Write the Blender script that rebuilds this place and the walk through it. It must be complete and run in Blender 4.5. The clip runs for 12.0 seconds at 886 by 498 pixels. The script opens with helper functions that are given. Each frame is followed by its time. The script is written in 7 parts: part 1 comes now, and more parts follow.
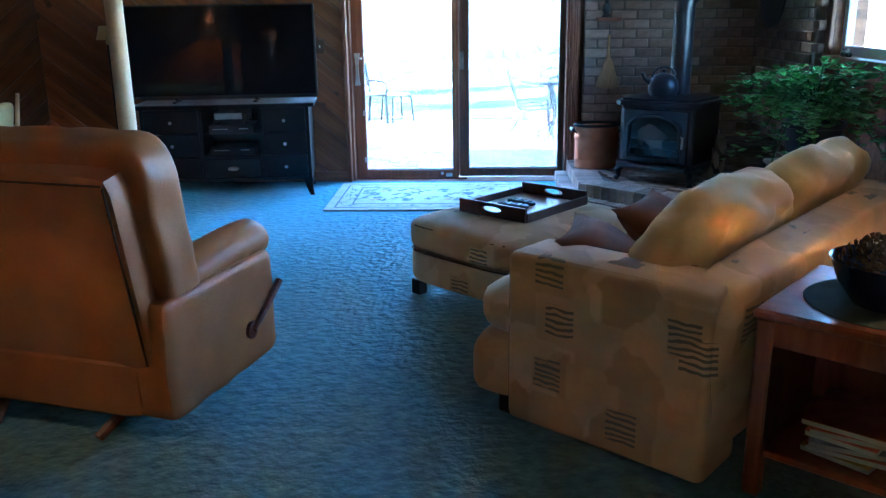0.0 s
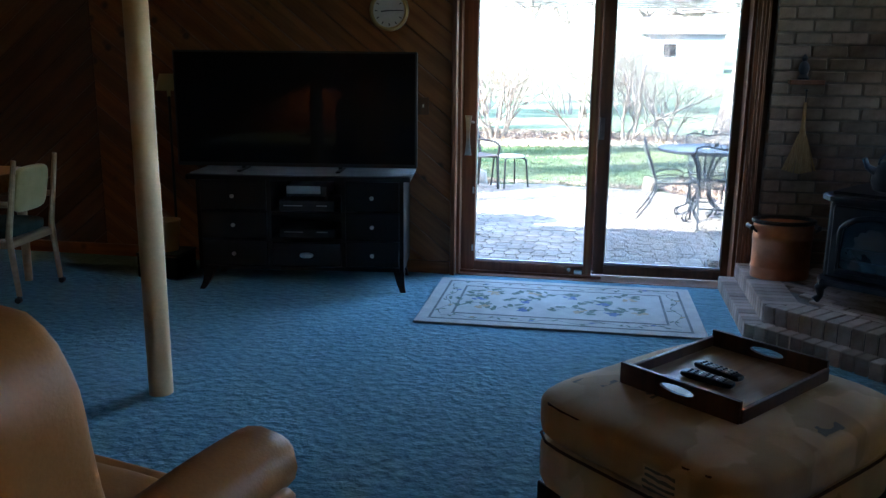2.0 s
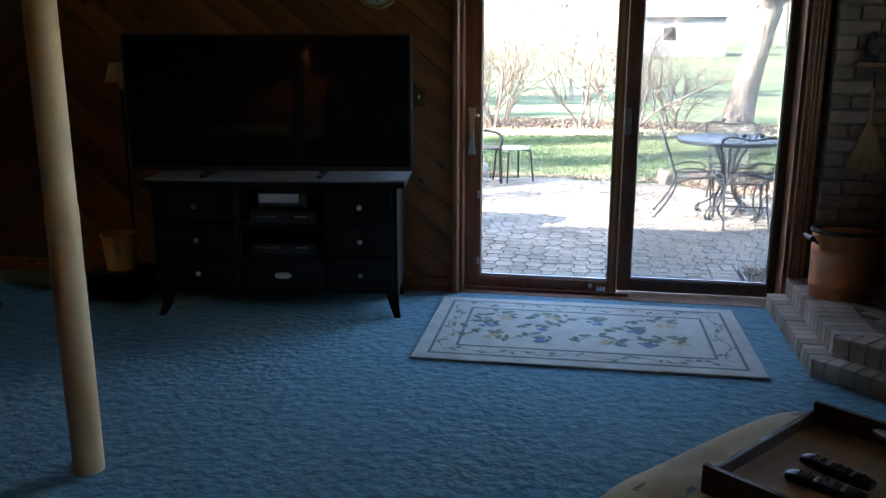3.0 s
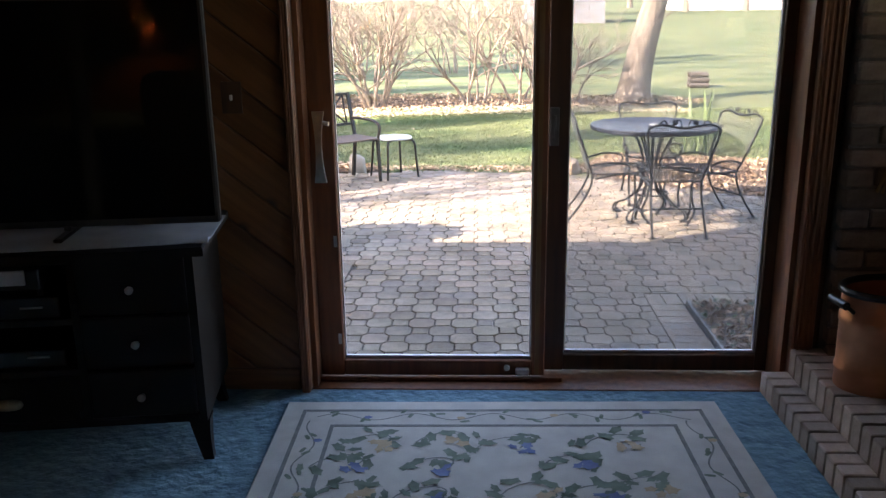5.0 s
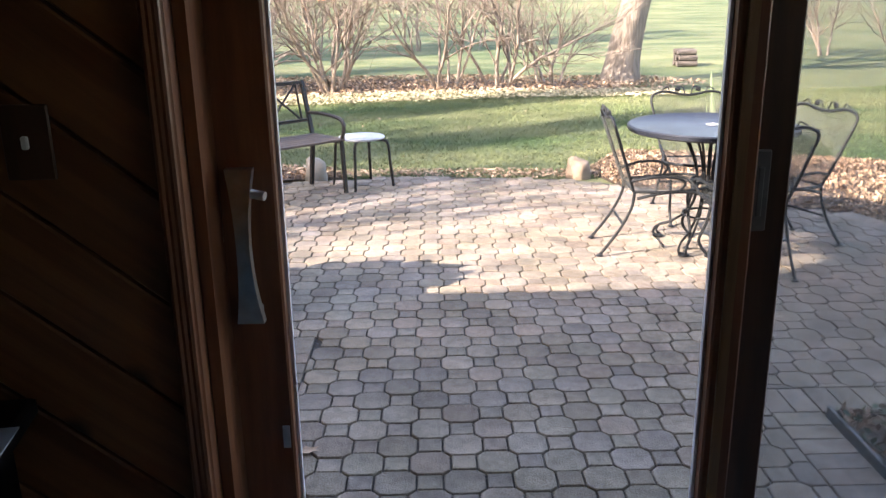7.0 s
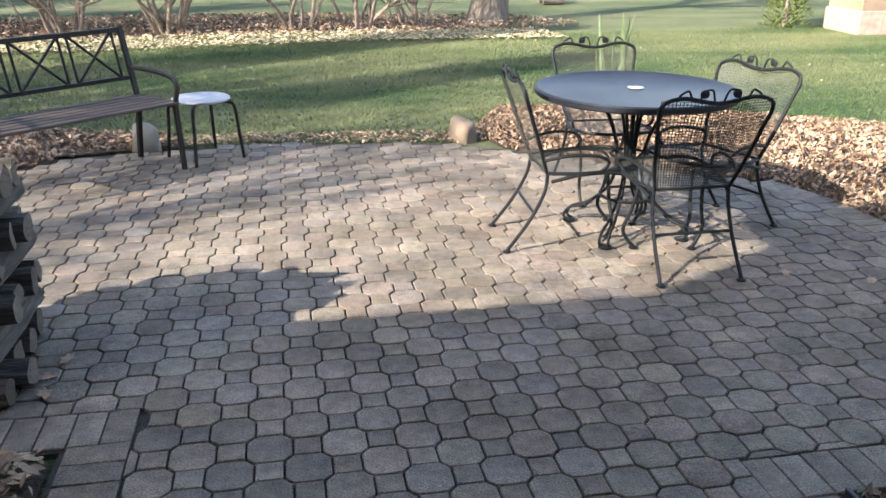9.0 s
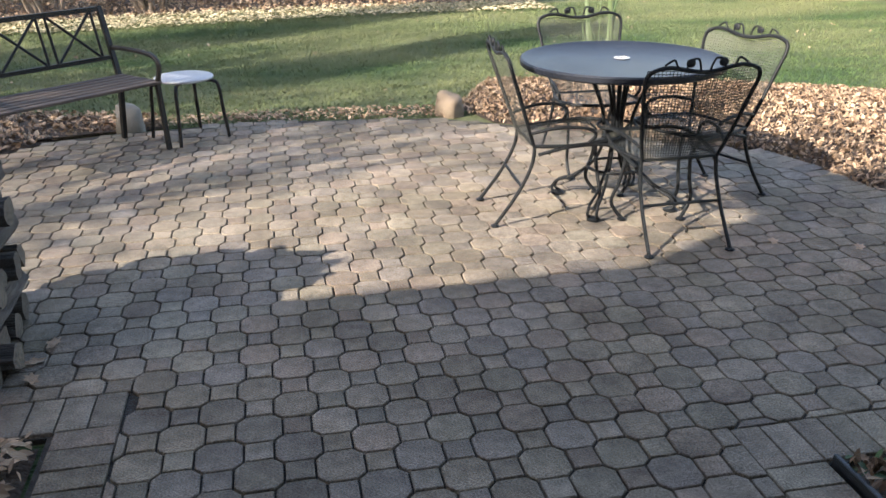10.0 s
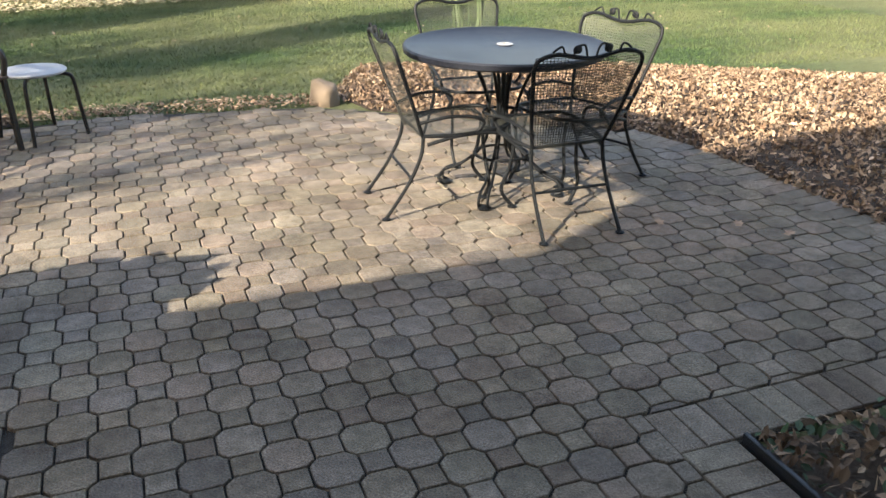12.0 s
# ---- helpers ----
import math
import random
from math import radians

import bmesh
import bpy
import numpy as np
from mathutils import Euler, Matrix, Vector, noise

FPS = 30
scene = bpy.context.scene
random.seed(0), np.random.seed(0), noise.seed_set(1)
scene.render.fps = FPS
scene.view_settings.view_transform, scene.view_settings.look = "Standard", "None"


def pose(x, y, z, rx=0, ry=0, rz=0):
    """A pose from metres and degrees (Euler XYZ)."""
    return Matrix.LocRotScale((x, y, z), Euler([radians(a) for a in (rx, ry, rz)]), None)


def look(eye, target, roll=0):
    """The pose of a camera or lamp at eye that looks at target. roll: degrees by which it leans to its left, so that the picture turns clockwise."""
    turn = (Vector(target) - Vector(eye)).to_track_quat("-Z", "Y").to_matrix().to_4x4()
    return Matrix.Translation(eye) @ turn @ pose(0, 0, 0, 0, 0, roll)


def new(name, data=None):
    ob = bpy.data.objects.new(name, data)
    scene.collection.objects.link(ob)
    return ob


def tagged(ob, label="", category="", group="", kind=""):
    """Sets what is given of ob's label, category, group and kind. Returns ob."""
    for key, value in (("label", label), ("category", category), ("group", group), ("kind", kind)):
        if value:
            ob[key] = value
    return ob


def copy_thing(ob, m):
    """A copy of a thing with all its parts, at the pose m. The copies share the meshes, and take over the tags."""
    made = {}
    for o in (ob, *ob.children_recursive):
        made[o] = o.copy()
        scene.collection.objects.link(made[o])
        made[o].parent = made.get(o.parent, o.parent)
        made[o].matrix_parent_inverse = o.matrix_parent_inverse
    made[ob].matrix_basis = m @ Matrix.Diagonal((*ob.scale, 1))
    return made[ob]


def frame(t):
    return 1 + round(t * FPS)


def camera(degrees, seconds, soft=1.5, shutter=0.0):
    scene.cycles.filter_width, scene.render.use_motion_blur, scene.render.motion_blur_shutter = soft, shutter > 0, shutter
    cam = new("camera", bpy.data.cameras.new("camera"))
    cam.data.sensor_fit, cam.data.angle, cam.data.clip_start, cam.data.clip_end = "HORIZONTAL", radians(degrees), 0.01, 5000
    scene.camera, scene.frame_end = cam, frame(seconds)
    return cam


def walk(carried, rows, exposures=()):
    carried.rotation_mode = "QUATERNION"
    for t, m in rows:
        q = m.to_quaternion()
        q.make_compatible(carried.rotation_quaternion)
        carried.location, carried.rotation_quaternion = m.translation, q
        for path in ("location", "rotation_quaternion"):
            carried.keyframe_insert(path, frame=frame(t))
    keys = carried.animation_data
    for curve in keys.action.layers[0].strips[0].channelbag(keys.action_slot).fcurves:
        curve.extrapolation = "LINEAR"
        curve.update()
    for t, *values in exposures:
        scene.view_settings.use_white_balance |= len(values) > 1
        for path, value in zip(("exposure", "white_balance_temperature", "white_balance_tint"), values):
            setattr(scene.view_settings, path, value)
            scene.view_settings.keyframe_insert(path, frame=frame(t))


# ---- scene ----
cam = camera(55.9, 12.0, soft=1.4)
PATH = [
    (0, (0.149, -0.243, 1.431), (0.035, 1.677, 0.883), -0.8),
    (0.5, (0.112, 0.121, 1.446), (-0.136, 2.045, 0.96), 0.3),
    (1, (0.06, 0.543, 1.459), (-0.396, 2.431, 0.982), -0.6),
    (1.5, (-0.073, 0.918, 1.48), (-0.472, 2.832, 1.056), 0.6),
    (2, (-0.119, 1.347, 1.445), (-0.473, 3.266, 1.009), 0.6),
    (2.5, (-0.185, 1.779, 1.428), (-0.557, 3.689, 0.968), -0.2),
    (2.7, (-0.24, 1.922, 1.425), (-0.599, 3.834, 0.961), -0.0),
    (4.3, (-0.347, 3.273, 1.447), (-0.659, 5.183, 0.944), -0.5),
    (4.5, (-0.359, 3.426, 1.433), (-0.644, 5.337, 0.915), -0.4),
    (5, (-0.391, 3.88, 1.428), (-0.478, 5.806, 0.894), -0.8),
    (5.5, (-0.534, 4.346, 1.396), (-0.584, 6.267, 0.843), -0.9),
    (5.9, (-0.613, 4.661, 1.408), (-0.642, 6.577, 0.832), -0.4),
    (6, (-0.624, 4.753, 1.406), (-0.645, 6.666, 0.825), -0.5),
    (6.5, (-0.631, 5.214, 1.403), (-0.637, 7.129, 0.827), -1.1),
    (6.7, (-0.651, 5.395, 1.384), (-0.65, 7.31, 0.809), -1.0),
    (8.3, (-0.71, 6.58, 1.344), (-0.471, 8.439, 0.646), 0.6),
    (8.5, (-0.732, 6.671, 1.351), (-0.426, 8.523, 0.661), 1.2),
    (9, (-0.702, 6.773, 1.346), (-0.361, 8.603, 0.616), 0.3),
    (9.5, (-0.676, 6.786, 1.353), (-0.331, 8.604, 0.594), -0.9),
    (10, (-0.679, 6.787, 1.34), (-0.324, 8.592, 0.555), -0.7),
    (10.5, (-0.685, 6.803, 1.33), (-0.328, 8.596, 0.519), -0.5),
    (11, (-0.676, 6.804, 1.346), (-0.295, 8.595, 0.542), -3.1),
    (11.5, (-0.728, 6.83, 1.346), (-0.263, 8.601, 0.542), -2.1),
    (12, (-0.76, 6.933, 1.347), (-0.108, 8.636, 0.524), 0.3),
]
EXPOSURES = [(0.0, 5.9, 4400, 6), (0.3, 5.4, 4500, 6), (0.6, 4.95, 4700, 7), (1.0, 4.6, 5000, 8), (2.0, 4.35, 5500, 10), (2.7, 4.1, 6000, 12), (4.3, 3.55, 7200, 24), (5.0, 3.35, 7500, 25), (6.7, 2.9, 7400, 25), (8.3, 2.25, 6800, 19), (10.0, 1.85, 7100, 17), (12.0, 1.8, 7600, 15)]
walk(cam, [(t, look(eye, target, roll)) for t, eye, target, roll in PATH], EXPOSURES)

# ---- world and sun ----
SUN_WAY = Vector((0.88, 0.47, -0.58))
world = bpy.data.worlds.new("world")
scene.world = world
world.use_nodes = True
wn = world.node_tree.nodes
sky = wn.new("ShaderNodeTexSky")
sky.sky_type, sky.sun_disc = "NISHITA", False
sky.sun_elevation, sky.sun_rotation = radians(30.2), radians(241.9)
sky.air_density, sky.dust_density = 1.0, 1.5
wn["Background"].inputs["Strength"].default_value = 0.15
world.node_tree.links.new(sky.outputs[0], wn["Background"].inputs["Color"])
sun = new("sun", bpy.data.lights.new("sun", "SUN"))
sun.data.energy, sun.data.angle, sun.data.color = 4.2, radians(0.6), (1.0, 0.95, 0.87)
sun.matrix_world = look((0, 0, 30), Vector((0, 0, 30)) + SUN_WAY)


# ---- tools ----
def thing(name, label, category, m=None, group="", kind=""):
    ob = new(name)
    ob.empty_display_size = 0.1
    if m is not None:
        ob.matrix_world = m
    return tagged(ob, label, category, group, kind)


def finish(name, bm, material, smooth=False):
    me = bpy.data.meshes.new(name)
    bm.normal_update()
    bm.to_mesh(me)
    bm.free()
    me.materials.append(material)
    if smooth:
        me.polygons.foreach_set("use_smooth", [True] * len(me.polygons))
        me.set_sharp_from_angle(angle=radians(38))
    return me


def part(name, bm, material, parent, label="", smooth=False, m=None):
    ob = new(name, finish(name, bm, material, smooth))
    ob.parent = parent
    if m is not None:
        ob.matrix_local = m
    if label:
        ob["label"] = label
    return ob


def single(name, bm, material, label, category, m=None, kind="", group="", smooth=False):
    ob = new(name, finish(name, bm, material, smooth))
    if m is not None:
        ob.matrix_world = m
    return tagged(ob, label, category, group, kind)


def box(bm, lo, hi, bevel=0.0, m=None, seg=1):
    c = [(a + b) / 2 for a, b in zip(lo, hi)]
    s = [abs(b - a) for a, b in zip(lo, hi)]
    mm = Matrix.LocRotScale(c, None, s)
    if m is not None:
        mm = m @ mm
    r = bmesh.ops.create_cube(bm, size=1, matrix=mm)
    if bevel:
        es = list({e for v in r["verts"] for e in v.link_edges})
        bmesh.ops.bevel(bm, geom=es, offset=bevel, segments=seg, affect="EDGES", profile=0.5)
    return bm


def one_box(lo, hi, bevel=0.0, m=None, seg=1):
    return box(bmesh.new(), lo, hi, bevel, m, seg)


def ring(bm, c, ax, side, rx, ry, n):
    up = ax.cross(side).normalized()
    return [bm.verts.new(c + side * (rx * math.cos(2 * math.pi * k / n)) + up * (ry * math.sin(2 * math.pi * k / n))) for k in range(n)]


def tube(bm, pts, r, n=8, cap=True, closed=False):
    pts = [Vector(p) for p in pts]
    rs = r if isinstance(r, (list, tuple)) else [r] * len(pts)
    loops = []
    side = None
    for i, p in enumerate(pts):
        a = pts[max(i - 1, 0)] if not closed else pts[i - 1]
        b = pts[min(i + 1, len(pts) - 1)] if not closed else pts[(i + 1) % len(pts)]
        ax = (b - a).normalized()
        if side is None:
            side = ax.orthogonal().normalized()
        side = (side - ax * side.dot(ax))
        side = side.normalized() if side.length > 1e-6 else ax.orthogonal().normalized()
        loops.append(ring(bm, p, ax, side, rs[i], rs[i], n))
    pairs = list(zip(loops, loops[1:])) + ([(loops[-1], loops[0])] if closed else [])
    for a, b in pairs:
        for k in range(n):
            bm.faces.new((a[k], a[(k + 1) % n], b[(k + 1) % n], b[k]))
    if cap and not closed:
        bm.faces.new(loops[0][::-1])
        bm.faces.new(loops[-1])
    return bm


def lathe(bm, profile, n=24, c=(0, 0, 0), cap=True):
    c = Vector(c)
    loops = [[bm.verts.new(c + Vector((r * math.cos(2 * math.pi * k / n), r * math.sin(2 * math.pi * k / n), z))) for k in range(n)] for r, z in profile]
    for a, b in zip(loops, loops[1:]):
        for k in range(n):
            bm.faces.new((a[k], a[(k + 1) % n], b[(k + 1) % n], b[k]))
    if cap:
        bm.faces.new(loops[0][::-1])
        bm.faces.new(loops[-1])
    return bm


def pillow(bm, lo, hi, k=4.0, n=8, m=None, puff=0.0, wrinkle=0.0, seed=0):
    """A stuffed block: a cube pulled onto a superellipsoid of power k, crowned by puff on top."""
    c = Vector([(a + b) / 2 for a, b in zip(lo, hi)])
    h = Vector([abs(b - a) / 2 for a, b in zip(lo, hi)])
    made = {}
    vs = []

    def vert(p):
        key = tuple(round(x, 5) for x in p)
        if key not in made:
            made[key] = bm.verts.new(p)
            vs.append(made[key])
        return made[key]

    g = [-1 + 2 * i / (n + 1) for i in range(n + 2)]
    for ax in range(3):
        for sg in (-1, 1):
            for i in range(n + 1):
                for j in range(n + 1):
                    q = []
                    for a, b in ((g[i], g[j]), (g[i + 1], g[j]), (g[i + 1], g[j + 1]), (g[i], g[j + 1])):
                        p = [0, 0, 0]
                        p[ax], p[(ax + 1) % 3], p[(ax + 2) % 3] = sg, a, b
                        q.append(vert(p))
                    bm.faces.new(q if sg > 0 else q[::-1])
    for v in vs:
        p = v.co
        d = (abs(p.x) ** k + abs(p.y) ** k + abs(p.z) ** k) ** (1 / k)
        q = p / d if d else p
        q = Vector((q.x * h.x, q.y * h.y, q.z * h.z))
        e = (1 - (q.x / h.x) ** 2) * (1 - (q.y / h.y) ** 2)
        q.z += puff * e * (q.z / h.z)
        if wrinkle:
            q += wrinkle * noise.noise_vector(q * 9 + Vector((seed, 0, 0)))
        q += c
        v.co = m @ q if m is not None else q
    return bm


def poly_prism(bm, pts, z0, z1, bevel=0.0):
    lo = [bm.verts.new((x, y, z0)) for x, y in pts]
    hi = [bm.verts.new((x, y, z1)) for x, y in pts]
    n = len(pts)
    bm.faces.new(lo[::-1])
    top = bm.faces.new(hi)
    for i in range(n):
        bm.faces.new((lo[i], lo[(i + 1) % n], hi[(i + 1) % n], hi[i]))
    if bevel:
        bmesh.ops.bevel(bm, geom=list(top.edges), offset=bevel, segments=1, affect="EDGES")
    return bm


def clip(poly, rect):
    """A convex polygon cut to the rectangle (x0, y0, x1, y1)."""
    x0, y0, x1, y1 = rect
    for ax, v, keep in ((0, x0, 1), (0, x1, -1), (1, y0, 1), (1, y1, -1)):
        out = []
        for i in range(len(poly)):
            a, b = poly[i - 1], poly[i]
            ia, ib = (a[ax] - v) * keep >= 0, (b[ax] - v) * keep >= 0
            if ia != ib:
                t = (v - a[ax]) / (b[ax] - a[ax])
                out.append((a[0] + t * (b[0] - a[0]), a[1] + t * (b[1] - a[1])))
            if ib:
                out.append(b)
        poly = out
        if not poly:
            break
    return poly


# ---- materials ----
def rgb(c):
    return (*c, 1)


def mat(name, c1, c2=None, scale=12.0, rough=0.6, metal=0.0, bump=0.0, bscale=60.0, stretch=(1, 1, 1), rand=0.0, fine=0.12, spec=0.5, rough2=None, detail=5, tints=None, island=0.0, sheen=0.0, spots=None, dist=0.004):
    m = bpy.data.materials.new(name)
    m.use_nodes = True
    nt = m.node_tree
    N, L = nt.nodes, nt.links
    bs = N["Principled BSDF"]
    bs.inputs["Roughness"].default_value, bs.inputs["Metallic"].default_value = rough, metal
    bs.inputs["Specular IOR Level"].default_value = spec
    if sheen:
        bs.inputs["Sheen Weight"].default_value = sheen
    tc, mp = N.new("ShaderNodeTexCoord"), N.new("ShaderNodeMapping")
    mp.inputs["Scale"].default_value = stretch
    L.new(tc.outputs["Object"], mp.inputs["Vector"])
    n1, n2 = N.new("ShaderNodeTexNoise"), N.new("ShaderNodeTexNoise")
    for n, s in ((n1, scale), (n2, bscale)):
        n.inputs["Scale"].default_value, n.inputs["Detail"].default_value = s, detail
        L.new(mp.outputs[0], n.inputs["Vector"])
    rp = N.new("ShaderNodeValToRGB")
    rp.color_ramp.elements[0].position, rp.color_ramp.elements[1].position = 0.34, 0.66
    rp.color_ramp.elements[0].color, rp.color_ramp.elements[1].color = rgb(c1), rgb(c2 or [min(1, x * 1.25) for x in c1])
    L.new(n1.outputs["Fac"], rp.inputs[0])
    hs = N.new("ShaderNodeHueSaturation")
    L.new(rp.outputs[0], hs.inputs["Color"])
    va = N.new("ShaderNodeMath")
    va.operation, va.inputs[1].default_value, va.inputs[2].default_value = "MULTIPLY_ADD", 2 * fine, 1 - fine
    L.new(n2.outputs["Fac"], va.inputs[0])
    last = va
    if rand or island:
        src = N.new("ShaderNodeObjectInfo").outputs["Random"] if rand else N.new("ShaderNodeNewGeometry").outputs["Random Per Island"]
        r = rand or island
        vb = N.new("ShaderNodeMath")
        vb.operation, vb.inputs[1].default_value, vb.inputs[2].default_value = "MULTIPLY_ADD", 2 * r, 1 - r
        L.new(src, vb.inputs[0])
        vm = N.new("ShaderNodeMath")
        vm.operation = "MULTIPLY"
        L.new(vb.outputs[0], vm.inputs[0])
        L.new(va.outputs[0], vm.inputs[1])
        last = vm
    L.new(last.outputs[0], hs.inputs["Value"])
    col = hs.outputs[0]
    if tints:
        tr_ = N.new("ShaderNodeValToRGB")
        tr_.color_ramp.interpolation = "CONSTANT"
        for i, c in enumerate(tints):
            el = tr_.color_ramp.elements[0] if i == 0 else tr_.color_ramp.elements[-1] if i == 1 else tr_.color_ramp.elements.new(i / len(tints))
            el.position, el.color = i / len(tints), rgb(c)
        wn_ = N.new("ShaderNodeMath")
        wn_.operation, wn_.inputs[1].default_value = "MULTIPLY", 7.31
        fr_ = N.new("ShaderNodeMath")
        fr_.operation = "FRACT"
        L.new(src, wn_.inputs[0])
        L.new(wn_.outputs[0], fr_.inputs[0])
        L.new(fr_.outputs[0], tr_.inputs[0])
        tm = N.new("ShaderNodeMixRGB")
        tm.blend_type, tm.inputs["Fac"].default_value = "MULTIPLY", 1.0
        L.new(col, tm.inputs["Color1"])
        L.new(tr_.outputs[0], tm.inputs["Color2"])
        col = tm.outputs[0]
    if spots:
        vo = N.new("ShaderNodeTexVoronoi")
        vo.inputs["Scale"].default_value = spots[1]
        L.new(tc.outputs["Object"], vo.inputs["Vector"])
        sr = N.new("ShaderNodeValToRGB")
        sr.color_ramp.elements[0].position, sr.color_ramp.elements[1].position = spots[2] * 0.45, spots[2]
        sr.color_ramp.elements[0].color, sr.color_ramp.elements[1].color = (1, 1, 1, 1), (0, 0, 0, 1)
        L.new(vo.outputs["Distance"], sr.inputs[0])
        mx = N.new("ShaderNodeMixRGB")
        mx.inputs["Color2"].default_value = rgb(spots[0])
        L.new(sr.outputs[0], mx.inputs["Fac"])
        L.new(col, mx.inputs["Color1"])
        col = mx.outputs[0]
    L.new(col, bs.inputs["Base Color"])
    if rough2 is not None:
        mr = N.new("ShaderNodeMapRange")
        mr.inputs["To Min"].default_value, mr.inputs["To Max"].default_value = rough, rough2
        L.new(n1.outputs["Fac"], mr.inputs["Value"])
        L.new(mr.outputs[0], bs.inputs["Roughness"])
    if bump:
        bp = N.new("ShaderNodeBump")
        bp.inputs["Strength"].default_value, bp.inputs["Distance"].default_value = bump, dist
        L.new(n2.outputs["Fac"], bp.inputs["Height"])
        L.new(bp.outputs[0], bs.inputs["Normal"])
    return m


def glass(name, tint=(0.95, 0.97, 0.97)):
    """A thin pane: clear with a faint mirror."""
    m = bpy.data.materials.new(name)
    m.use_nodes = True
    N, L = m.node_tree.nodes, m.node_tree.links
    out = N["Material Output"]
    tr, gl, mx, fr = N.new("ShaderNodeBsdfTransparent"), N.new("ShaderNodeBsdfGlossy"), N.new("ShaderNodeMixShader"), N.new("ShaderNodeLayerWeight")
    tr.inputs[0].default_value, gl.inputs["Roughness"].default_value = rgb(tint), 0.02
    fr.inputs["Blend"].default_value = 0.5
    pw, ad = N.new("ShaderNodeMath"), N.new("ShaderNodeMath")
    pw.operation, pw.inputs[1].default_value = "POWER", 4.0
    ad.operation, ad.inputs[1].default_value, ad.inputs[2].default_value = "MULTIPLY_ADD", 0.7, 0.025
    L.new(fr.outputs["Facing"], pw.inputs[0])
    L.new(pw.outputs[0], ad.inputs[0])
    L.new(ad.outputs[0], mx.inputs[0])
    L.new(tr.outputs[0], mx.inputs[1])
    L.new(gl.outputs[0], mx.inputs[2])
    L.new(mx.outputs[0], out.inputs["Surface"])
    return m


def glow(name, colour, strength):
    m = bpy.data.materials.new(name)
    m.use_nodes = True
    bs = m.node_tree.nodes["Principled BSDF"]
    bs.inputs["Base Color"].default_value = rgb(colour)
    bs.inputs["Emission Color"].default_value, bs.inputs["Emission Strength"].default_value = rgb(colour), strength
    return m


M_CARPET = mat("blue_carpet", (0.08, 0.165, 0.205), (0.145, 0.27, 0.32), 16, 0.95, bump=0.7, bscale=24, fine=0.3, spec=0.1, sheen=0.7, dist=0.025)
M_CARPET.node_tree.nodes["Principled BSDF"].inputs["Sheen Tint"].default_value = (0.4, 0.66, 0.8, 1)
M_CEDAR = mat("knotty_cedar", (0.135, 0.045, 0.014), (0.26, 0.105, 0.036), 5, 0.5, bump=0.15, bscale=30, stretch=(0.35, 5, 5), rand=0.25, spots=((0.05, 0.022, 0.012), 5.5, 0.2))
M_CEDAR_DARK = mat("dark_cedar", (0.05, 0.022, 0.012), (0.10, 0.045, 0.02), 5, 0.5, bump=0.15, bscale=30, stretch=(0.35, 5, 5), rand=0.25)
M_DOORWOOD = mat("stained_door_wood", (0.15, 0.05, 0.02), (0.25, 0.092, 0.037), 6, 0.42, bump=0.08, bscale=40, stretch=(6, 6, 0.5))
M_DARKWOOD = mat("dark_trim_wood", (0.05, 0.022, 0.012), (0.09, 0.04, 0.02), 6, 0.4, stretch=(6, 6, 0.5))
M_LIGHTWOOD = mat("oak_strip", (0.20, 0.10, 0.04), (0.30, 0.16, 0.07), 8, 0.45, stretch=(6, 6, 0.5))
# the unseen ceiling is coloured pale so that it bounces light down
M_BOUNCECEIL = mat("pale_bounce_ceiling", (0.52, 0.43, 0.33), (0.62, 0.53, 0.42), 3, 0.7, bump=0.1)
M_POLE = mat("cream_painted_pole", (0.62, 0.39, 0.19), (0.72, 0.48, 0.25), 5, 0.45, bump=0.05, bscale=90)
M_BLACK = mat("black_paint", (0.005, 0.0045, 0.0045), (0.009, 0.008, 0.0075), 6, 0.45, bump=0.05, spec=0.25)
M_SCREEN = mat("tv_screen", (0.004, 0.004, 0.005), (0.005, 0.005, 0.006), 2, 0.03, spec=0.1, fine=0.0)
M_PLASTIC = mat("black_plastic", (0.012, 0.012, 0.013), (0.02, 0.02, 0.02), 20, 0.3)
M_SILVER = mat("brushed_nickel", (0.55, 0.53, 0.5), (0.65, 0.63, 0.6), 30, 0.3, 1.0)
M_GREYPL = mat("grey_plastic", (0.4, 0.4, 0.4), (0.48, 0.48, 0.48), 20, 0.4)
M_RUNNER = mat("white_runner_cloth", (0.42, 0.43, 0.45), (0.54, 0.55, 0.56), 8, 0.9, bump=0.4, bscale=260, dist=0.002)
M_LEATHER = mat("tan_leather", (0.37, 0.135, 0.03), (0.47, 0.19, 0.046), 4, 0.42, bump=0.35, bscale=130, rough2=0.55, dist=0.002)
M_SEAM = mat("dark_seam", (0.06, 0.03, 0.02), None, 20, 0.8)
M_LEVER = mat("red_brown_wood", (0.13, 0.04, 0.02), (0.2, 0.06, 0.03), 12, 0.35, stretch=(1, 6, 6))
M_BROWNPIL = mat("rust_suede", (0.14, 0.046, 0.015), (0.2, 0.072, 0.025), 9, 0.9, bump=0.3, bscale=120, sheen=0.0, dist=0.003)
M_TABLEWOOD = mat("cherry_wood", (0.22, 0.055, 0.018), (0.34, 0.10, 0.035), 7, 0.3, stretch=(5, 5, 0.6), bump=0.04)
M_IRON = mat("stove_enamel", (0.016, 0.02, 0.03), (0.025, 0.03, 0.042), 10, 0.32, bump=0.15, bscale=80)
M_COPPER = mat("aged_copper", (0.55, 0.22, 0.11), (0.72, 0.34, 0.19), 7, 0.3, 1.0, bump=0.25, bscale=14, rough2=0.45, dist=0.006)
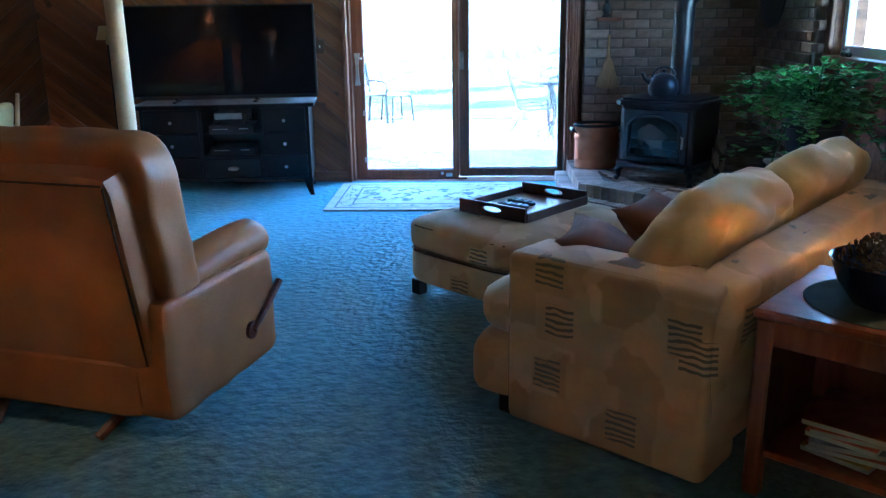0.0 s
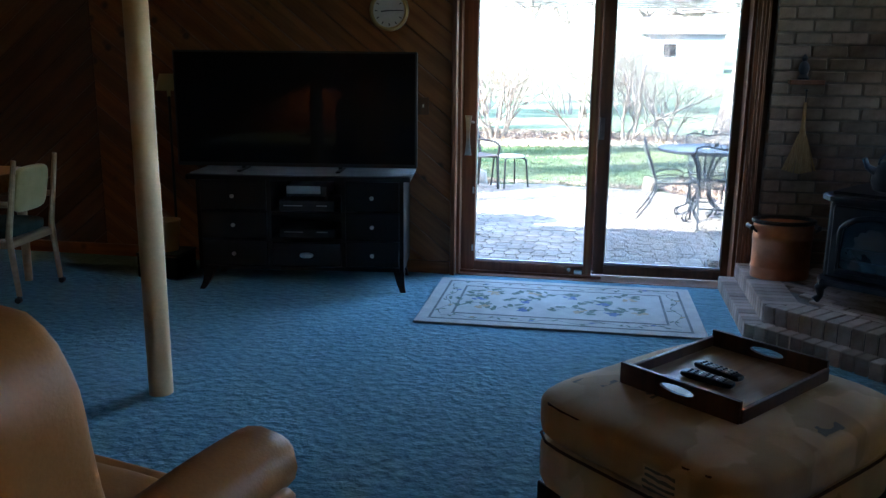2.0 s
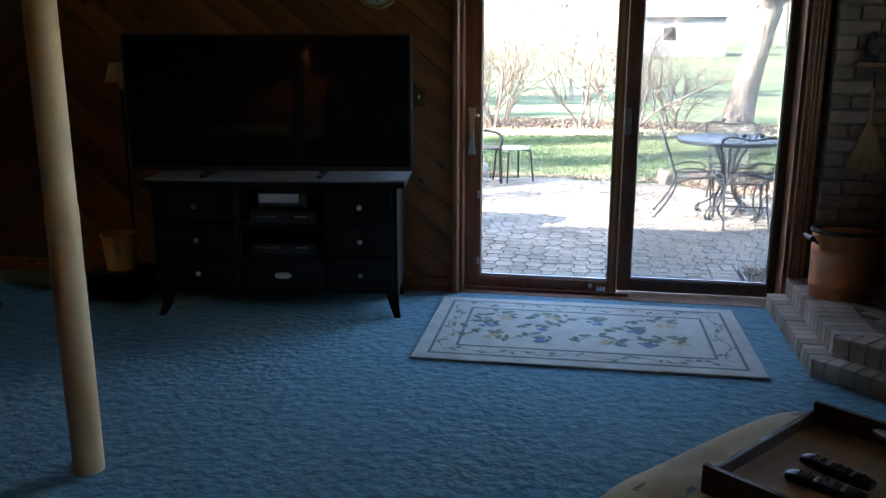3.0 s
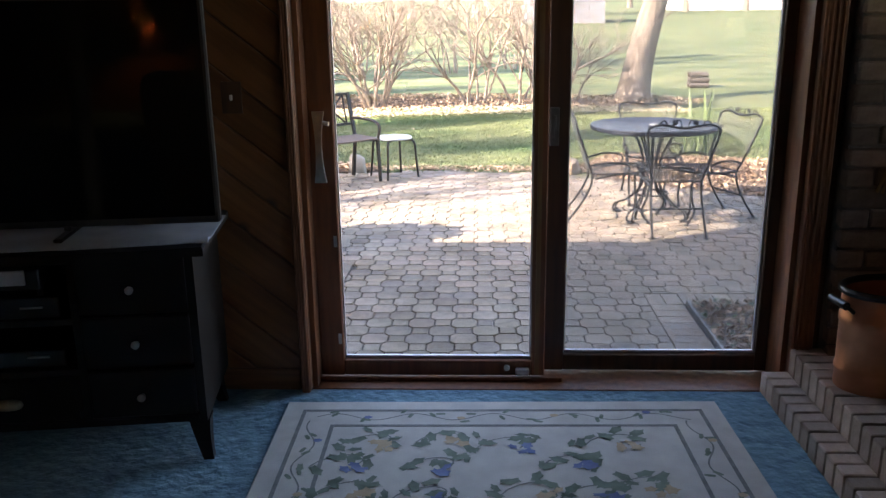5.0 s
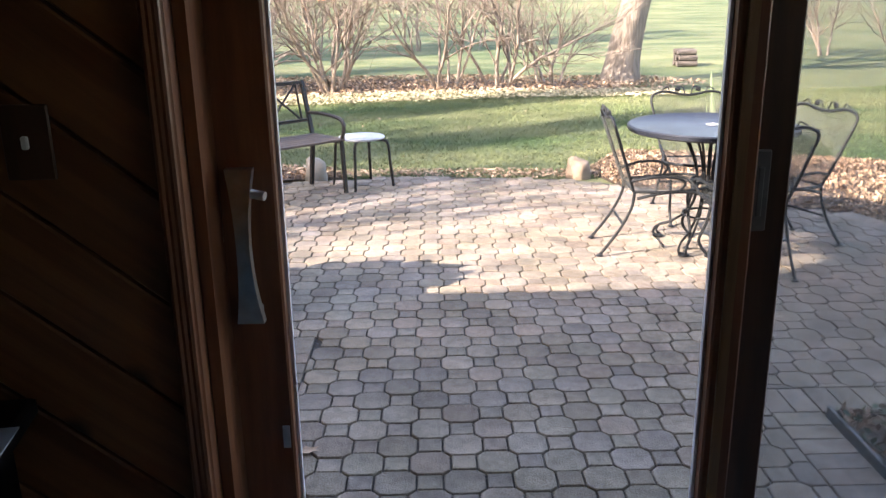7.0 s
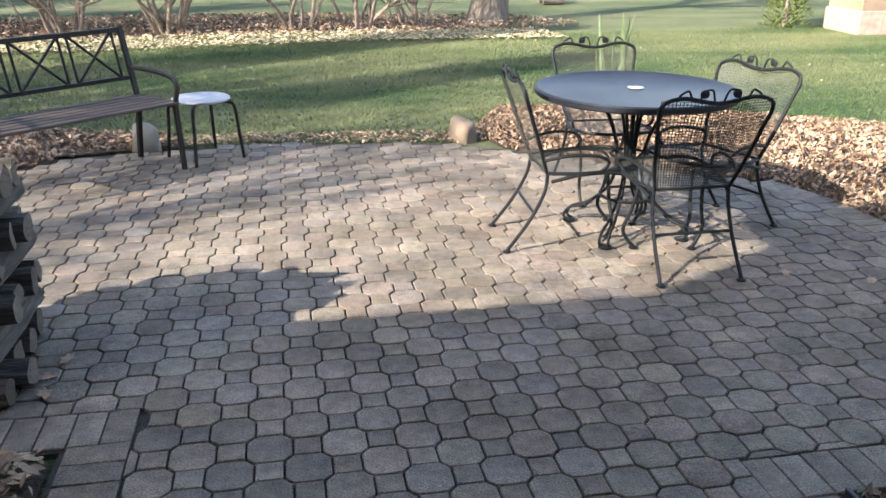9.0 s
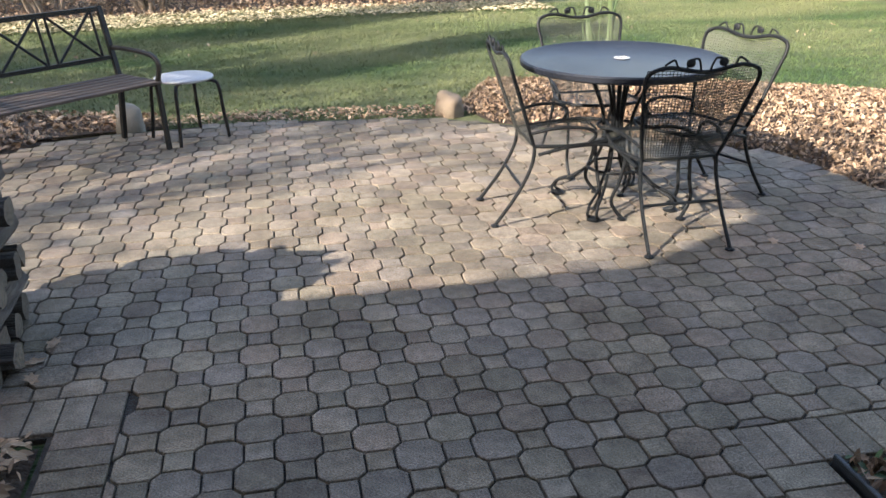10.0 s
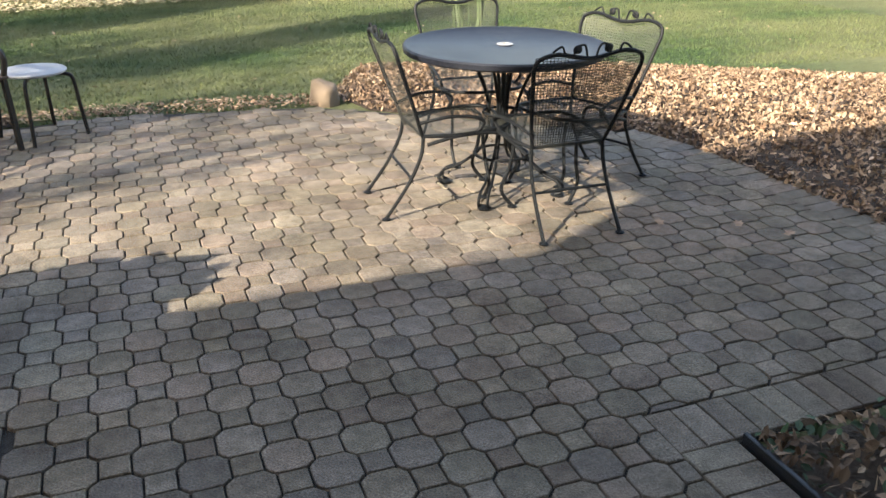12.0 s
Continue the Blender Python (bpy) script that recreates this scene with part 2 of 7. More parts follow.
M_BRICK = mat("grey_brown_brick", (0.185, 0.132, 0.1), (0.31, 0.232, 0.178), 9, 0.9, bump=0.5, bscale=70, rand=0.32, dist=0.006)
M_MORTAR = mat("grey_mortar", (0.145, 0.12, 0.1), (0.205, 0.17, 0.145), 20, 0.95, bump=0.4, bscale=90)
M_HEARTH = mat("hearth_brick", (0.33, 0.245, 0.19), (0.48, 0.37, 0.30), 10, 0.85, bump=0.45, bscale=60, rand=0.28, dist=0.005)
M_LEAF = mat("houseplant_leaf", (0.10, 0.26, 0.06), (0.20, 0.44, 0.11), 8, 0.4, island=0.4)
M_IVYSTEM = mat("green_stem", (0.06, 0.12, 0.04), None, 10, 0.6)
M_TERRA = mat("dark_pot", (0.03, 0.035, 0.045), (0.05, 0.055, 0.07), 10, 0.5)
M_STRAW = mat("broom_straw", (0.32, 0.2, 0.09), (0.45, 0.3, 0.14), 20, 0.8, stretch=(8, 8, 0.6))
M_GLASS = glass("door_glass")
M_ALU = mat("pale_spacer", (0.6, 0.62, 0.66), (0.7, 0.72, 0.75), 10, 0.4, 0.3)
M_WHITEP = mat("white_plastic", (0.62, 0.6, 0.56), (0.7, 0.68, 0.64), 12, 0.4)
M_PAPER = mat("printed_paper", (0.5, 0.36, 0.3), (0.8, 0.7, 0.6), 25, 0.6, rand=0.3, tints=[(1, 0.3, 0.25), (1, 0.9, 0.8), (1, 0.8, 0.2), (0.8, 0.25, 0.2), (0.4, 0.5, 0.8)])


def shade_cloth(name, colour, through_share):
    """Thin lampshade cloth that lets the bulb's light through."""
    m = bpy.data.materials.new(name)
    m.use_nodes = True
    N, L = m.node_tree.nodes, m.node_tree.links
    df, tr, mx = N.new("ShaderNodeBsdfDiffuse"), N.new("ShaderNodeBsdfTranslucent"), N.new("ShaderNodeMixShader")
    df.inputs[0].default_value = tr.inputs[0].default_value = rgb(colour)
    mx.inputs[0].default_value = through_share
    L.new(df.outputs[0], mx.inputs[1])
    L.new(tr.outputs[0], mx.inputs[2])
    L.new(mx.outputs[0], N["Material Output"].inputs["Surface"])
    return m


M_SHADE = shade_cloth("lamp_shade", (0.8, 0.58, 0.44), 0.5)
M_SHADECREAM = shade_cloth("cream_lamp_shade", (0.8, 0.72, 0.52), 0.5)
M_SHADEDIM = shade_cloth("dim_lamp_shade", (0.75, 0.45, 0.34), 0.3)
M_BULB = glow("lit_bulb", (1.0, 0.75, 0.48), 60.0)


def sofa_cloth():
    """Beige woven cloth with faded blocks and dark stepped motifs."""
    m = mat("patterned_sofa_cloth", (0.62, 0.43, 0.235), (0.78, 0.585, 0.35), 5, 0.9, bump=0.4, bscale=240, sheen=0.3, dist=0.002)
    N, L = m.node_tree.nodes, m.node_tree.links
    bs = N["Principled BSDF"]
    src = bs.inputs["Base Color"].links[0].from_socket
    tc = N.new("ShaderNodeTexCoord")
    vo = N.new("ShaderNodeTexVoronoi")
    vo.feature, vo.distance, vo.inputs["Scale"].default_value, vo.inputs["Smoothness"].default_value = "SMOOTH_F1", "CHEBYCHEV", 6.5, 0.12
    L.new(tc.outputs["Object"], vo.inputs["Vector"])
    blk = N.new("ShaderNodeMixRGB")
    blk.blend_type, blk.inputs["Fac"].default_value = "MULTIPLY", 0.85
    sep = N.new("ShaderNodeSeparateColor")
    L.new(vo.outputs["Color"], sep.inputs[0])
    tint = N.new("ShaderNodeValToRGB")
    tint.color_ramp.elements[0].color, tint.color_ramp.elements[1].color = (0.56, 0.47, 0.32, 1), (1, 0.97, 0.92, 1)
    L.new(sep.outputs[0], tint.inputs[0])
    L.new(src, blk.inputs["Color1"])
    L.new(tint.outputs[0], blk.inputs["Color2"])
    wv = N.new("ShaderNodeTexWave")
    wv.bands_direction, wv.inputs["Scale"].default_value, wv.inputs["Distortion"].default_value = "Z", 15.0, 4.0
    L.new(tc.outputs["Object"], wv.inputs["Vector"])
    gt = N.new("ShaderNodeMath")
    gt.operation, gt.inputs[1].default_value = "GREATER_THAN", 0.55
    L.new(wv.outputs["Fac"], gt.inputs[0])
    pick = N.new("ShaderNodeMath")
    pick.operation, pick.inputs[1].default_value = "GREATER_THAN", 0.8
    L.new(sep.outputs[1], pick.inputs[0])
    near = N.new("ShaderNodeMath")
    near.operation, near.inputs[1].default_value = "LESS_THAN", 0.36
    L.new(vo.outputs["Distance"], near.inputs[0])
    a, b = N.new("ShaderNodeMath"), N.new("ShaderNodeMath")
    a.operation = b.operation = "MULTIPLY"
    L.new(gt.outputs[0], a.inputs[0])
    L.new(pick.outputs[0], a.inputs[1])
    L.new(a.outputs[0], b.inputs[0])
    L.new(near.outputs[0], b.inputs[1])
    mx = N.new("ShaderNodeMixRGB")
    mx.inputs["Color2"].default_value = (0.15, 0.125, 0.085, 1)
    L.new(b.outputs[0], mx.inputs["Fac"])
    L.new(blk.outputs[0], mx.inputs["Color1"])
    L.new(mx.outputs[0], bs.inputs["Base Color"])
    return m


M_SOFA = sofa_cloth()
M_SOFAPLAIN = mat("plain_beige_cushion", (0.54, 0.41, 0.17), (0.66, 0.52, 0.24), 6, 0.9, bump=0.4, bscale=200, sheen=0.3, dist=0.002)

# ---- the room ----
X0, X1, Y0, YN, CEIL = -6.6, 2.4, -5.6, 6.95, 2.44
DX0, DX1, DTOP = -1.06, 0.80, 2.02


def sheet_floor():
    bm = bmesh.new()
    nx, ny = 90, 126
    g = [[bm.verts.new((X0 + (X1 - X0) * i / nx, Y0 + (YN + 0.02 - Y0) * j / ny, 0.0)) for i in range(nx + 1)] for j in range(ny + 1)]
    for row in g:
        for v in row:
            v.co.z = 0.002 * noise.noise(v.co * 6)
    for j in range(ny):
        for i in range(nx):
            bm.faces.new((g[j][i], g[j][i + 1], g[j + 1][i + 1], g[j + 1][i]))
    ob = single("floor", bm, M_CARPET, "blue sculpted wall-to-wall carpet", "floor", kind="structure", smooth=True)
    slab = part("subfloor", one_box((X0, Y0, -0.16), (X1, YN, -0.02)), M_MORTAR, ob)
    return ob


sheet_floor()
single("ceiling", one_box((X0, Y0 - 0.2, CEIL), (X1 + 0.2, YN + 0.25, CEIL + 0.16)), M_BOUNCECEIL, "unseen ceiling, coloured pale to bounce light into the room", "ceiling", kind="structure")
single("wall_west", one_box((X0 - 0.2, Y0 - 0.2, -0.2), (X0, YN + 0.2, CEIL)), M_CEDAR, "brown cedar board wall", "wall", kind="structure")
single("wall_south", one_box((X0, Y0 - 0.2, -0.2), (X1, Y0, CEIL)), M_CEDAR, "brown cedar board wall", "wall", kind="structure")

# the north wall, round the sliding door
bm = bmesh.new()
box(bm, (X0, YN, -0.25), (DX0 - 0.002, YN + 0.2, CEIL))
box(bm, (DX1 + 0.002, YN, -0.25), (X1 + 0.2, YN + 0.2, CEIL))
box(bm, (DX0 - 0.002, YN, DTOP + 0.06), (DX1 + 0.002, YN + 0.2, CEIL))
box(bm, (DX0 - 0.002, YN, -0.25), (DX1 + 0.002, YN + 0.2, -0.03))
wall_north = single("wall_north", bm, M_DARKWOOD, "north wall faced with knotty cedar boards laid diagonally", "wall", kind="structure")

# diagonal boards: falling to the right beside the door, rising towards a post further off
WX = -3.72


def boards(rect, slope, width, material, thick=0.02):
    ang = math.atan(slope)
    ca, sa = math.cos(ang), math.sin(ang)
    x0, z0, x1, z1 = rect
    cs = [-(x * sa) + z * ca for x in (x0, x1) for z in (z0, z1)]
    k = math.floor(min(cs) / width)
    while k * width < max(cs):
        u0, u1 = -20, 20
        strip = [(u * ca - v * sa, u * sa + v * ca) for u, v in ((u0, k * width + 0.003), (u1, k * width + 0.003), (u1, (k + 1) * width - 0.003), (u0, (k + 1) * width - 0.003))]
        pl = clip(strip, rect)
        k += 1
        if len(pl) < 3:
            continue
        cx, cz = sum(p[0] for p in pl) / len(pl), sum(p[1] for p in pl) / len(pl)
        bm = bmesh.new()
        loc = [((x - cx) * ca + (z - cz) * sa, -(x - cx) * sa + (z - cz) * ca) for x, z in pl]
        poly_prism(bm, loc, 0, thick, 0.004)
        ob = part("board", bm, material, wall_north)
        ob.matrix_world = Matrix.Translation((cx, YN - 0.001, cz)) @ Matrix.Rotation(math.pi / 2, 4, "X") @ Matrix.Rotation(ang, 4, "Z")
        ob.matrix_parent_inverse = Matrix()


boards((WX, 0.09, DX0 - 0.041, CEIL), -0.8, 0.145, M_CEDAR)
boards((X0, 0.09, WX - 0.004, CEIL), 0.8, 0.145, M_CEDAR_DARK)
boards((DX0 - 0.037, DTOP + 0.093, DX1 + 0.09, CEIL), -0.8, 0.145, M_CEDAR)
single("baseboard", one_box((X0, YN - 0.03, 0.0), (DX0 - 0.041, YN - 0.001, 0.088), 0.006), M_CEDAR, "cedar baseboard", "baseboard", kind="structure")

# the east wall with its casement window
WY0, WY1, WZ0, WZ1 = 3.7, 5.55, 1.12, 2.1
bm = bmesh.new()
box(bm, (X1, Y0, -0.25), (X1 + 0.2, WY0, CEIL))
box(bm, (X1, WY1, -0.25), (X1 + 0.2, YN, CEIL))
box(bm, (X1, WY0, -0.25), (X1 + 0.2, WY1, WZ0))
box(bm, (X1, WY0, WZ1), (X1 + 0.2, WY1, CEIL))
wall_east = single("wall_east", bm, M_CEDAR, "cedar-lined east wall", "wall", kind="structure")
window = thing("window_1", "wooden casement window with a small crank", "window", kind="structure")
bm = bmesh.new()
box(bm, (X1 - 0.03, WY0 - 0.1, WZ0 - 0.09), (X1 - 0.001, WY0, WZ1 + 0.1), 0.006)
box(bm, (X1 - 0.03, WY1, WZ0 - 0.09), (X1 - 0.001, WY1 + 0.1, WZ1 + 0.1), 0.006)
box(bm, (X1 - 0.03, WY0, WZ1), (X1 - 0.001, WY1, WZ1 + 0.1), 0.006)
box(bm, (X1 - 0.06, WY0, WZ0 - 0.05), (X1 - 0.001, WY1, WZ0), 0.006)
part("window_frame", bm, M_DOORWOOD, window)
for a, b in ((WY0, (WY0 + WY1) / 2 - 0.003), ((WY0 + WY1) / 2 + 0.003, WY1)):
    bm = bmesh.new()
    for lo, hi in (((a, WZ0), (a + 0.06, WZ1)), ((b - 0.06, WZ0), (b, WZ1)), ((a + 0.06, WZ0), (b - 0.06, WZ0 + 0.06)), ((a + 0.06, WZ1 - 0.06), (b - 0.06, WZ1))):
        box(bm, (X1 + 0.05, lo[0], lo[1]), (X1 + 0.10, hi[0], hi[1]), 0.004)
    sash = part("sash", bm, M_WHITEP, window, "pale painted sash")
    ob = part("pane", one_box((X1 + 0.072, a + 0.058, WZ0 + 0.058), (X1 + 0.078, b - 0.058, WZ1 - 0.058)), M_GLASS, sash)
    ob.visible_shadow = False
bm = bmesh.new()
box(bm, (X1 - 0.05, 5.2, WZ0 + 0.001), (X1 - 0.01, 5.3, WZ0 + 0.03), 0.008)
tube(bm, [(X1 - 0.04, 5.25, WZ0 + 0.03), (X1 - 0.07, 5.2, WZ0 + 0.05), (X1 - 0.07, 5.13, WZ0 + 0.05)], 0.007, 6)
part("crank", bm, M_PLASTIC, window)

# ---- sliding door ----
door = thing("door_1", "stained wooden sliding patio door with two tall panes", "door", kind="structure")
bm = bmesh.new()
for x0, x1 in ((DX0 - 0.038, DX0), (DX1, DX1 + 0.08)):
    box(bm, (x0, YN - 0.045, 0.0), (x1, YN - 0.001, DTOP + 0.09), 0.006)
    for k in range(3):
        c = x0 + (x1 - x0) * (0.25 + 0.25 * k)
        tube(bm, [(c, YN - 0.045, 0.0), (c, YN - 0.045, DTOP + 0.085)], 0.007, 8)
box(bm, (DX0, YN - 0.045, DTOP + 0.004), (DX1, YN - 0.001, DTOP + 0.09), 0.006)
part("casing", bm, M_DOORWOOD, door)
bm = bmesh.new()
box(bm, (DX0, YN, 0.0), (DX0 + 0.02, YN + 0.24, DTOP))
box(bm, (DX1 - 0.02, YN, 0.0), (DX1, YN + 0.24, DTOP))
box(bm, (DX0, YN, DTOP - 0.02), (DX1, YN + 0.24, DTOP + 0.003))
part("jamb", bm, M_DOORWOOD, door)
bm = bmesh.new()
box(bm, (DX0 - 0.001, YN - 0.02, -0.028), (DX1 + 0.001, YN + 0.26, 0.004), 0.003)
box(bm, (DX0 + 0.02, YN + 0.05, 0.004), (-0.06, YN + 0.066, 0.022), 0.002)
part("sill", bm, M_DOORWOOD, door, "worn wooden sill and track")


def panel(x0, x1, yc, gl, gr, gz0, gz1, name, label, wood):
    """A door panel: four rails round a pane."""
    h = 0.022
    bm = bmesh.new()
    box(bm, (x0, yc - h, 0.012), (gl, yc + h, DTOP - 0.022), 0.004)
    box(bm, (gr, yc - h, 0.012), (x1, yc + h, DTOP - 0.022), 0.004)
    box(bm, (gl, yc - h + 0.001, 0.012), (gr, yc + h - 0.001, gz0), 0.004)
    box(bm, (gl, yc - h + 0.001, gz1), (gr, yc + h - 0.001, DTOP - 0.022), 0.004)
    p = part(name, bm, wood, door, label)
    bm = bmesh.new()
    for lo, hi in (((gl, gz0), (gr, gz0 + 0.012)), ((gl, gz1 - 0.012), (gr, gz1)), ((gl, gz0 + 0.012), (gl + 0.006, gz1 - 0.012)), ((gr - 0.006, gz0 + 0.012), (gr, gz1 - 0.012))):
        box(bm, (lo[0], yc + 0.004, lo[1]), (hi[0], yc + 0.016, hi[1]))
    part("glazing_bead", bm, M_ALU, p)
    ob = part("pane", one_box((gl + 0.001, yc + 0.008, gz0 + 0.001), (gr - 0.001, yc + 0.012, gz1 - 0.001)), M_GLASS, p)
    ob.visible_shadow = False
    # the raised blind under the head
    bm = bmesh.new()
    for k in range(9):
        z = gz1 - 0.016 - k * 0.0125
        box(bm, (gl + 0.012, yc + 0.02, z - 0.003), (gr - 0.012, yc + 0.045, z + 0.003), m=None)
    part("blind", bm, M_GREYPL, p, "raised stack of grey blind slats")
    return p


leaf = panel(-1.045, -0.128, 7.065, -0.945, -0.182, 0.078, 1.925, "sliding_panel", "sliding panel with a pale pull", M_DOORWOOD)
fixed = panel(-0.125, 0.785, 7.125, -0.045, 0.735, 0.080, 1.925, "fixed_panel", "dark-framed fixed panel behind an insect screen", M_DARKWOOD)
bm = bmesh.new()
box(bm, (-1.012, 7.018, 0.83), (-0.98, 7.042, 0.85), 0.004)
box(bm, (-1.012, 7.018, 1.07), (-0.98, 7.042, 1.09), 0.004)
pts = [(-0.996, 7.0 - 0.012 * math.sin(math.pi * k / 8), 0.825 + 0.27 * k / 8) for k in range(9)]
for a, b in zip(pts, pts[1:]):
    w0 = 0.011 + 0.012 * abs((a[2] - 0.96) / 0.135) ** 2
    w1 = 0.011 + 0.012 * abs((b[2] - 0.96) / 0.135) ** 2
    v = [bm.verts.new((a[0] + s * w0, a[1] + d, a[2])) for s, d in ((-1, 0), (1, 0), (1, 0.02), (-1, 0.02))] + [bm.verts.new((b[0] + s * w1, b[1] + d, b[2])) for s, d in ((-1, 0), (1, 0), (1, 0.02), (-1, 0.02))]
    for f in ((0, 1, 5, 4), (1, 2, 6, 5), (2, 3, 7, 6), (3, 0, 4, 7), (3, 2, 1, 0), (4, 5, 6, 7)):
        bm.faces.new([v[i] for i in f])
tube(bm, [(-0.99, 7.01, 1.055), (-0.955, 7.0, 1.05)], 0.008, 8)
part("door_handle", bm, M_SILVER, leaf, "pale nickel pull with a thumb turn")
bm = one_box((-0.245, 7.01, 0.024), (-0.19, 7.042, 0.052), 0.005)
tube(bm, [(-0.28, 7.043, 0.05), (-0.28, 7.03, 0.05)], 0.012, 10)
part("foot_latch", bm, M_SILVER, leaf, "nickel foot latch")
part("strike_plate", one_box((-1.047, 7.038, 0.96), (-1.04, 7.044, 1.05)), M_SILVER, leaf)
bm = bmesh.new()
for z in (0.56, 0.15):
    box(bm, (-0.965, 7.04, z), (-0.952, 7.0425, z + 0.045))
part("bracket", bm, M_SILVER, leaf)
part("weather_strip", one_box((-0.168, 7.036, 0.02), (-0.15, 7.0425, 1.99)), M_LIGHTWOOD, leaf, "pale oak strip")

# insect screen outside the fixed panel
m_net = bpy.data.materials.new("insect_net")
m_net.use_nodes = True
nn, nl = m_net.node_tree.nodes, m_net.node_tree.links
tr, mxs = nn.new("ShaderNodeBsdfTransparent"), nn.new("ShaderNodeMixShader")
nn["Principled BSDF"].inputs["Base Color"].default_value = (0.5, 0.5, 0.5, 1)
nn["Principled BSDF"].inputs["Roughness"].default_value = 0.6
mxs.inputs[0].default_value = 0.26
nl.new(tr.outputs[0], mxs.inputs[1])
nl.new(nn["Principled BSDF"].outputs[0], mxs.inputs[2])
nl.new(mxs.outputs[0], nn["Material Output"].inputs["Surface"])
screen = thing("screen_door", "sliding insect screen in a dark frame, pushed open", "screen door")
bm = bmesh.new()
for lo, hi in (((-0.135, 0.02), (-0.05, 1.99)), ((0.74, 0.02), (0.778, 1.99)), ((-0.05, 0.02), (0.74, 0.075)), ((-0.05, 1.93), (0.74, 1.99))):
    box(bm, (lo[0], 7.162, lo[1]), (hi[0], 7.182, hi[1]), 0.003)
part("frame", bm, M_DARKWOOD, screen)
ob = part("netting", one_box((-0.05, 7.171, 0.075), (0.74, 7.172, 1.93)), m_net, screen, "fine grey netting")
ob.visible_shadow = False
bm = one_box((-0.120, 7.094, 0.947), (-0.084, 7.1025, 1.095), 0.003)
box(bm, (-0.107, 7.089, 0.975), (-0.096, 7.0945, 1.065), 0.002)
part("pull", bm, mat("dull_grey_metal", (0.10, 0.10, 0.10), (0.15, 0.15, 0.15), 20, 0.5), fixed, "grey recessed pull")

# ---- brick corner and hearth ----
BX0 = 0.915


def brick_mesh(w, h, d, seed):
    rnd = random.Random(seed)
    bm = bmesh.new()
    vs = []
    for z in (0, 1):
        for x, y in ((0, 0), (1, 0), (1, 1), (0, 1)):
            e = 0.0025
            vs.append(bm.verts.new((x * w + rnd.uniform(-e, e), y * d + rnd.uniform(-e, e), z * h + rnd.uniform(-e, e))))
    for f in ((3, 2, 1, 0), (4, 5, 6, 7), (0, 1, 5, 4), (1, 2, 6, 5), (2, 3, 7, 6), (3, 0, 4, 7)):
        bm.faces.new([vs[i] for i in f])
    bmesh.ops.bevel(bm, geom=bm.edges[:], offset=0.005, segments=1, affect="EDGES")
    return finish("brick", bm, M_BRICK)


def brick_wall(name, label, origin, along, length, z0, z1, proud, back):
    """Stretcher bond on a mortar core; along: unit vector to the right seen from the room."""
    right = Vector(along)
    inward = Vector((right.y, -right.x, 0)) if abs(right.x) > 0.5 else Vector((-1, 0, 0))
    basis = Matrix((right, -inward, Vector((0, 0, 1)))).transposed().to_4x4()
    core = new(name, finish(name, one_box((0, 0.012, z0), (length, back, z1)), M_MORTAR))
    core.matrix_world = Matrix.Translation(origin) @ basis
    tagged(core, label, "wall", kind="structure")
    bw, bh, j = 0.2, 0.064, 0.011
    full = [brick_mesh(bw, bh, 0.05, 10 + i) for i in range(5)]
    half = [brick_mesh(bw / 2 - j / 2, bh, 0.05, 30 + i) for i in range(3)]
    rnd = random.Random(4)
    row, z = 0, z0
    while z + bh < z1:
        x = 0.0
        if row % 2:
            x = -0.5 * (bw + j)
        while x < length - 0.03:
            if x < 0:
                me, px = rnd.choice(half), 0.0
            elif x + bw > length + 0.03:
                me, px = rnd.choice(half), x
            else:
                me, px = rnd.choice(full), x
            ob = new("brick", me)
            ob.parent = core
            ob.location = (px, rnd.uniform(-0.004, 0.003) - (0.012 if px == 0 and row % 2 == 0 else 0), z)
            x += bw + j
        z += bh + j
        row += 1
    return core


# hearth: two brick steps across the corner
UP = [(0.80, 6.93), (0.80, 5.93), (1.38, 5.36), (2.38, 5.36), (2.38, 6.93)]
LOW = [(0.70, 6.93), (0.70, 5.90), (1.31, 5.27), (2.38, 5.27), (2.38, 5.36), (1.38, 5.36), (0.80, 5.93), (0.80, 6.93)]
M_SOOT = mat("hearth_mortar", (0.12, 0.10, 0.09), (0.17, 0.145, 0.13), 20, 0.95, bump=0.4)
bm = bmesh.new()
poly_prism(bm, [(0.805, 6.93), (0.805, 5.935), (1.385, 5.367), (2.38, 5.367), (2.38, 6.93)], 0.0, 0.172)
hearth = single("hearth", bm, M_SOOT, "two-step corner hearth of grey-brown bricks on edge", "hearth", kind="structure")


def edge_bricks(p0, p1, z0, z1, depth, start=0.0):
    """Bricks on edge in a row along p0-p1, reaching inwards (to the left of the way) by depth."""
    a, b = Vector((*p0, 0)), Vector((*p1, 0))
    d = (b - a).normalized()
    n = Vector((-d.y, d.x, 0))
    w, j = 0.062, 0.008
    cnt = int((b - a).length / (w + j))
    basis = Matrix((d, n, Vector((0, 0, 1)))).transposed().to_4x4()
    mes = [finish("brick", one_box((0, 0, 0), (w, depth, z1 - z0), 0.004), M_HEARTH) for i in range(1)]
    for k in range(cnt + 1):
        s = k * (w + j)
        if s + w > (b - a).length + 0.03:
            break
        ob = new("brick", mes[0])
        ob.parent = hearth
        ob.matrix_local = Matrix.Translation(a + d * s + Vector((0, 0, z0 + random.uniform(-0.003, 0.002)))) @ basis


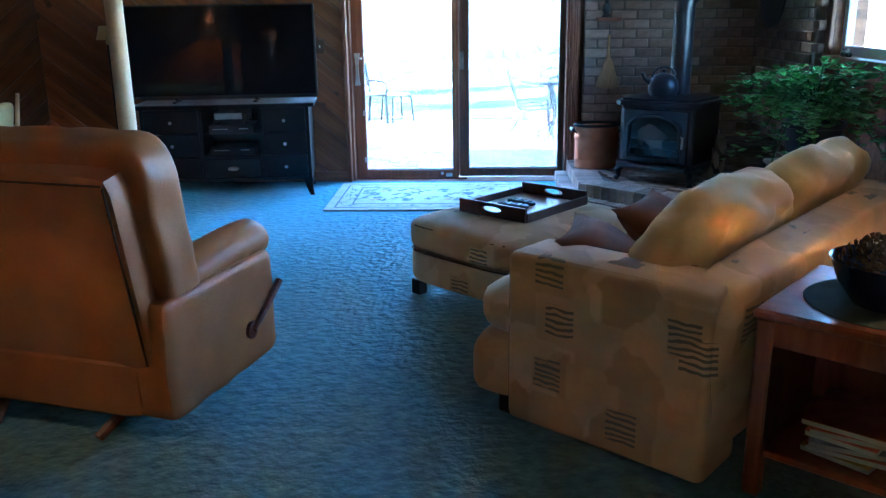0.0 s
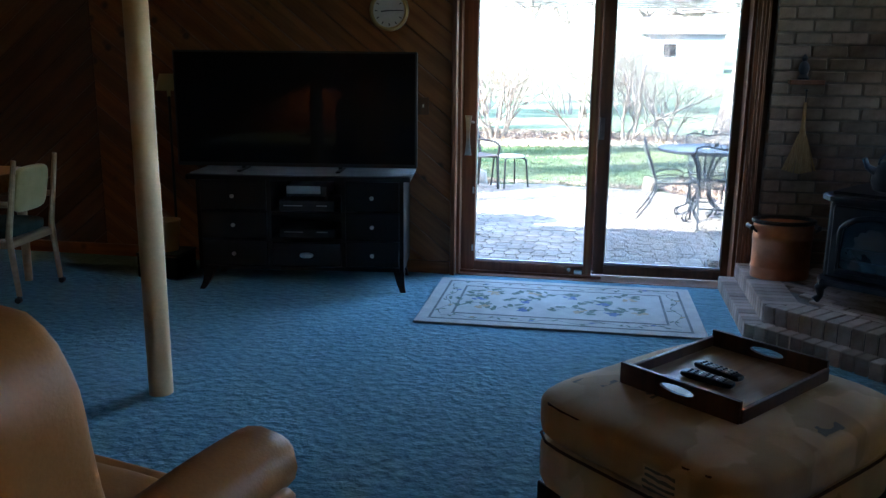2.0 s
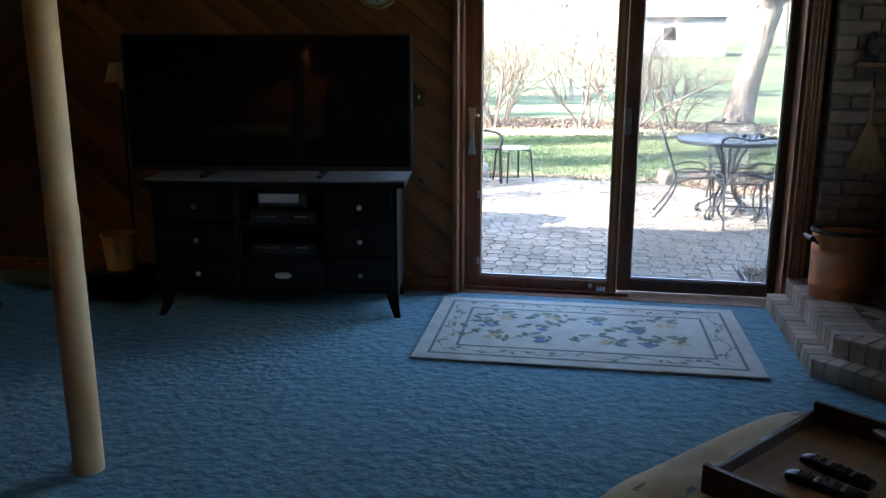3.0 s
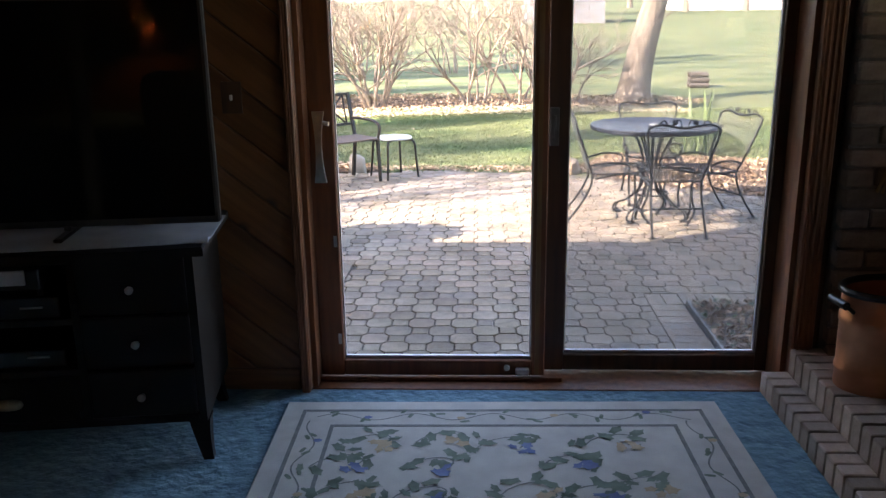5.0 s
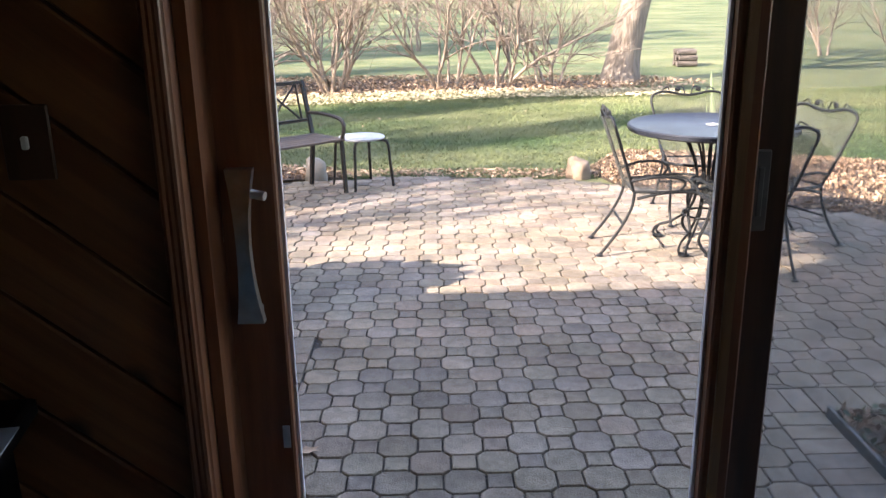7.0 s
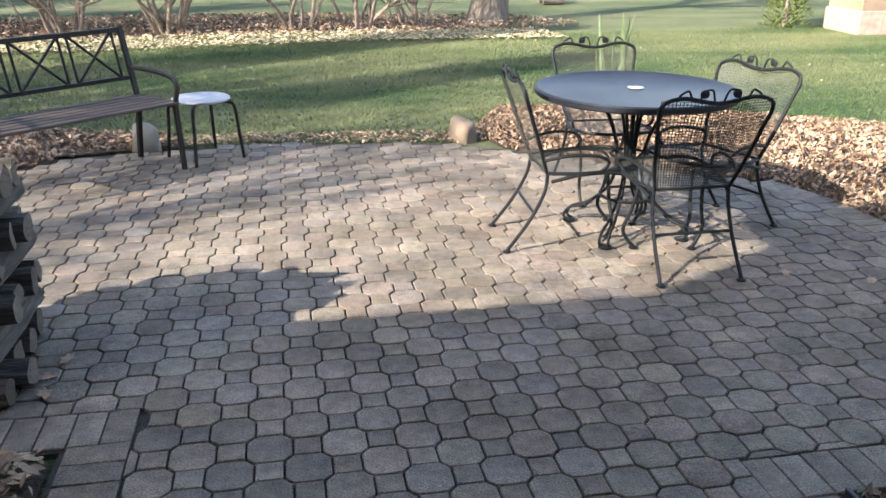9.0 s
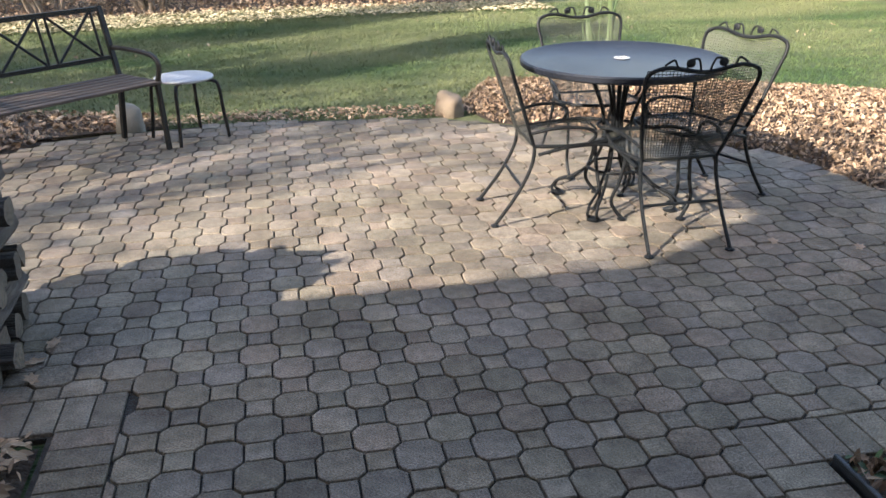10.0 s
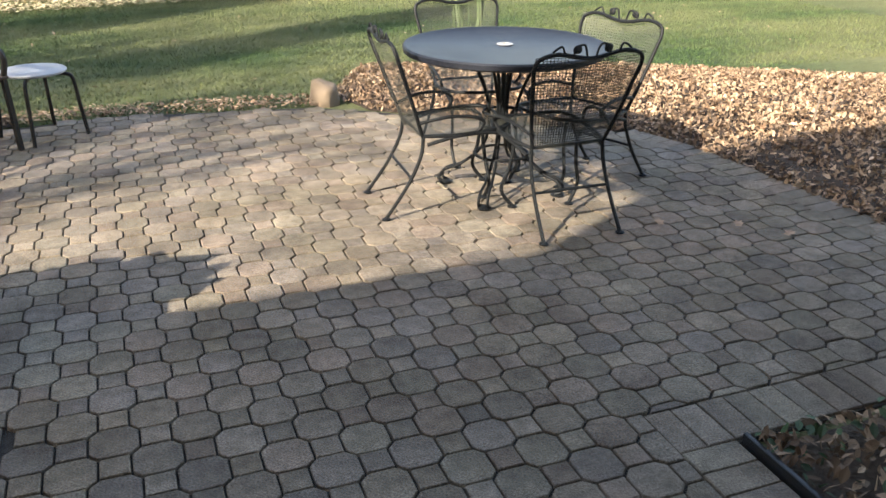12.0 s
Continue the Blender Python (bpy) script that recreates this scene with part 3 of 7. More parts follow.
edge_bricks((0.70, 6.92), (0.70, 5.90), 0.003, 0.09, 0.10)
edge_bricks((0.70, 5.89), (1.31, 5.27), 0.003, 0.09, 0.10)
edge_bricks((1.31, 5.27), (2.36, 5.27), 0.003, 0.09, 0.10)
edge_bricks((0.80, 6.92), (0.80, 5.93), 0.003, 0.188, 0.2)
edge_bricks((0.80, 5.92), (1.38, 5.36), 0.003, 0.188, 0.2)
edge_bricks((1.38, 5.36), (2.36, 5.36), 0.003, 0.188, 0.2)
# the top: courses of bricks parallel to the diagonal front
me_top = finish("brick", one_box((0, 0, 0), (0.2, 0.062, 0.03), 0.004), M_HEARTH)
d45 = Vector((0.72, -0.694, 0)).normalized()
n45 = Vector((-d45.y, d45.x, 0))
b45 = Matrix((d45, n45, Vector((0, 0, 1)))).transposed().to_4x4()
for j in range(24):
    for i in range(-8, 9):
        p = Vector((1.09, 5.64, 0.158)) + d45 * (i * 0.208 + (0.104 if j % 2 else 0)) + n45 * (0.205 + j * 0.07)
        c = p + d45 * 0.1 + n45 * 0.03
        if c.x < 1.07 or c.x > 2.3 or c.y > 6.87 or c.y < 5.66:
            continue
        ob = new("brick", me_top)
        ob.parent = hearth
        ob.matrix_local = Matrix.Translation(p) @ b45

# ---- television and its stand ----
TURN_M = Matrix.Translation((-1.29, 6.35, 0)) @ Matrix.Rotation(radians(8.2), 4, "Z") @ Matrix.Translation((1.29, -6.24, 0)) @ Matrix.Diagonal((1, 1, 0.975, 1))
stand = thing("tv_stand", "black wooden media stand with bowed top, drawers and splayed legs", "tv stand", TURN_M)
SX0, SX1, SYF, SYB = -2.62, -1.30, 6.30, 6.78


def bowed(x0, x1, yf, yb, z0, z1, bow, n=14, bevel=0.006):
    pts = [(x0 + (x1 - x0) * k / n, yf - bow * (1 - (2 * k / n - 1) ** 2)) for k in range(n + 1)] + [(x1, yb), (x0, yb)]
    return poly_prism(bmesh.new(), pts, z0, z1, bevel)


part("top", bowed(SX0 - 0.045, SX1 + 0.045, SYF - 0.05, SYB + 0.01, 0.735, 0.765, 0.03), M_BLACK, stand)
for nm, lo, hi in (("side_panel", (SX0, SYF, 0.13), (SX0 + 0.025, SYB, 0.735)), ("side_panel", (SX1 - 0.025, SYF, 0.13), (SX1, SYB, 0.735)),
                   ("divider", (-2.17, SYF, 0.155), (-2.145, SYB - 0.014, 0.735)), ("divider", (-1.695, SYF, 0.155), (-1.67, SYB - 0.014, 0.735)),
                   ("back_panel", (SX0 + 0.026, SYB - 0.012, 0.155), (SX1 - 0.026, SYB - 0.002, 0.735)),
                   ("shelf", (-2.144, SYF + 0.01, 0.50), (-1.696, SYB - 0.014, 0.52)), ("shelf", (-2.144, SYF, 0.325), (-1.696, SYB - 0.014, 0.345)),
                   ("bottom_panel", (SX0 + 0.026, SYF + 0.002, 0.13), (SX1 - 0.026, SYB - 0.002, 0.153))):
    part(nm, one_box(lo, hi), M_BLACK, stand)


def knob(bm, x, y, z, r=0.014):
    tube(bm, [(x, y, z), (x, y - 0.012, z), (x, y - 0.016, z), (x, y - 0.026, z), (x, y - 0.03, z)], [r * 0.45, r * 0.45, r * 0.9, r, r * 0.55], 12)


for x0, x1 in ((-2.592, -2.173), (-1.667, -1.328)):
    for z0, z1, zk in ((0.535, 0.725, 0.625), (0.345, 0.525, 0.435), (0.165, 0.335, 0.245)):
        d = part("drawer", one_box((x0, SYF - 0.012, z0), (x1, SYF + 0.012, z1), 0.004), M_BLACK, stand)
        bm = bmesh.new()
        knob(bm, (x0 + x1) / 2, SYF - 0.012, zk)
        part("knob", bm, M_SILVER, d, "nickel knob", True)
d = part("drawer", one_box((-2.14, SYF - 0.012, 0.165), (-1.70, SYF + 0.012, 0.32), 0.004), M_BLACK, stand)
bm = bmesh.new()
pillow(bm, (-1.965, SYF - 0.04, 0.22), (-1.875, SYF - 0.008, 0.258), 2.5, 4)
part("cup_pull", bm, M_SILVER, d, "nickel cup pull", True)
for x, y, sx in ((SX0 + 0.05, SYF + 0.05, -1), (SX1 - 0.03, SYF + 0.05, 1), (SX0 + 0.05, SYB - 0.05, -1), (SX1 - 0.05, SYB - 0.05, 1)):
    bm = bmesh.new()
    vs = []
    for k in range(6):
        t = k / 5
        w = 0.035 - 0.018 * t
        cx = x + sx * 0.03 * t * t
        cy = y - (0.07 * t * t if y < 6.5 else 0)
        vs.append([bm.verts.new((cx + a * w, cy + b * w, 0.128 - 0.126 * t)) for a, b in ((-1, -1), (1, -1), (1, 1), (-1, 1))])
    for a, b in zip(vs, vs[1:]):
        for k in range(4):
            bm.faces.new((a[k], b[k], b[(k + 1) % 4], a[(k + 1) % 4]))
    bm.faces.new(vs[0])
    bm.faces.new(vs[-1][::-1])
    part("leg", bm, M_BLACK, stand)

# cloth along the top, hanging over the front edge
bm = bmesh.new()
n = 40
rows = []
for k in range(n + 1):
    t = k / n
    x = SX0 - 0.035 + (SX1 - SX0 + 0.09) * t
    yf = SYF + 0.01 - 0.03 * (1 - (2 * t - 1) ** 2)
    wob = 0.004 * math.sin(t * 23) + 0.003 * math.sin(t * 61)
    end = 0.012 * max(0, (t - 0.93) / 0.07)
    rows.append([bm.verts.new(p) for p in ((x, SYB - 0.1, 0.769), (x, yf + 0.06, 0.770), (x, yf + 0.005, 0.771 + end), (x, yf - 0.008, 0.766 + end), (x, yf - 0.011 + wob, 0.7675), (x, yf - 0.009 + wob, 0.7662), (x, yf - 0.004, 0.763 + end), (x, yf + 0.06, 0.767), (x, SYB - 0.1, 0.767))])
for a, b in zip(rows, rows[1:]):
    for k in range(8):
        bm.faces.new((a[k], a[k + 1], b[k + 1], b[k]))
for r in (rows[0], rows[-1]):
    bm.faces.new(r)
single("table_runner", bm, M_RUNNER, "white cloth runner laid along the black stand's top", "runner", TURN_M, smooth=True)

tv = thing("television", "large black flat television switched off, on two small feet", "television", TURN_M)
bm = one_box((-2.775, 6.44, 0.80), (-1.225, 6.475, 1.545), 0.006)
box(bm, (-2.5, 6.475, 0.86), (-1.5, 6.52, 1.35), 0.015)
part("bezel", bm, M_PLASTIC, tv)
part("screen", one_box((-2.76, 6.436, 0.825), (-1.24, 6.4405, 1.532)), M_SCREEN, tv)
for x in (-2.35, -1.72):
    bm = bmesh.new()
    box(bm, (x - 0.015, 6.34, 0.772), (x + 0.015, 6.58, 0.785), 0.004)
    box(bm, (x - 0.012, 6.445, 0.785), (x + 0.012, 6.47, 0.81), 0.003)
    part("foot", bm, M_PLASTIC, tv)
recorder = thing("media_box", "silver-fronted media player on the stand's shelf", "media player", TURN_M)
part("body", one_box((-2.05, SYF + 0.03, 0.62), (-1.79, SYF + 0.3, 0.69), 0.004), M_PLASTIC, recorder)
part("front", one_box((-2.045, SYF + 0.018, 0.64), (-1.83, SYF + 0.03, 0.69), 0.002), M_GREYPL, recorder, "silver front plate")
for x in (-2.04, -1.80):
    for y in (SYF + 0.05, SYF + 0.28):
        part("foot", one_box((x - 0.008, y, 0.595), (x + 0.008, y + 0.016, 0.619)), M_PLASTIC, recorder)
for z, nm, lb in ((0.521, "cable_box", "black cable receiver with a small display"), (0.346, "disc_player", "black disc player on the stand's lower shelf")):
    rc = thing(nm, lb, "media player", TURN_M)
    h = 0.072 if z > 0.5 else 0.06
    part("body", one_box((-2.10, SYF + 0.03, z + 0.001), (-1.74, SYF + 0.3, z + h), 0.004), M_PLASTIC, rc)
    part("trim", one_box((-2.07, SYF + 0.026, z + 0.035), (-1.95, SYF + 0.0305, z + 0.04)), M_GREYPL, rc, "thin grey line")
    part("display", one_box((-1.86, SYF + 0.026, z + 0.035), (-1.79, SYF + 0.0305, z + 0.042)), M_GREYPL, rc, "small grey display")

# ---- support pole ----
pole = thing("support_pole", "cream-painted round support pole standing on the carpet", "pole", kind="structure")
bm = bmesh.new()
tube(bm, [(-1.975, 4.545, 0.0), (-1.975, 4.545, 0.93), (-1.975, 4.545, 0.94), (-1.975, 4.545, 2.437)], [0.052, 0.052, 0.050, 0.050], 28)
part("shaft", bm, M_POLE, pole, smooth=True)

# ---- rug ----
M_RUG = mat("ivory_rug_wool", (0.50, 0.48, 0.43), (0.60, 0.58, 0.52), 10, 0.95, bump=0.5, bscale=300, dist=0.003)
M_RUGLINE = mat("grey_green_rug_line", (0.16, 0.17, 0.16), (0.24, 0.25, 0.23), 30, 0.95)
M_RUGGREEN = mat("sage_rug_motif", (0.12, 0.16, 0.12), (0.2, 0.25, 0.19), 20, 0.95)
M_RUGBLUE = mat("blue_rug_motif", (0.11, 0.15, 0.29), (0.2, 0.25, 0.42), 20, 0.95)
M_RUGTAN = mat("tan_rug_motif", (0.45, 0.33, 0.2), (0.55, 0.42, 0.27), 20, 0.95)
RX0, RX1, RY0, RY1 = -1.115, 0.51, 5.80, 6.805
rug = thing("rug", "ivory floral rug with blue flowers and vine border", "rug", pose((RX0 + RX1) / 2, (RY0 + RY1) / 2, 0.0, 0, 0, 1.0))
RW, RD = (RX1 - RX0) / 2, (RY1 - RY0) / 2
part("field", one_box((-RW, -RD, 0.002), (RW, RD, 0.013), 0.004), M_RUG, rug)


def rug_lines(inset, w, z=0.0133):
    bm = bmesh.new()
    a, b = RW - inset, RD - inset
    for lo, hi in (((-a, -b), (a, -b + w)), ((-a, b - w), (a, b)), ((-a, -b + w), (-a + w, b - w)), ((a - w, -b + w), (a, b - w))):
        box(bm, (lo[0], lo[1], z - 0.002), (hi[0], hi[1], z + 0.0008))
    return bm


for ins in (0.07, 0.19):
    part("border_line", rug_lines(ins, 0.014), M_RUGLINE, rug, "grey-green border line")


def blob(bm, x, y, rx, ry, ang, z, n=7, wav=0.25):
    c, s = math.cos(ang), math.sin(ang)
    vs = []
    for k in range(n * 2):
        t = math.pi * k / n
        r = 1 if k % 2 else 1 - wav
        px, py = rx * r * math.cos(t), ry * r * math.sin(t)
        vs.append(bm.verts.new((x + c * px - s * py, y + s * px + c * py, z)))
    for v in vs:
        v.co.z += 0.00002 * (len(bm.faces) % 40)
    return bm.faces.new(vs)


rr = random.Random(12)
stems, greens, blues, tans = bmesh.new(), bmesh.new(), bmesh.new(), bmesh.new()


def ribbon(bm, pts, w, z):
    vs = []
    for i, (x, y) in enumerate(pts):
        a, b = pts[max(i - 1, 0)], pts[min(i + 1, len(pts) - 1)]
        d = Vector((b[0] - a[0], b[1] - a[1])).normalized()
        vs.append((bm.verts.new((x - d.y * w, y + d.x * w, z)), bm.verts.new((x + d.y * w, y - d.x * w, z))))
    for p, q in zip(vs, vs[1:]):
        bm.faces.new((p[1], q[1], q[0], p[0]))


ZM = 0.0142
# vine in the border
for x0, y0, x1, y1 in ((-RW + 0.13, -RD + 0.13, RW - 0.13, -RD + 0.13), (-RW + 0.13, RD - 0.13, RW - 0.13, RD - 0.13), (-RW + 0.13, -RD + 0.16, -RW + 0.13, RD - 0.16), (RW - 0.13, -RD + 0.16, RW - 0.13, RD - 0.16)):
    L_ = math.hypot(x1 - x0, y1 - y0)
    dx, dy = (x1 - x0) / L_, (y1 - y0) / L_
    pts = []
    m_ = int(L_ / 0.02)
    for k in range(m_ + 1):
        s = k / m_ * L_
        o = 0.025 * math.sin(s * 2 * math.pi / 0.29)
        pts.append((x0 + dx * s - dy * o, y0 + dy * s + dx * o))
    ribbon(stems, pts, 0.003, ZM)
    for k in range(4, m_, 6):
        x, y = pts[k]
        for q in range(2):
            blob(greens, x + rr.uniform(-0.03, 0.03), y + rr.uniform(-0.03, 0.03), 0.022, 0.009, rr.uniform(0, 6.28), ZM + 0.0003 * (q + 1), 4, 0.15)
    for k in range(9, m_, 17):
        blob(rr.choice((blues, tans)), pts[k][0] + 0.01, pts[k][1] + 0.012, 0.018, 0.014, 0, ZM + 0.001)
# sprays in the field
for fx, fy in ((-0.46, -0.15), (-0.42, 0.16), (0.05, 0.14), (0.42, 0.16), (0.47, -0.12), (0.12, -0.15), (-0.2, 0.0), (0.26, 0.02), (-0.22, -0.18), (-0.16, 0.18), (0.3, -0.17), (-0.5, 0.02)):
    pts = [(fx + 0.14 * math.cos(a) * a / 3, fy + 0.1 * math.sin(a) * (0.5 + a / 6)) for a in [k * 0.35 for k in range(10)]]
    ribbon(stems, pts, 0.003, ZM)
    for x, y in pts[1::2]:
        blob(greens, x + rr.uniform(-0.03, 0.03), y + rr.uniform(-0.03, 0.03), 0.04, 0.021, rr.uniform(0, 6.28), ZM + 0.0005, 5, 0.3)
        blob(greens, x + rr.uniform(-0.05, 0.05), y + rr.uniform(-0.04, 0.04), 0.03, 0.014, rr.uniform(0, 6.28), ZM + 0.0005, 5, 0.3)
    tgt = tans if rr.random() < 0.3 else blues
    for q in range(5):
        blob(tgt, fx + rr.uniform(-0.035, 0.035), fy + rr.uniform(-0.03, 0.03), rr.uniform(0.018, 0.034), rr.uniform(0.012, 0.024), rr.uniform(0, 6.28), ZM + 0.0008 + q * 0.0002, 5, 0.35)
for nm, b_, mt in (("vine", stems, M_RUGLINE), ("leaf_motif", greens, M_RUGGREEN), ("flower_motif", blues, M_RUGBLUE), ("flower_motif", tans, M_RUGTAN)):
    part(nm, b_, mt, rug)["kind"] = "stuff"

brick_wall("brick_wall_north", "grey-brown brick wall behind the stove", (BX0, 6.87, 0), (1, 0, 0), X1 - BX0 - 0.06, 0.0, CEIL - 0.005, 0, 0.079)
brick_wall("brick_wall_east", "grey-brown brick wall beside the window", (X1 - 0.08, 6.87, 0), (0, -1, 0), 1.2, 0.0, CEIL - 0.005, 0, 0.079)

# ---- wood stove ----
stove = thing("wood_stove", "dark blue-black cast-iron wood stove on four legs", "stove", pose(1.47, 6.08, 0.188, 0, 0, -36) @ Matrix.Diagonal((1.06, 1.06, 1.08, 1)))
bm = one_box((-0.27, -0.2, 0.13), (0.27, 0.24, 0.52), 0.012)
part("body", bm, M_IRON, stove)
bm = poly_prism(bmesh.new(), [(-0.31, -0.19), (-0.25, -0.25), (0.25, -0.25), (0.31, -0.19), (0.31, 0.28), (-0.31, 0.28)], 0.52, 0.55, 0.008)
box(bm, (-0.26, -0.2, 0.55), (0.26, 0.24, 0.565), 0.005)
part("top_plate", bm, M_IRON, stove)
bm = poly_prism(bmesh.new(), [(-0.30, -0.18), (-0.25, -0.27), (0.25, -0.27), (0.30, -0.18), (0.30, 0.26), (-0.30, 0.26)], 0.1, 0.128, 0.008)
part("ash_lip", bm, M_IRON, stove)
bm = one_box((-0.24, -0.225, 0.14), (0.24, -0.2, 0.50), 0.008)
arch = [(-0.19, -0.235, 0.18)] + [(-0.19 * math.cos(math.pi * k / 12), -0.235, 0.37 + 0.09 * math.sin(math.pi * k / 12)) for k in range(13)] + [(0.19, -0.235, 0.18)]
tube(bm, arch, 0.014, 8, closed=True)
dr = part("door", bm, M_IRON, stove)
M_STOVEGLASS = mat("sooty_glass", (0.01, 0.009, 0.009), (0.03, 0.022, 0.018), 6, 0.08, spec=0.6)
bm = bmesh.new()
vs = [bm.verts.new((p[0] * 0.97, -0.2285, p[2])) for p in arch]
bm.faces.new(vs)
part("window", bm, M_STOVEGLASS, dr, "sooty glass")
bm = bmesh.new()
for z in (0.24, 0.3):
    tube(bm, [(-0.17, -0.236, z), (0.17, -0.236, z)], 0.004, 6)
part("grate", bm, M_IRON, dr)
bm = bmesh.new()
tube(bm, [(0.2, -0.235, 0.33), (0.225, -0.27, 0.33), (0.225, -0.275, 0.26)], 0.008, 8)
part("handle", bm, M_SILVER, dr)
for x, y in ((-0.25, -0.2), (0.25, -0.2), (-0.25, 0.2), (0.25, 0.2)):
    bm = bmesh.new()
    sx = 1 if x > 0 else -1
    sy = 1 if y > 0 else -1
    tube(bm, [(x, y, 0.1), (x + 0.018 * sx, y + 0.018 * sy, 0.07), (x + 0.012 * sx, y + 0.012 * sy, 0.03), (x + 0.03 * sx, y + 0.03 * sy, 0.004)], [0.028, 0.026, 0.016, 0.022], 10)
    part("leg", bm, M_IRON, stove, smooth=True)
pipe = thing("stove_pipe", "dark blue-black stove pipe with elbow and wall collar", "stove pipe")
bm = bmesh.new()
PXY = (1.585, 6.30)
pts = [(PXY[0], PXY[1], 0.753), (PXY[0], PXY[1], 1.42)]
for k in range(1, 7):
    a = math.pi / 2 * k / 6
    pts.append((PXY[0] + 0.14 * (1 - math.cos(a)) * 0.93, PXY[1] + 0.14 * (1 - math.cos(a)) * 0.36, 1.42 + 0.14 * math.sin(a)))
pts.append((2.30, PXY[1] + 0.36 / 0.93 * (2.30 - PXY[0]), 1.56))
tube(bm, pts, 0.076, 20)
part("pipe", bm, M_IRON, pipe, smooth=True)
bm = bmesh.new()
yy = PXY[1] + 0.36 / 0.93 * (2.30 - PXY[0])
tube(bm, [(2.318, yy, 1.56), (2.30, yy, 1.56), (2.285, yy, 1.56)], [0.29, 0.29, 0.1], 28)
part("collar", bm, M_IRON, pipe, smooth=True)
for z in (0.78, 1.08, 1.40):
    part("seam", tube(bmesh.new(), [(PXY[0], PXY[1], z), (PXY[0], PXY[1], z + 0.012)], 0.079, 20), M_IRON, pipe)

kettle = thing("kettle", "round dark enamel kettle standing on the stove", "kettle", pose(1.41, 6.05, 0.80) @ Matrix.Diagonal((1.05, 1.05, 1.12, 1)))
bm = bmesh.new()
lathe(bm, [(0.06, 0.0), (0.09, 0.01), (0.105, 0.05), (0.1, 0.1), (0.07, 0.14), (0.03, 0.155), (0.012, 0.16), (0.014, 0.178), (0.004, 0.184)], 24)
part("body", bm, M_IRON, kettle, smooth=True)
bm = bmesh.new()
tube(bm, [(-0.08, 0, 0.09), (-0.13, 0, 0.12), (-0.15, 0, 0.16)], [0.022, 0.015, 0.012], 10)
part("spout", bm, M_IRON, kettle, smooth=True)
bm = bmesh.new()
tube(bm, [(0.08 * math.cos(a), 0, 0.13 + 0.065 * math.sin(a)) for a in [math.pi * k / 10 for k in range(11)]], 0.006, 8)
part("handle", bm, M_IRON, kettle)

# ---- copper boiler ----
boiler = thing("copper_boiler", "dented copper wash boiler with dark rim and side handles", "boiler", pose(1.005, 6.60, 0.188, 0, 0, 8) @ Matrix.Diagonal((1.05, 1.05, 1.14, 1)))
bm = bmesh.new()
OV = [(0.165 * math.cos(2 * math.pi * k / 36), 0.12 * math.sin(2 * math.pi * k / 36)) for k in range(36)]
prof = [(0.99, 0.0), (1.0, 0.01), (1.0, 0.05), (1.02, 0.055), (1.02, 0.065), (1.0, 0.07), (1.01, 0.2), (1.03, 0.205), (1.03, 0.225), (1.01, 0.23), (1.02, 0.3), (1.0, 0.3), (0.98, 0.02)]
lp = [[bm.verts.new((x * s, y * s, z)) for x, y in OV] for s, z in prof]
for a, b in zip(lp, lp[1:]):
    for k in range(36):
        bm.faces.new((a[k], a[(k + 1) % 36], b[(k + 1) % 36], b[k]))
bm.faces.new(lp[0][::-1])
bm.faces.new(lp[-1])
part("tub", bm, M_COPPER, boiler, smooth=True)
bm = bmesh.new()
tube(bm, [(x * 1.03, y * 1.03, 0.303) for x, y in OV], 0.011, 8, closed=True)
part("rim", bm, M_PLASTIC, boiler, "dark rolled rim")
for s in (-1, 1):
    bm = bmesh.new()
    tube(bm, [(s * 0.165, -0.05, 0.25), (s * 0.19, -0.05, 0.27), (s * 0.19, 0.05, 0.27), (s * 0.165, 0.05, 0.25)], 0.006, 8)
    tube(bm, [(s * 0.19, -0.045, 0.27), (s * 0.19, 0.045, 0.27)], 0.013, 10)
    part("handle", bm, M_PLASTIC, boiler)

# ---- brick-wall shelf, ornament and hand broom ----
sh = single("wall_shelf", one_box((1.0, 6.79, 1.335), (1.2, 6.868, 1.365), 0.004), M_DOORWOOD, "small wooden shelf on the brick wall", "shelf")
orn = thing("ornament", "small dark carved ornament on the wall shelf", "ornament", pose(1.08, 6.83, 1.366))
bm = bmesh.new()
lathe(bm, [(0.03, 0), (0.035, 0.01), (0.02, 0.03), (0.032, 0.06), (0.028, 0.09), (0.012, 0.11), (0.018, 0.13), (0.004, 0.15)], 14)
part("body", bm, M_TERRA, orn, smooth=True)
broom = thing("hand_broom", "straw hearth broom hanging on the brick wall", "broom", pose(1.11, 6.85, 0.79) @ Matrix.Diagonal((1.15, 1, 1.22, 1)))
bm = bmesh.new()
for k in range(46):
    x = (k % 23 - 11) / 11
    y = -0.008 - 0.014 * (k // 23)
    tube(bm, [(x * 0.018, y, 0.2), (x * 0.045, y, 0.12), (x * 0.085 + random.uniform(-.006, .006), y, 0.0 + 0.02 * abs(x))], [0.003, 0.004, 0.003], 5)
part("bristles", bm, M_STRAW, broom)
bm = bmesh.new()
tube(bm, [(0, -0.012, 0.19), (0, -0.012, 0.24), (0, -0.012, 0.36)], [0.02, 0.011, 0.009], 10)
part("handle", bm, M_STRAW, broom)
bm = bmesh.new()
tube(bm, [(0, -0.012, 0.355), (0, -0.012, 0.42)], 0.003, 6)
box(bm, (-0.006, -0.012, 0.415), (0.006, 0.012, 0.425))
part("loop", bm, M_PLASTIC, broom)

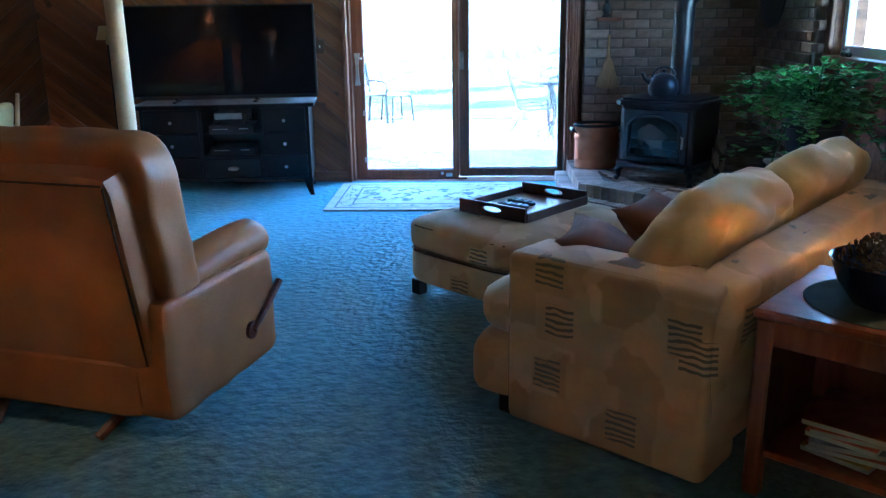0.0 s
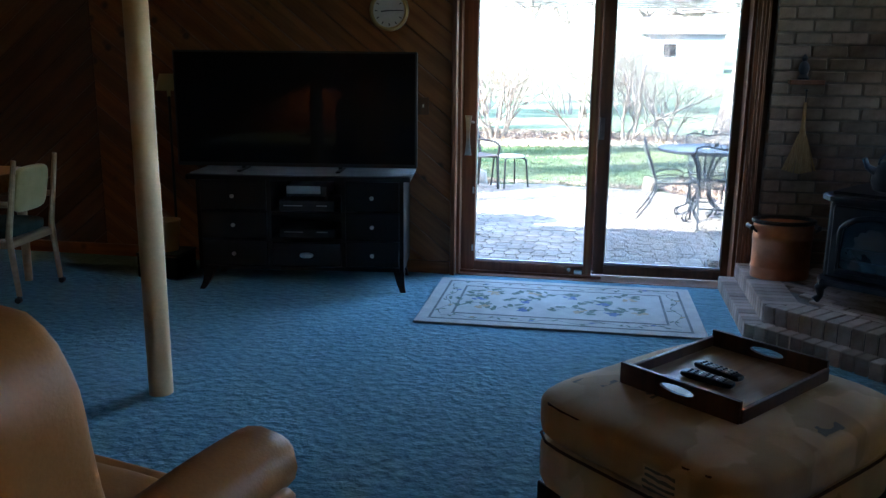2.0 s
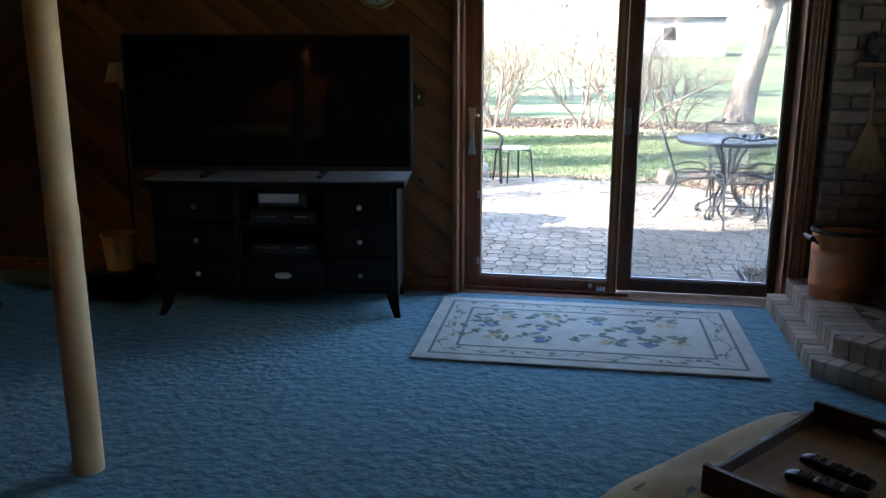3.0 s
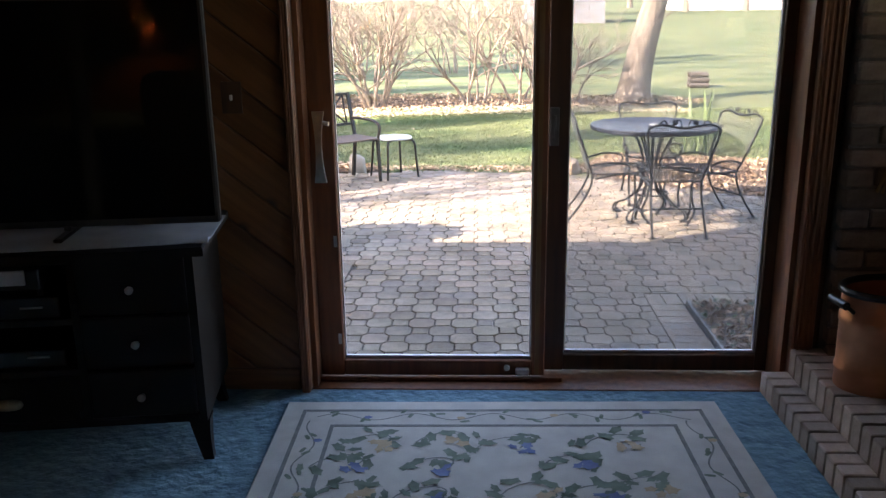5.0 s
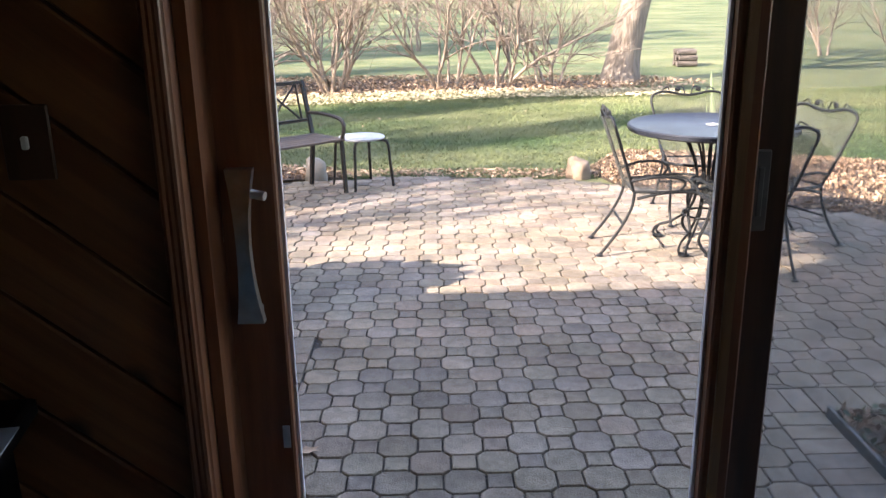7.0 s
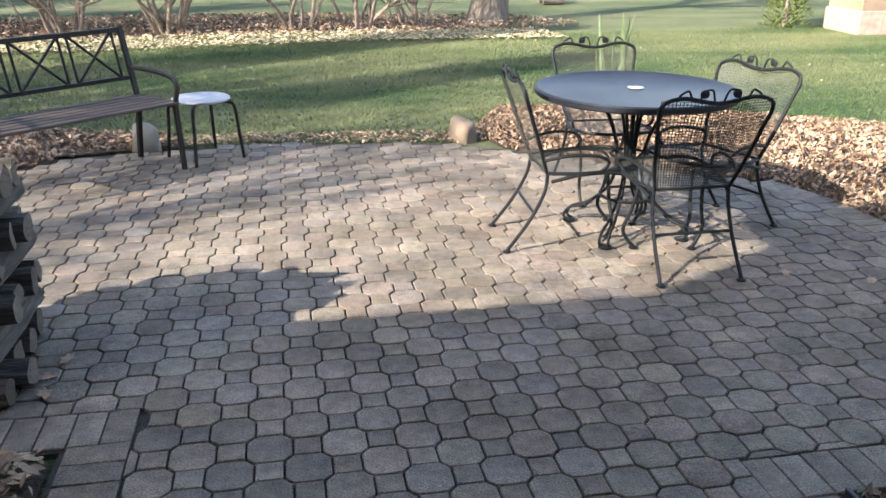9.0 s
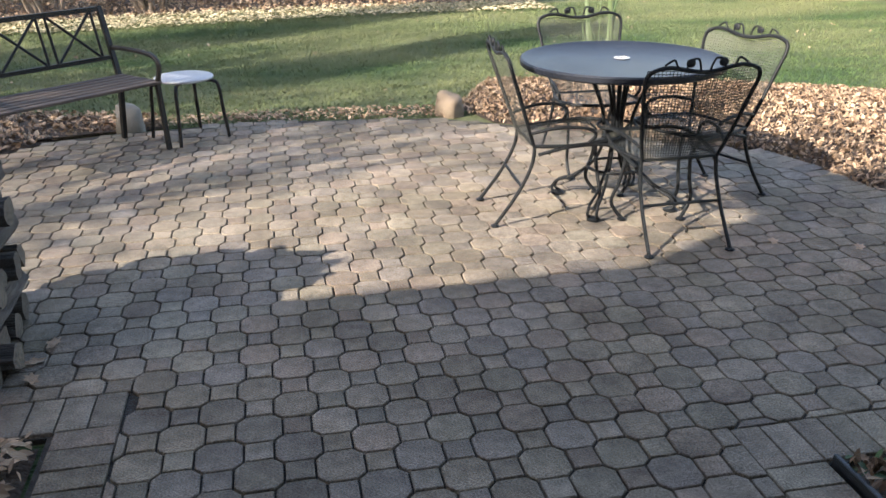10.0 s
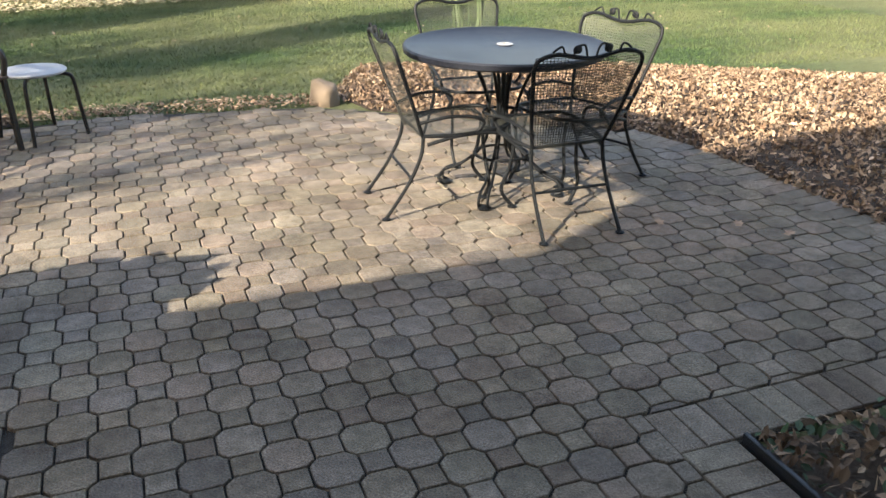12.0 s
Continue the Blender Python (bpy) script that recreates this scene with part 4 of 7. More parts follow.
# ---- firewood stack beside the stove ----
M_BARK = mat("grey_bark", (0.055, 0.046, 0.04), (0.125, 0.105, 0.09), 12, 0.95, bump=0.9, bscale=24, stretch=(0.5, 3, 3), rand=0.25, dist=0.02)
M_CUT = mat("split_wood", (0.24, 0.17, 0.11), (0.4, 0.3, 0.2), 14, 0.85, bump=0.4, bscale=50, stretch=(0.4, 4, 4), rand=0.3)


M_CUTGREY = mat("weathered_cut_wood", (0.075, 0.06, 0.048), (0.17, 0.14, 0.108), 14, 0.9, bump=0.5, bscale=50, stretch=(0.4, 4, 4), rand=0.35)


def log(bm_bark, bm_cut, m, length, r, split, rnd):
    """A split log: an uneven wedge or round along x; the cut faces go to the other mesh."""
    n = 11
    a0 = rnd.uniform(0, 6.28)
    prof = []
    for k in range(n):
        t = (2 * math.pi if not split else math.pi * 1.05) * k / (n if not split else n - 1)
        rr_ = r * (1 + rnd.uniform(-0.2, 0.14))
        prof.append((rr_ * math.cos(t + a0), rr_ * math.sin(t + a0)))
    if split:
        prof.append((rnd.uniform(-.2, .2) * r, rnd.uniform(-.2, .2) * r))
    ends = []
    for bmx in (bm_bark, bm_cut):
        l0 = [bmx.verts.new(m @ Vector((-length / 2 + rnd.uniform(-.004, .004), y, z))) for y, z in prof]
        lm = [bmx.verts.new(m @ Vector((0, y * 1.06 + 0.006, z * 1.03))) for y, z in prof]
        l1 = [bmx.verts.new(m @ Vector((length / 2, y * 0.95, z * 0.97))) for y, z in prof]
        ends.append((l0, lm, l1))
    N_ = len(prof)
    for a, b in ((0, 1), (1, 2)):
        for k in range(N_):
            k2 = (k + 1) % N_
            cut = split and k >= n - 1
            s = ends[1] if cut else ends[0]
            (bm_cut if cut else bm_bark).faces.new((s[a][k], s[a][k2], s[b][k2], s[b][k]))
    bm_cut.faces.new(ends[1][0][::-1])
    bm_cut.faces.new(ends[1][2])


def log_thing(m, length, r, split, rnd, group, label):
    b1, b2 = bmesh.new(), bmesh.new()
    log(b1, b2, Matrix(), length, r, split, rnd)
    for b in (b1, b2):
        bmesh.ops.delete(b, geom=[v for v in b.verts if not v.link_faces], context="VERTS")
    t = thing("log", label, "firewood", m, group)
    part("bark", b1, M_BARK, t)
    wood = M_CUTGREY if "crib" in group else M_CUT
    if split:
        part("cut_face", b2, wood, t, "rough split wood")
    else:
        b3 = b2.copy()
        for b, sg in ((b2, 1), (b3, -1)):
            bmesh.ops.delete(b, geom=[v for v in b.verts if v.co.x * sg > 0], context="VERTS")
            part("cut_face", b, wood, t, "rough sawn end")
    return t


rnd = random.Random(5)
for j in range(3):
    for i in range(4 - j):
        log_thing(pose(1.93 + 0.02 * j, 5.62 + 0.07 * j + i * 0.135, 0.19 + 0.066 + j * 0.118, 0, 0, 4), 0.36, 0.066, (i + j) % 2, rnd, "firewood beside the stove", "split log stacked beside the stove")

# ---- sofa ----
SA = -38.2
sofa = thing("sofa", "beige sofa with faded patchwork pattern and loose back cushions", "sofa", pose(0.09, 2.615, 0, 0, 0, SA))
# own frame: x runs along the arm towards the back, y along the sofa's length
SD, SL, AW = 0.93, 2.05, 0.24
bm = bmesh.new()
box(bm, (0.155, -0.012, 0.015), (SD - 0.03, AW, 0.64), 0.028, None, 3)
part("arm", bm, M_SOFA, sofa, smooth=True)
bm = bmesh.new()
box(bm, (0.155, SL - AW, 0.05), (SD - 0.03, SL, 0.64), 0.028, None, 3)
part("arm", bm, M_SOFA, sofa, smooth=True)
bm = bmesh.new()
pillow(bm, (0.0, AW + 0.003, 0.06), (SD - 0.2, SL - AW - 0.003, 0.27), 8, 10)
pillow(bm, (-0.07, 0.0, 0.02), (0.19, SL - 0.0, 0.31), 5, 10)
part("seat_base", bm, M_SOFA, sofa, smooth=True)
bm = bmesh.new()
tilt = Matrix.Translation((SD - 0.1, 0, 0.3)) @ Matrix.Rotation(radians(8), 4, "Y")
pillow(bm, (-0.11, 0.004, -0.25), (0.10, SL - 0.004, 0.37), 7, 12, m=tilt)
part("back", bm, M_SOFA, sofa, smooth=True)
for k in range(2):
    y0 = 0.02 + k * (SL / 2 - 0.01)
    bm = bmesh.new()
    pillow(bm, (-0.07, y0 if k else 0.0, 0.295), (SD - 0.24, y0 + SL / 2 - 0.03, 0.47), 4.5, 10, puff=0.02, wrinkle=0.006, seed=k)
    part("seat_cushion", bm, M_SOFA, sofa, smooth=True)
for k in range(2):
    c = AW - 0.02 + k * 0.93
    mm = Matrix.Translation((SD - 0.33, c + 0.42, 0.62)) @ Matrix.Rotation(radians(28), 4, "Y")
    bm = bmesh.new()
    pillow(bm, (-0.125, -0.47, -0.25), (0.125, 0.47, 0.24), 3.6, 14, m=mm, wrinkle=0.03, seed=3 + k)
    part("back_cushion", bm, M_SOFAPLAIN, sofa, "plump pale beige cushion", True)
for x, y in ((0.12, 0.06), (SD - 0.1, 0.06), (0.12, SL - 0.06), (SD - 0.1, SL - 0.06)):
    part("foot", one_box((x - 0.03, y - 0.03, 0.002), (x + 0.03, y + 0.03, 0.07), 0.004), M_BLACK, sofa)
bm = bmesh.new()
for y in (0.008, AW - 0.008):
    tube(bm, [(0.158, y, 0.06), (0.158, y, 0.3), (0.16, y, 0.61), (0.19, y, 0.633), (SD - 0.2, y, 0.633)], 0.005, 6)
part("piping", bm, M_SEAM, sofa, "dark welt piping")
for k, (px, py, pz, rz, ry) in enumerate(((0.33, 0.42, 0.53, 24, 34), (0.37, 0.80, 0.545, 8, 40))):
    bm = bmesh.new()
    n = 14
    for sg in (1, -1):
        g = []
        for j in range(n + 1):
            row = []
            for i in range(n + 1):
                u, v = 2 * i / n - 1, 2 * j / n - 1
                pull = 1 - 0.10 * (1 - abs(u) ** 2) * abs(v) ** 4
                pull2 = 1 - 0.10 * (1 - abs(v) ** 2) * abs(u) ** 4
                h = 0.085 * ((1 - abs(u) ** 2.4) * (1 - abs(v) ** 2.4)) ** 0.6
                p = Vector((0.23 * u * pull2, 0.23 * v * pull, sg * h))
                p.z += 0.012 * noise.noise(p * 9 + Vector((k * 5, 0, 0))) * (1 - abs(u) ** 4) * (1 - abs(v) ** 4)
                row.append(bm.verts.new(p))
            g.append(row)
        for j in range(n):
            for i in range(n):
                q = (g[j][i], g[j][i + 1], g[j + 1][i + 1], g[j + 1][i])
                bm.faces.new(q if sg > 0 else q[::-1])
    bmesh.ops.remove_doubles(bm, verts=bm.verts[:], dist=0.0005)
    ob = single("throw_pillow", bm, M_BROWNPIL, "dark rust-brown suede throw pillow leaning on the sofa", "pillow", group="throw pillows on the sofa", smooth=True)
    ob.matrix_world = sofa.matrix_world @ Matrix.Translation((px, py, pz)) @ Matrix.Rotation(radians(rz), 4, "Z") @ Matrix.Rotation(radians(ry), 4, "Y")

# ---- ottoman, tray and remotes ----
OT = pose(0.305, 4.01, 0, 0, 0, 48)
ott = thing("ottoman", "beige upholstered ottoman on dark block feet", "ottoman", OT)
OL, OW = 0.49, 0.405
bm = bmesh.new()
pillow(bm, (-OL + 0.01, -OW + 0.01, 0.07), (OL - 0.01, OW - 0.01, 0.27), 8, 10)
part("base", bm, M_SOFA, ott, smooth=True)
bm = bmesh.new()
pillow(bm, (-OL - 0.01, -OW - 0.01, 0.245), (OL + 0.01, OW + 0.01, 0.42), 5.5, 12, puff=0.012, wrinkle=0.004)
part("cushion", bm, M_SOFA, ott, smooth=True)
bm = bmesh.new()
for z, e in ((0.255, -0.006), (0.385, -0.012)):
    k_, pts = 6.0, []
    for k in range(48):
        t = 2 * math.pi * k / 48
        c, s = math.cos(t), math.sin(t)
        d = (abs(c) ** k_ + abs(s) ** k_) ** (1 / k_)
        pts.append(((OL + 0.008 + e) * c / d, (OW + 0.008 + e) * s / d, z))
    tube(bm, pts, 0.005, 6, closed=True)
part("piping", bm, M_SEAM, ott, "dark welt piping")
for x in (-OL + 0.07, OL - 0.07):
    for y in (-OW + 0.07, OW - 0.07):
        part("foot", one_box((x - 0.03, y - 0.03, 0.002), (x + 0.03, y + 0.03, 0.085), 0.005), M_BLACK, ott)

TR = pose(0.325, 4.055, 0.433, 0, 0, 51)
tray = thing("serving_tray", "dark wooden serving tray with cut-out handles on the ottoman", "tray", TR)
M_TRAYIN = mat("tray_wood", (0.34, 0.18, 0.085), (0.46, 0.26, 0.13), 8, 0.35, stretch=(0.6, 5, 5))
TL, TW, TH = 0.268, 0.212, 0.058
part("base", one_box((-TL, -TW, 0.0), (TL, TW, 0.01)), M_TRAYIN, tray, "warm brown bottom")
for s in (-1, 1):
    part("side", one_box((-TL, s * TW - 0.007, 0.0), (TL, s * TW + 0.007, TH - 0.012), 0.003), M_DARKWOOD, tray)
    bm = bmesh.new()
    # end board with a rounded grip hole
    x = s * TL
    hole = [(0.062 * math.cos(a) + (0.022 if math.cos(a) > 0 else -0.022) * 0, 0.014 * math.sin(a)) for a in [2 * math.pi * k / 16 for k in range(16)]]
    out = []
    for k in range(16):
        a = 2 * math.pi * k / 16
        c, q = math.cos(a), math.sin(a)
        d = max(abs(c), abs(q))
        out.append((TW * c / d, TH / 2 * q / d + TH / 2 + (0.012 if q > 0.7 else 0)))
    A = [[bm.verts.new((xx, y, z)) for y, z in out] for xx in (x - 0.007, x + 0.007)]
    B = [[bm.verts.new((xx, y, z + TH / 2 + 0.012)) for y, z in hole] for xx in (x - 0.007, x + 0.007)]
    for k in range(16):
        k2 = (k + 1) % 16
        bm.faces.new((A[0][k2], A[0][k], B[0][k], B[0][k2]))
        bm.faces.new((A[1][k], A[1][k2], B[1][k2], B[1][k]))
        bm.faces.new((A[0][k], A[0][k2], A[1][k2], A[1][k]))
        bm.faces.new((B[0][k2], B[0][k], B[1][k], B[1][k2]))
    part("handle_end", bm, M_DARKWOOD, tray)


def remote(m, label, grey):
    r = thing("remote_control", label, "remote control", m, "remotes on the tray")
    bm = bmesh.new()
    pillow(bm, (-0.09, -0.024, 0.0), (0.09, 0.024, 0.022), 5, 5)
    part("body", bm, M_PLASTIC, r, smooth=True)
    for i in range(7):
        bm = bmesh.new()
        for j in range(3):
            lathe(bm, [(0.0045, 0), (0.0045, 0.004), (0.003, 0.005)], 8, (-0.06 + i * 0.02, -0.013 + j * 0.013, 0.020))
        part("button_row", bm, M_GREYPL if i % 3 == 1 else M_TERRA, r)


remote(TR @ pose(-0.07, 0.02, 0.0105, 0, 0, 96), "black remote control with grey buttons", 0)
remote(TR @ pose(0.02, 0.035, 0.0105, 0, 0, 84), "slim black remote control with rows of buttons", 1)

# ---- recliner ----
REC = pose(-1.32, 2.78, 0, 0, 0, -14)
rec = thing("recliner", "tan leather recliner with padded arms and wooden side lever", "recliner", REC)
# own frame: faces +y
bm = bmesh.new()
back = Matrix.Translation((0, -0.30, 0.42)) @ Matrix.Rotation(radians(10), 4, "X")
pillow(bm, (-0.43, -0.13, -0.13), (0.45, 0.04, 0.57), 16, 12, m=back)
part("back_shell", bm, M_LEATHER, rec, smooth=True)
bm = bmesh.new()
pillow(bm, (-0.47, -0.03, -0.05), (0.50, 0.19, 0.635), 9, 14, m=back, wrinkle=0.012)
part("back_cushion", bm, M_LEATHER, rec, smooth=True)
bm = bmesh.new()
pillow(bm, (-0.28, -0.30, 0.28), (0.28, 0.32, 0.48), 4.5, 10, puff=0.02, wrinkle=0.006)
part("seat", bm, M_LEATHER, rec, smooth=True)
bm = bmesh.new()
pillow(bm, (-0.40, -0.42, 0.09), (0.40, 0.33, 0.31), 14, 10)
pillow(bm, (-0.29, 0.29, 0.12), (0.29, 0.37, 0.44), 6, 8)
part("base_box", bm, M_LEATHER, rec, smooth=True)
for s in (-1, 1):
    bm = bmesh.new()
    pillow(bm, (s * 0.415 - 0.1, -0.40, 0.085), (s * 0.415 + 0.1, 0.34, 0.52), 14, 14, wrinkle=0.006, seed=s)
    part("arm_panel", bm, M_LEATHER, rec, smooth=True)
    bm = bmesh.new()
    pts, rs = [], []
    for k in range(15):
        t = k / 14
        pts.append((s * 0.40, -0.34 + 0.74 * t, 0.50 + 0.055 * math.sin(math.pi * min(1, t * 1.05) * 0.62)))
        rs.append(0.098 * (1 - 0.28 * (1 - t) ** 3) * (1 if 0 < k < 14 else 0.55))
    tube(bm, pts, rs, 16)
    for v in bm.verts:
        v.co.z = 0.53 + (v.co.z - 0.53) * 0.8
    part("arm_pad", bm, M_LEATHER, rec, smooth=True)
bm = bmesh.new()
tube(bm, [(0.51, 0.12, 0.24), (0.53, 0.12, 0.24)], 0.035, 14)
tube(bm, [(0.53, 0.12, 0.24), (0.535, 0.22, 0.30), (0.54, 0.33, 0.38)], [0.012, 0.014, 0.016], 8)
part("lever", bm, M_LEVER, rec, "dark wooden lever")
for sx in (-1, 1):
    for sy in (-1, 1):
        bm = bmesh.new()
        tube(bm, [(sx * 0.30, sy * 0.24, 0.14), (sx * 0.22, sy * 0.44, 0.018)], [0.022, 0.018], 8)
        part("foot", bm, M_LEVER, rec, "dark wooden foot")
bm = bmesh.new()
for x in (-0.415, 0.435):
    tube(bm, [back @ Vector((x, -0.128, -0.1)), back @ Vector((x, -0.128, 0.54))], 0.004, 6)
tube(bm, [back @ Vector((-0.415, -0.128, 0.545)), back @ Vector((0.435, -0.128, 0.545))], 0.004, 6)
part("piping", bm, M_SEAM, rec, "dark seam")

# ---- end table with bowl and magazines ----
ET = pose(0.90, 2.06, 0, 0, 0, -38.2)
end = thing("end_table", "cherry-red wooden end table with lower shelf", "end table", ET)
EW, ED, EH = 0.56, 0.56, 0.60
bm = one_box((0, 0, EH - 0.03), (EW, ED, EH), 0.008)
part("top", bm, M_TABLEWOOD, end)
bm = bmesh.new()
box(bm, (0.05, 0.02, EH - 0.11), (EW - 0.05, 0.04, EH - 0.031), 0.002)
box(bm, (0.05, ED - 0.04, EH - 0.11), (EW - 0.05, ED - 0.02, EH - 0.031), 0.002)
box(bm, (0.02, 0.05, EH - 0.11), (0.04, ED - 0.05, EH - 0.031), 0.002)
box(bm, (EW - 0.04, 0.05, EH - 0.11), (EW - 0.02, ED - 0.05, EH - 0.031), 0.002)
part("apron", bm, M_TABLEWOOD, end)
for x in (0.01, EW - 0.06):
    for y in (0.01, ED - 0.06):
        part("leg", one_box((x, y, 0.002), (x + 0.05, y + 0.05, EH - 0.031), 0.006), M_TABLEWOOD, end)
part("shelf", one_box((0.03, 0.03, 0.13), (EW - 0.03, ED - 0.03, 0.155), 0.004), M_TABLEWOOD, end)
# panels added to block lamplight and keep the table's inside dark
part("back_panel", one_box((0.06, ED - 0.045, 0.156), (EW - 0.06, ED - 0.03, EH - 0.111)), M_TABLEWOOD, end)
part("side_panel", one_box((0.03, 0.06, 0.156), (0.045, ED - 0.06, EH - 0.111)), M_TABLEWOOD, end)
part("side_panel", one_box((EW - 0.045, 0.06, 0.156), (EW - 0.03, ED - 0.06, EH - 0.111)), M_TABLEWOOD, end)
for k in range(6):
    w, d = 0.2 + 0.02 * (k % 3), 0.27
    b = thing("magazine", "printed magazine lying in a pile on the shelf", "magazine", ET @ pose(0.26, 0.22, 0.1555 + k * 0.0185, 0, 0, (-8, 5, 14, -3, 9, 1)[k]), "magazines on the end table")
    bm = one_box((-w / 2, -d / 2, 0.001), (w / 2, d / 2, 0.0165), 0.002)
    part("page_block", bm, M_WHITEP if k % 2 else M_RUG, b)
    part("cover", one_box((-w / 2 - 0.001, -d / 2 - 0.001, 0.0165), (w / 2 + 0.001, d / 2 + 0.001, 0.018)), M_PAPER, b)
M_CLOTHG = mat("green_placemat", (0.03, 0.05, 0.04), (0.05, 0.075, 0.06), 14, 0.9, bump=0.4, bscale=180, dist=0.002)
mat_ob = thing("placemat", "dark green cloth placemat on the end table", "placemat", ET @ pose(0.30, 0.28, EH + 0.0005))
bm = bmesh.new()
lathe(bm, [(0.24, 0.0), (0.243, 0.002), (0.24, 0.004)], 32)
part("cloth", bm, M_CLOTHG, mat_ob)
M_BOWL = mat("blue_ceramic", (0.012, 0.02, 0.06), (0.02, 0.035, 0.09), 8, 0.2)
bowl = thing("bowl", "dark blue ceramic bowl heaped with pine cones", "bowl", Matrix.Translation((-0.05, 0, 0)) @ ET @ pose(0.33, 0.30, EH + 0.0047) @ Matrix.Diagonal((1.12, 1.12, 1.05, 1)))
bm = bmesh.new()
lathe(bm, [(0.09, 0.0), (0.095, 0.008), (0.13, 0.06), (0.15, 0.12), (0.154, 0.125), (0.148, 0.122), (0.12, 0.06), (0.08, 0.02)], 32)
part("dish", bm, M_BOWL, bowl, smooth=True)
M_CONE = mat("pine_cone", (0.06, 0.035, 0.02), (0.13, 0.075, 0.04), 20, 0.85, island=0.4)
M_GOURD = mat("orange_ball", (0.5, 0.17, 0.06), (0.62, 0.25, 0.1), 6, 0.6)
rc = random.Random(8)
for cx, cy, cz in ((-0.07, -0.04, 0.13), (0.0, 0.07, 0.13), (-0.06, 0.06, 0.12), (0.05, 0.04, 0.15), (0.02, -0.08, 0.12)):
    bm = bmesh.new()
    for i in range(60):
        t = i / 60
        a = i * 2.4
        r = 0.036 * math.sin(math.pi * (0.12 + 0.8 * t))
        p = Vector((r * math.cos(a), r * math.sin(a), -0.05 + 0.1 * t))
        o = Vector((math.cos(a), math.sin(a), 0.5)).normalized()
        s = Vector((-math.sin(a), math.cos(a), 0))
        v = [bm.verts.new(p - s * 0.007), bm.verts.new(p + s * 0.007), bm.verts.new(p + s * 0.006 + o * 0.016), bm.verts.new(p - s * 0.006 + o * 0.016), bm.verts.new(p + o * 0.012 - Vector((0, 0, 0.006)))]
        for f in ((0, 1, 2, 3), (1, 0, 4), (0, 3, 4), (2, 1, 4), (3, 2, 4)):
            bm.faces.new([v[j] for j in f])
    single("pine_cone", bm, M_CONE, "brown pine cone in the blue bowl", "pine cone", bowl.matrix_world @ pose(cx, cy, cz, rc.uniform(-70, 70), rc.uniform(-70, 70), 0), group="pine cones in the bowl")
bm = bmesh.new()
pillow(bm, (-0.045, -0.045, -0.04), (0.045, 0.045, 0.04), 2.2, 6)
single("gourd", bm, M_GOURD, "small orange gourd among the pine cones", "gourd", bowl.matrix_world @ pose(0.07, -0.03, 0.15), smooth=True)


# ---- lamps of the room ----
def table_lamp(x, y, base_z, shade_z, watts, label, r=0.11, shade=None):
    t = thing("table_lamp", label, "lamp", pose(x, y, base_z), "lit lamps of the room")
    h = shade_z - base_z
    bm = bmesh.new()
    lathe(bm, [(0.07, 0.0), (0.075, 0.015), (0.03, 0.03), (0.02, 0.08), (0.05, 0.16), (0.03, h * 0.55), (0.012, h * 0.62), (0.012, h * 0.9)], 20)
    part("base", bm, M_TERRA, t, smooth=True)
    bm = bmesh.new()
    lathe(bm, [(r, h - 0.09), (r * 0.55, h + 0.09), (r * 0.54, h + 0.089), (r * 0.985, h - 0.089), (r, h - 0.09)], 24, cap=False)
    part("shade", bm, shade or M_SHADE, t, "glowing pleated shade")
    lamp = new("lamp_light", bpy.data.lights.new("lamp_light", "POINT"))
    lamp.data.energy, lamp.data.color, lamp.data.shadow_soft_size = watts, (1.0, 0.56, 0.2), 0.03
    lamp.parent = t
    lamp.location = (0, 0, h)
    return t


def side_table(x, y, h, label):
    t = thing("side_table", label, "side table", pose(x, y, 0))
    bm = bmesh.new()
    lathe(bm, [(0.01, h - 0.028), (0.185, h - 0.028), (0.198, h - 0.02), (0.198, h - 0.008), (0.19, h), (0.01, h)], 40)
    part("top", bm, M_TABLEWOOD, t, smooth=True)
    for k in range(3):
        a = 2 * math.pi * k / 3 + 2.6
        bm = bmesh.new()
        tube(bm, [(0.13 * math.cos(a), 0.13 * math.sin(a), h - 0.03), (0.16 * math.cos(a), 0.16 * math.sin(a), 0.002)], [0.02, 0.013], 10)
        part("leg", bm, M_TABLEWOOD, t, smooth=True)


side_table(-1.5, 1.8, 0.56, "dark round wooden side table behind the recliner")
table_lamp(-1.45, 1.82, 0.561, 1.15, 0.07, "small lit table lamp with a pleated shade", 0.095)
side_table(-2.42, -5.0, 0.75, "dark wooden side table under a far lamp")
# far stronger than its dim look: stands in for unseen warm light at this end
table_lamp(-2.42, -5.0, 0.751, 1.35, 18.0, "small lit table lamp with a pleated shade", shade=M_SHADEDIM)
# this lamp and its table stay out of view, added to light the sofa yellow
side_table(2.08, 1.9, 0.62, "unseen dark wooden side table, added to carry the sofa's lamp")
table_lamp(2.1, 1.9, 0.621, 1.3, 1.8, "unseen lit table lamp, added for the warm light on the sofa", shade=M_SHADECREAM)


# ---- ground outside ----
PZ = -0.2


def gz(x, y):
    d = max(0.0, y - 19)
    return -0.235 + 0.028 * d * min(1, d / 40) + 0.02 * math.sin(x * 0.7 + y * 0.4) * min(1, max(0, y - 13) / 4) + 0.05 * math.sin(x * 0.13 + 1) * min(1, d / 10)


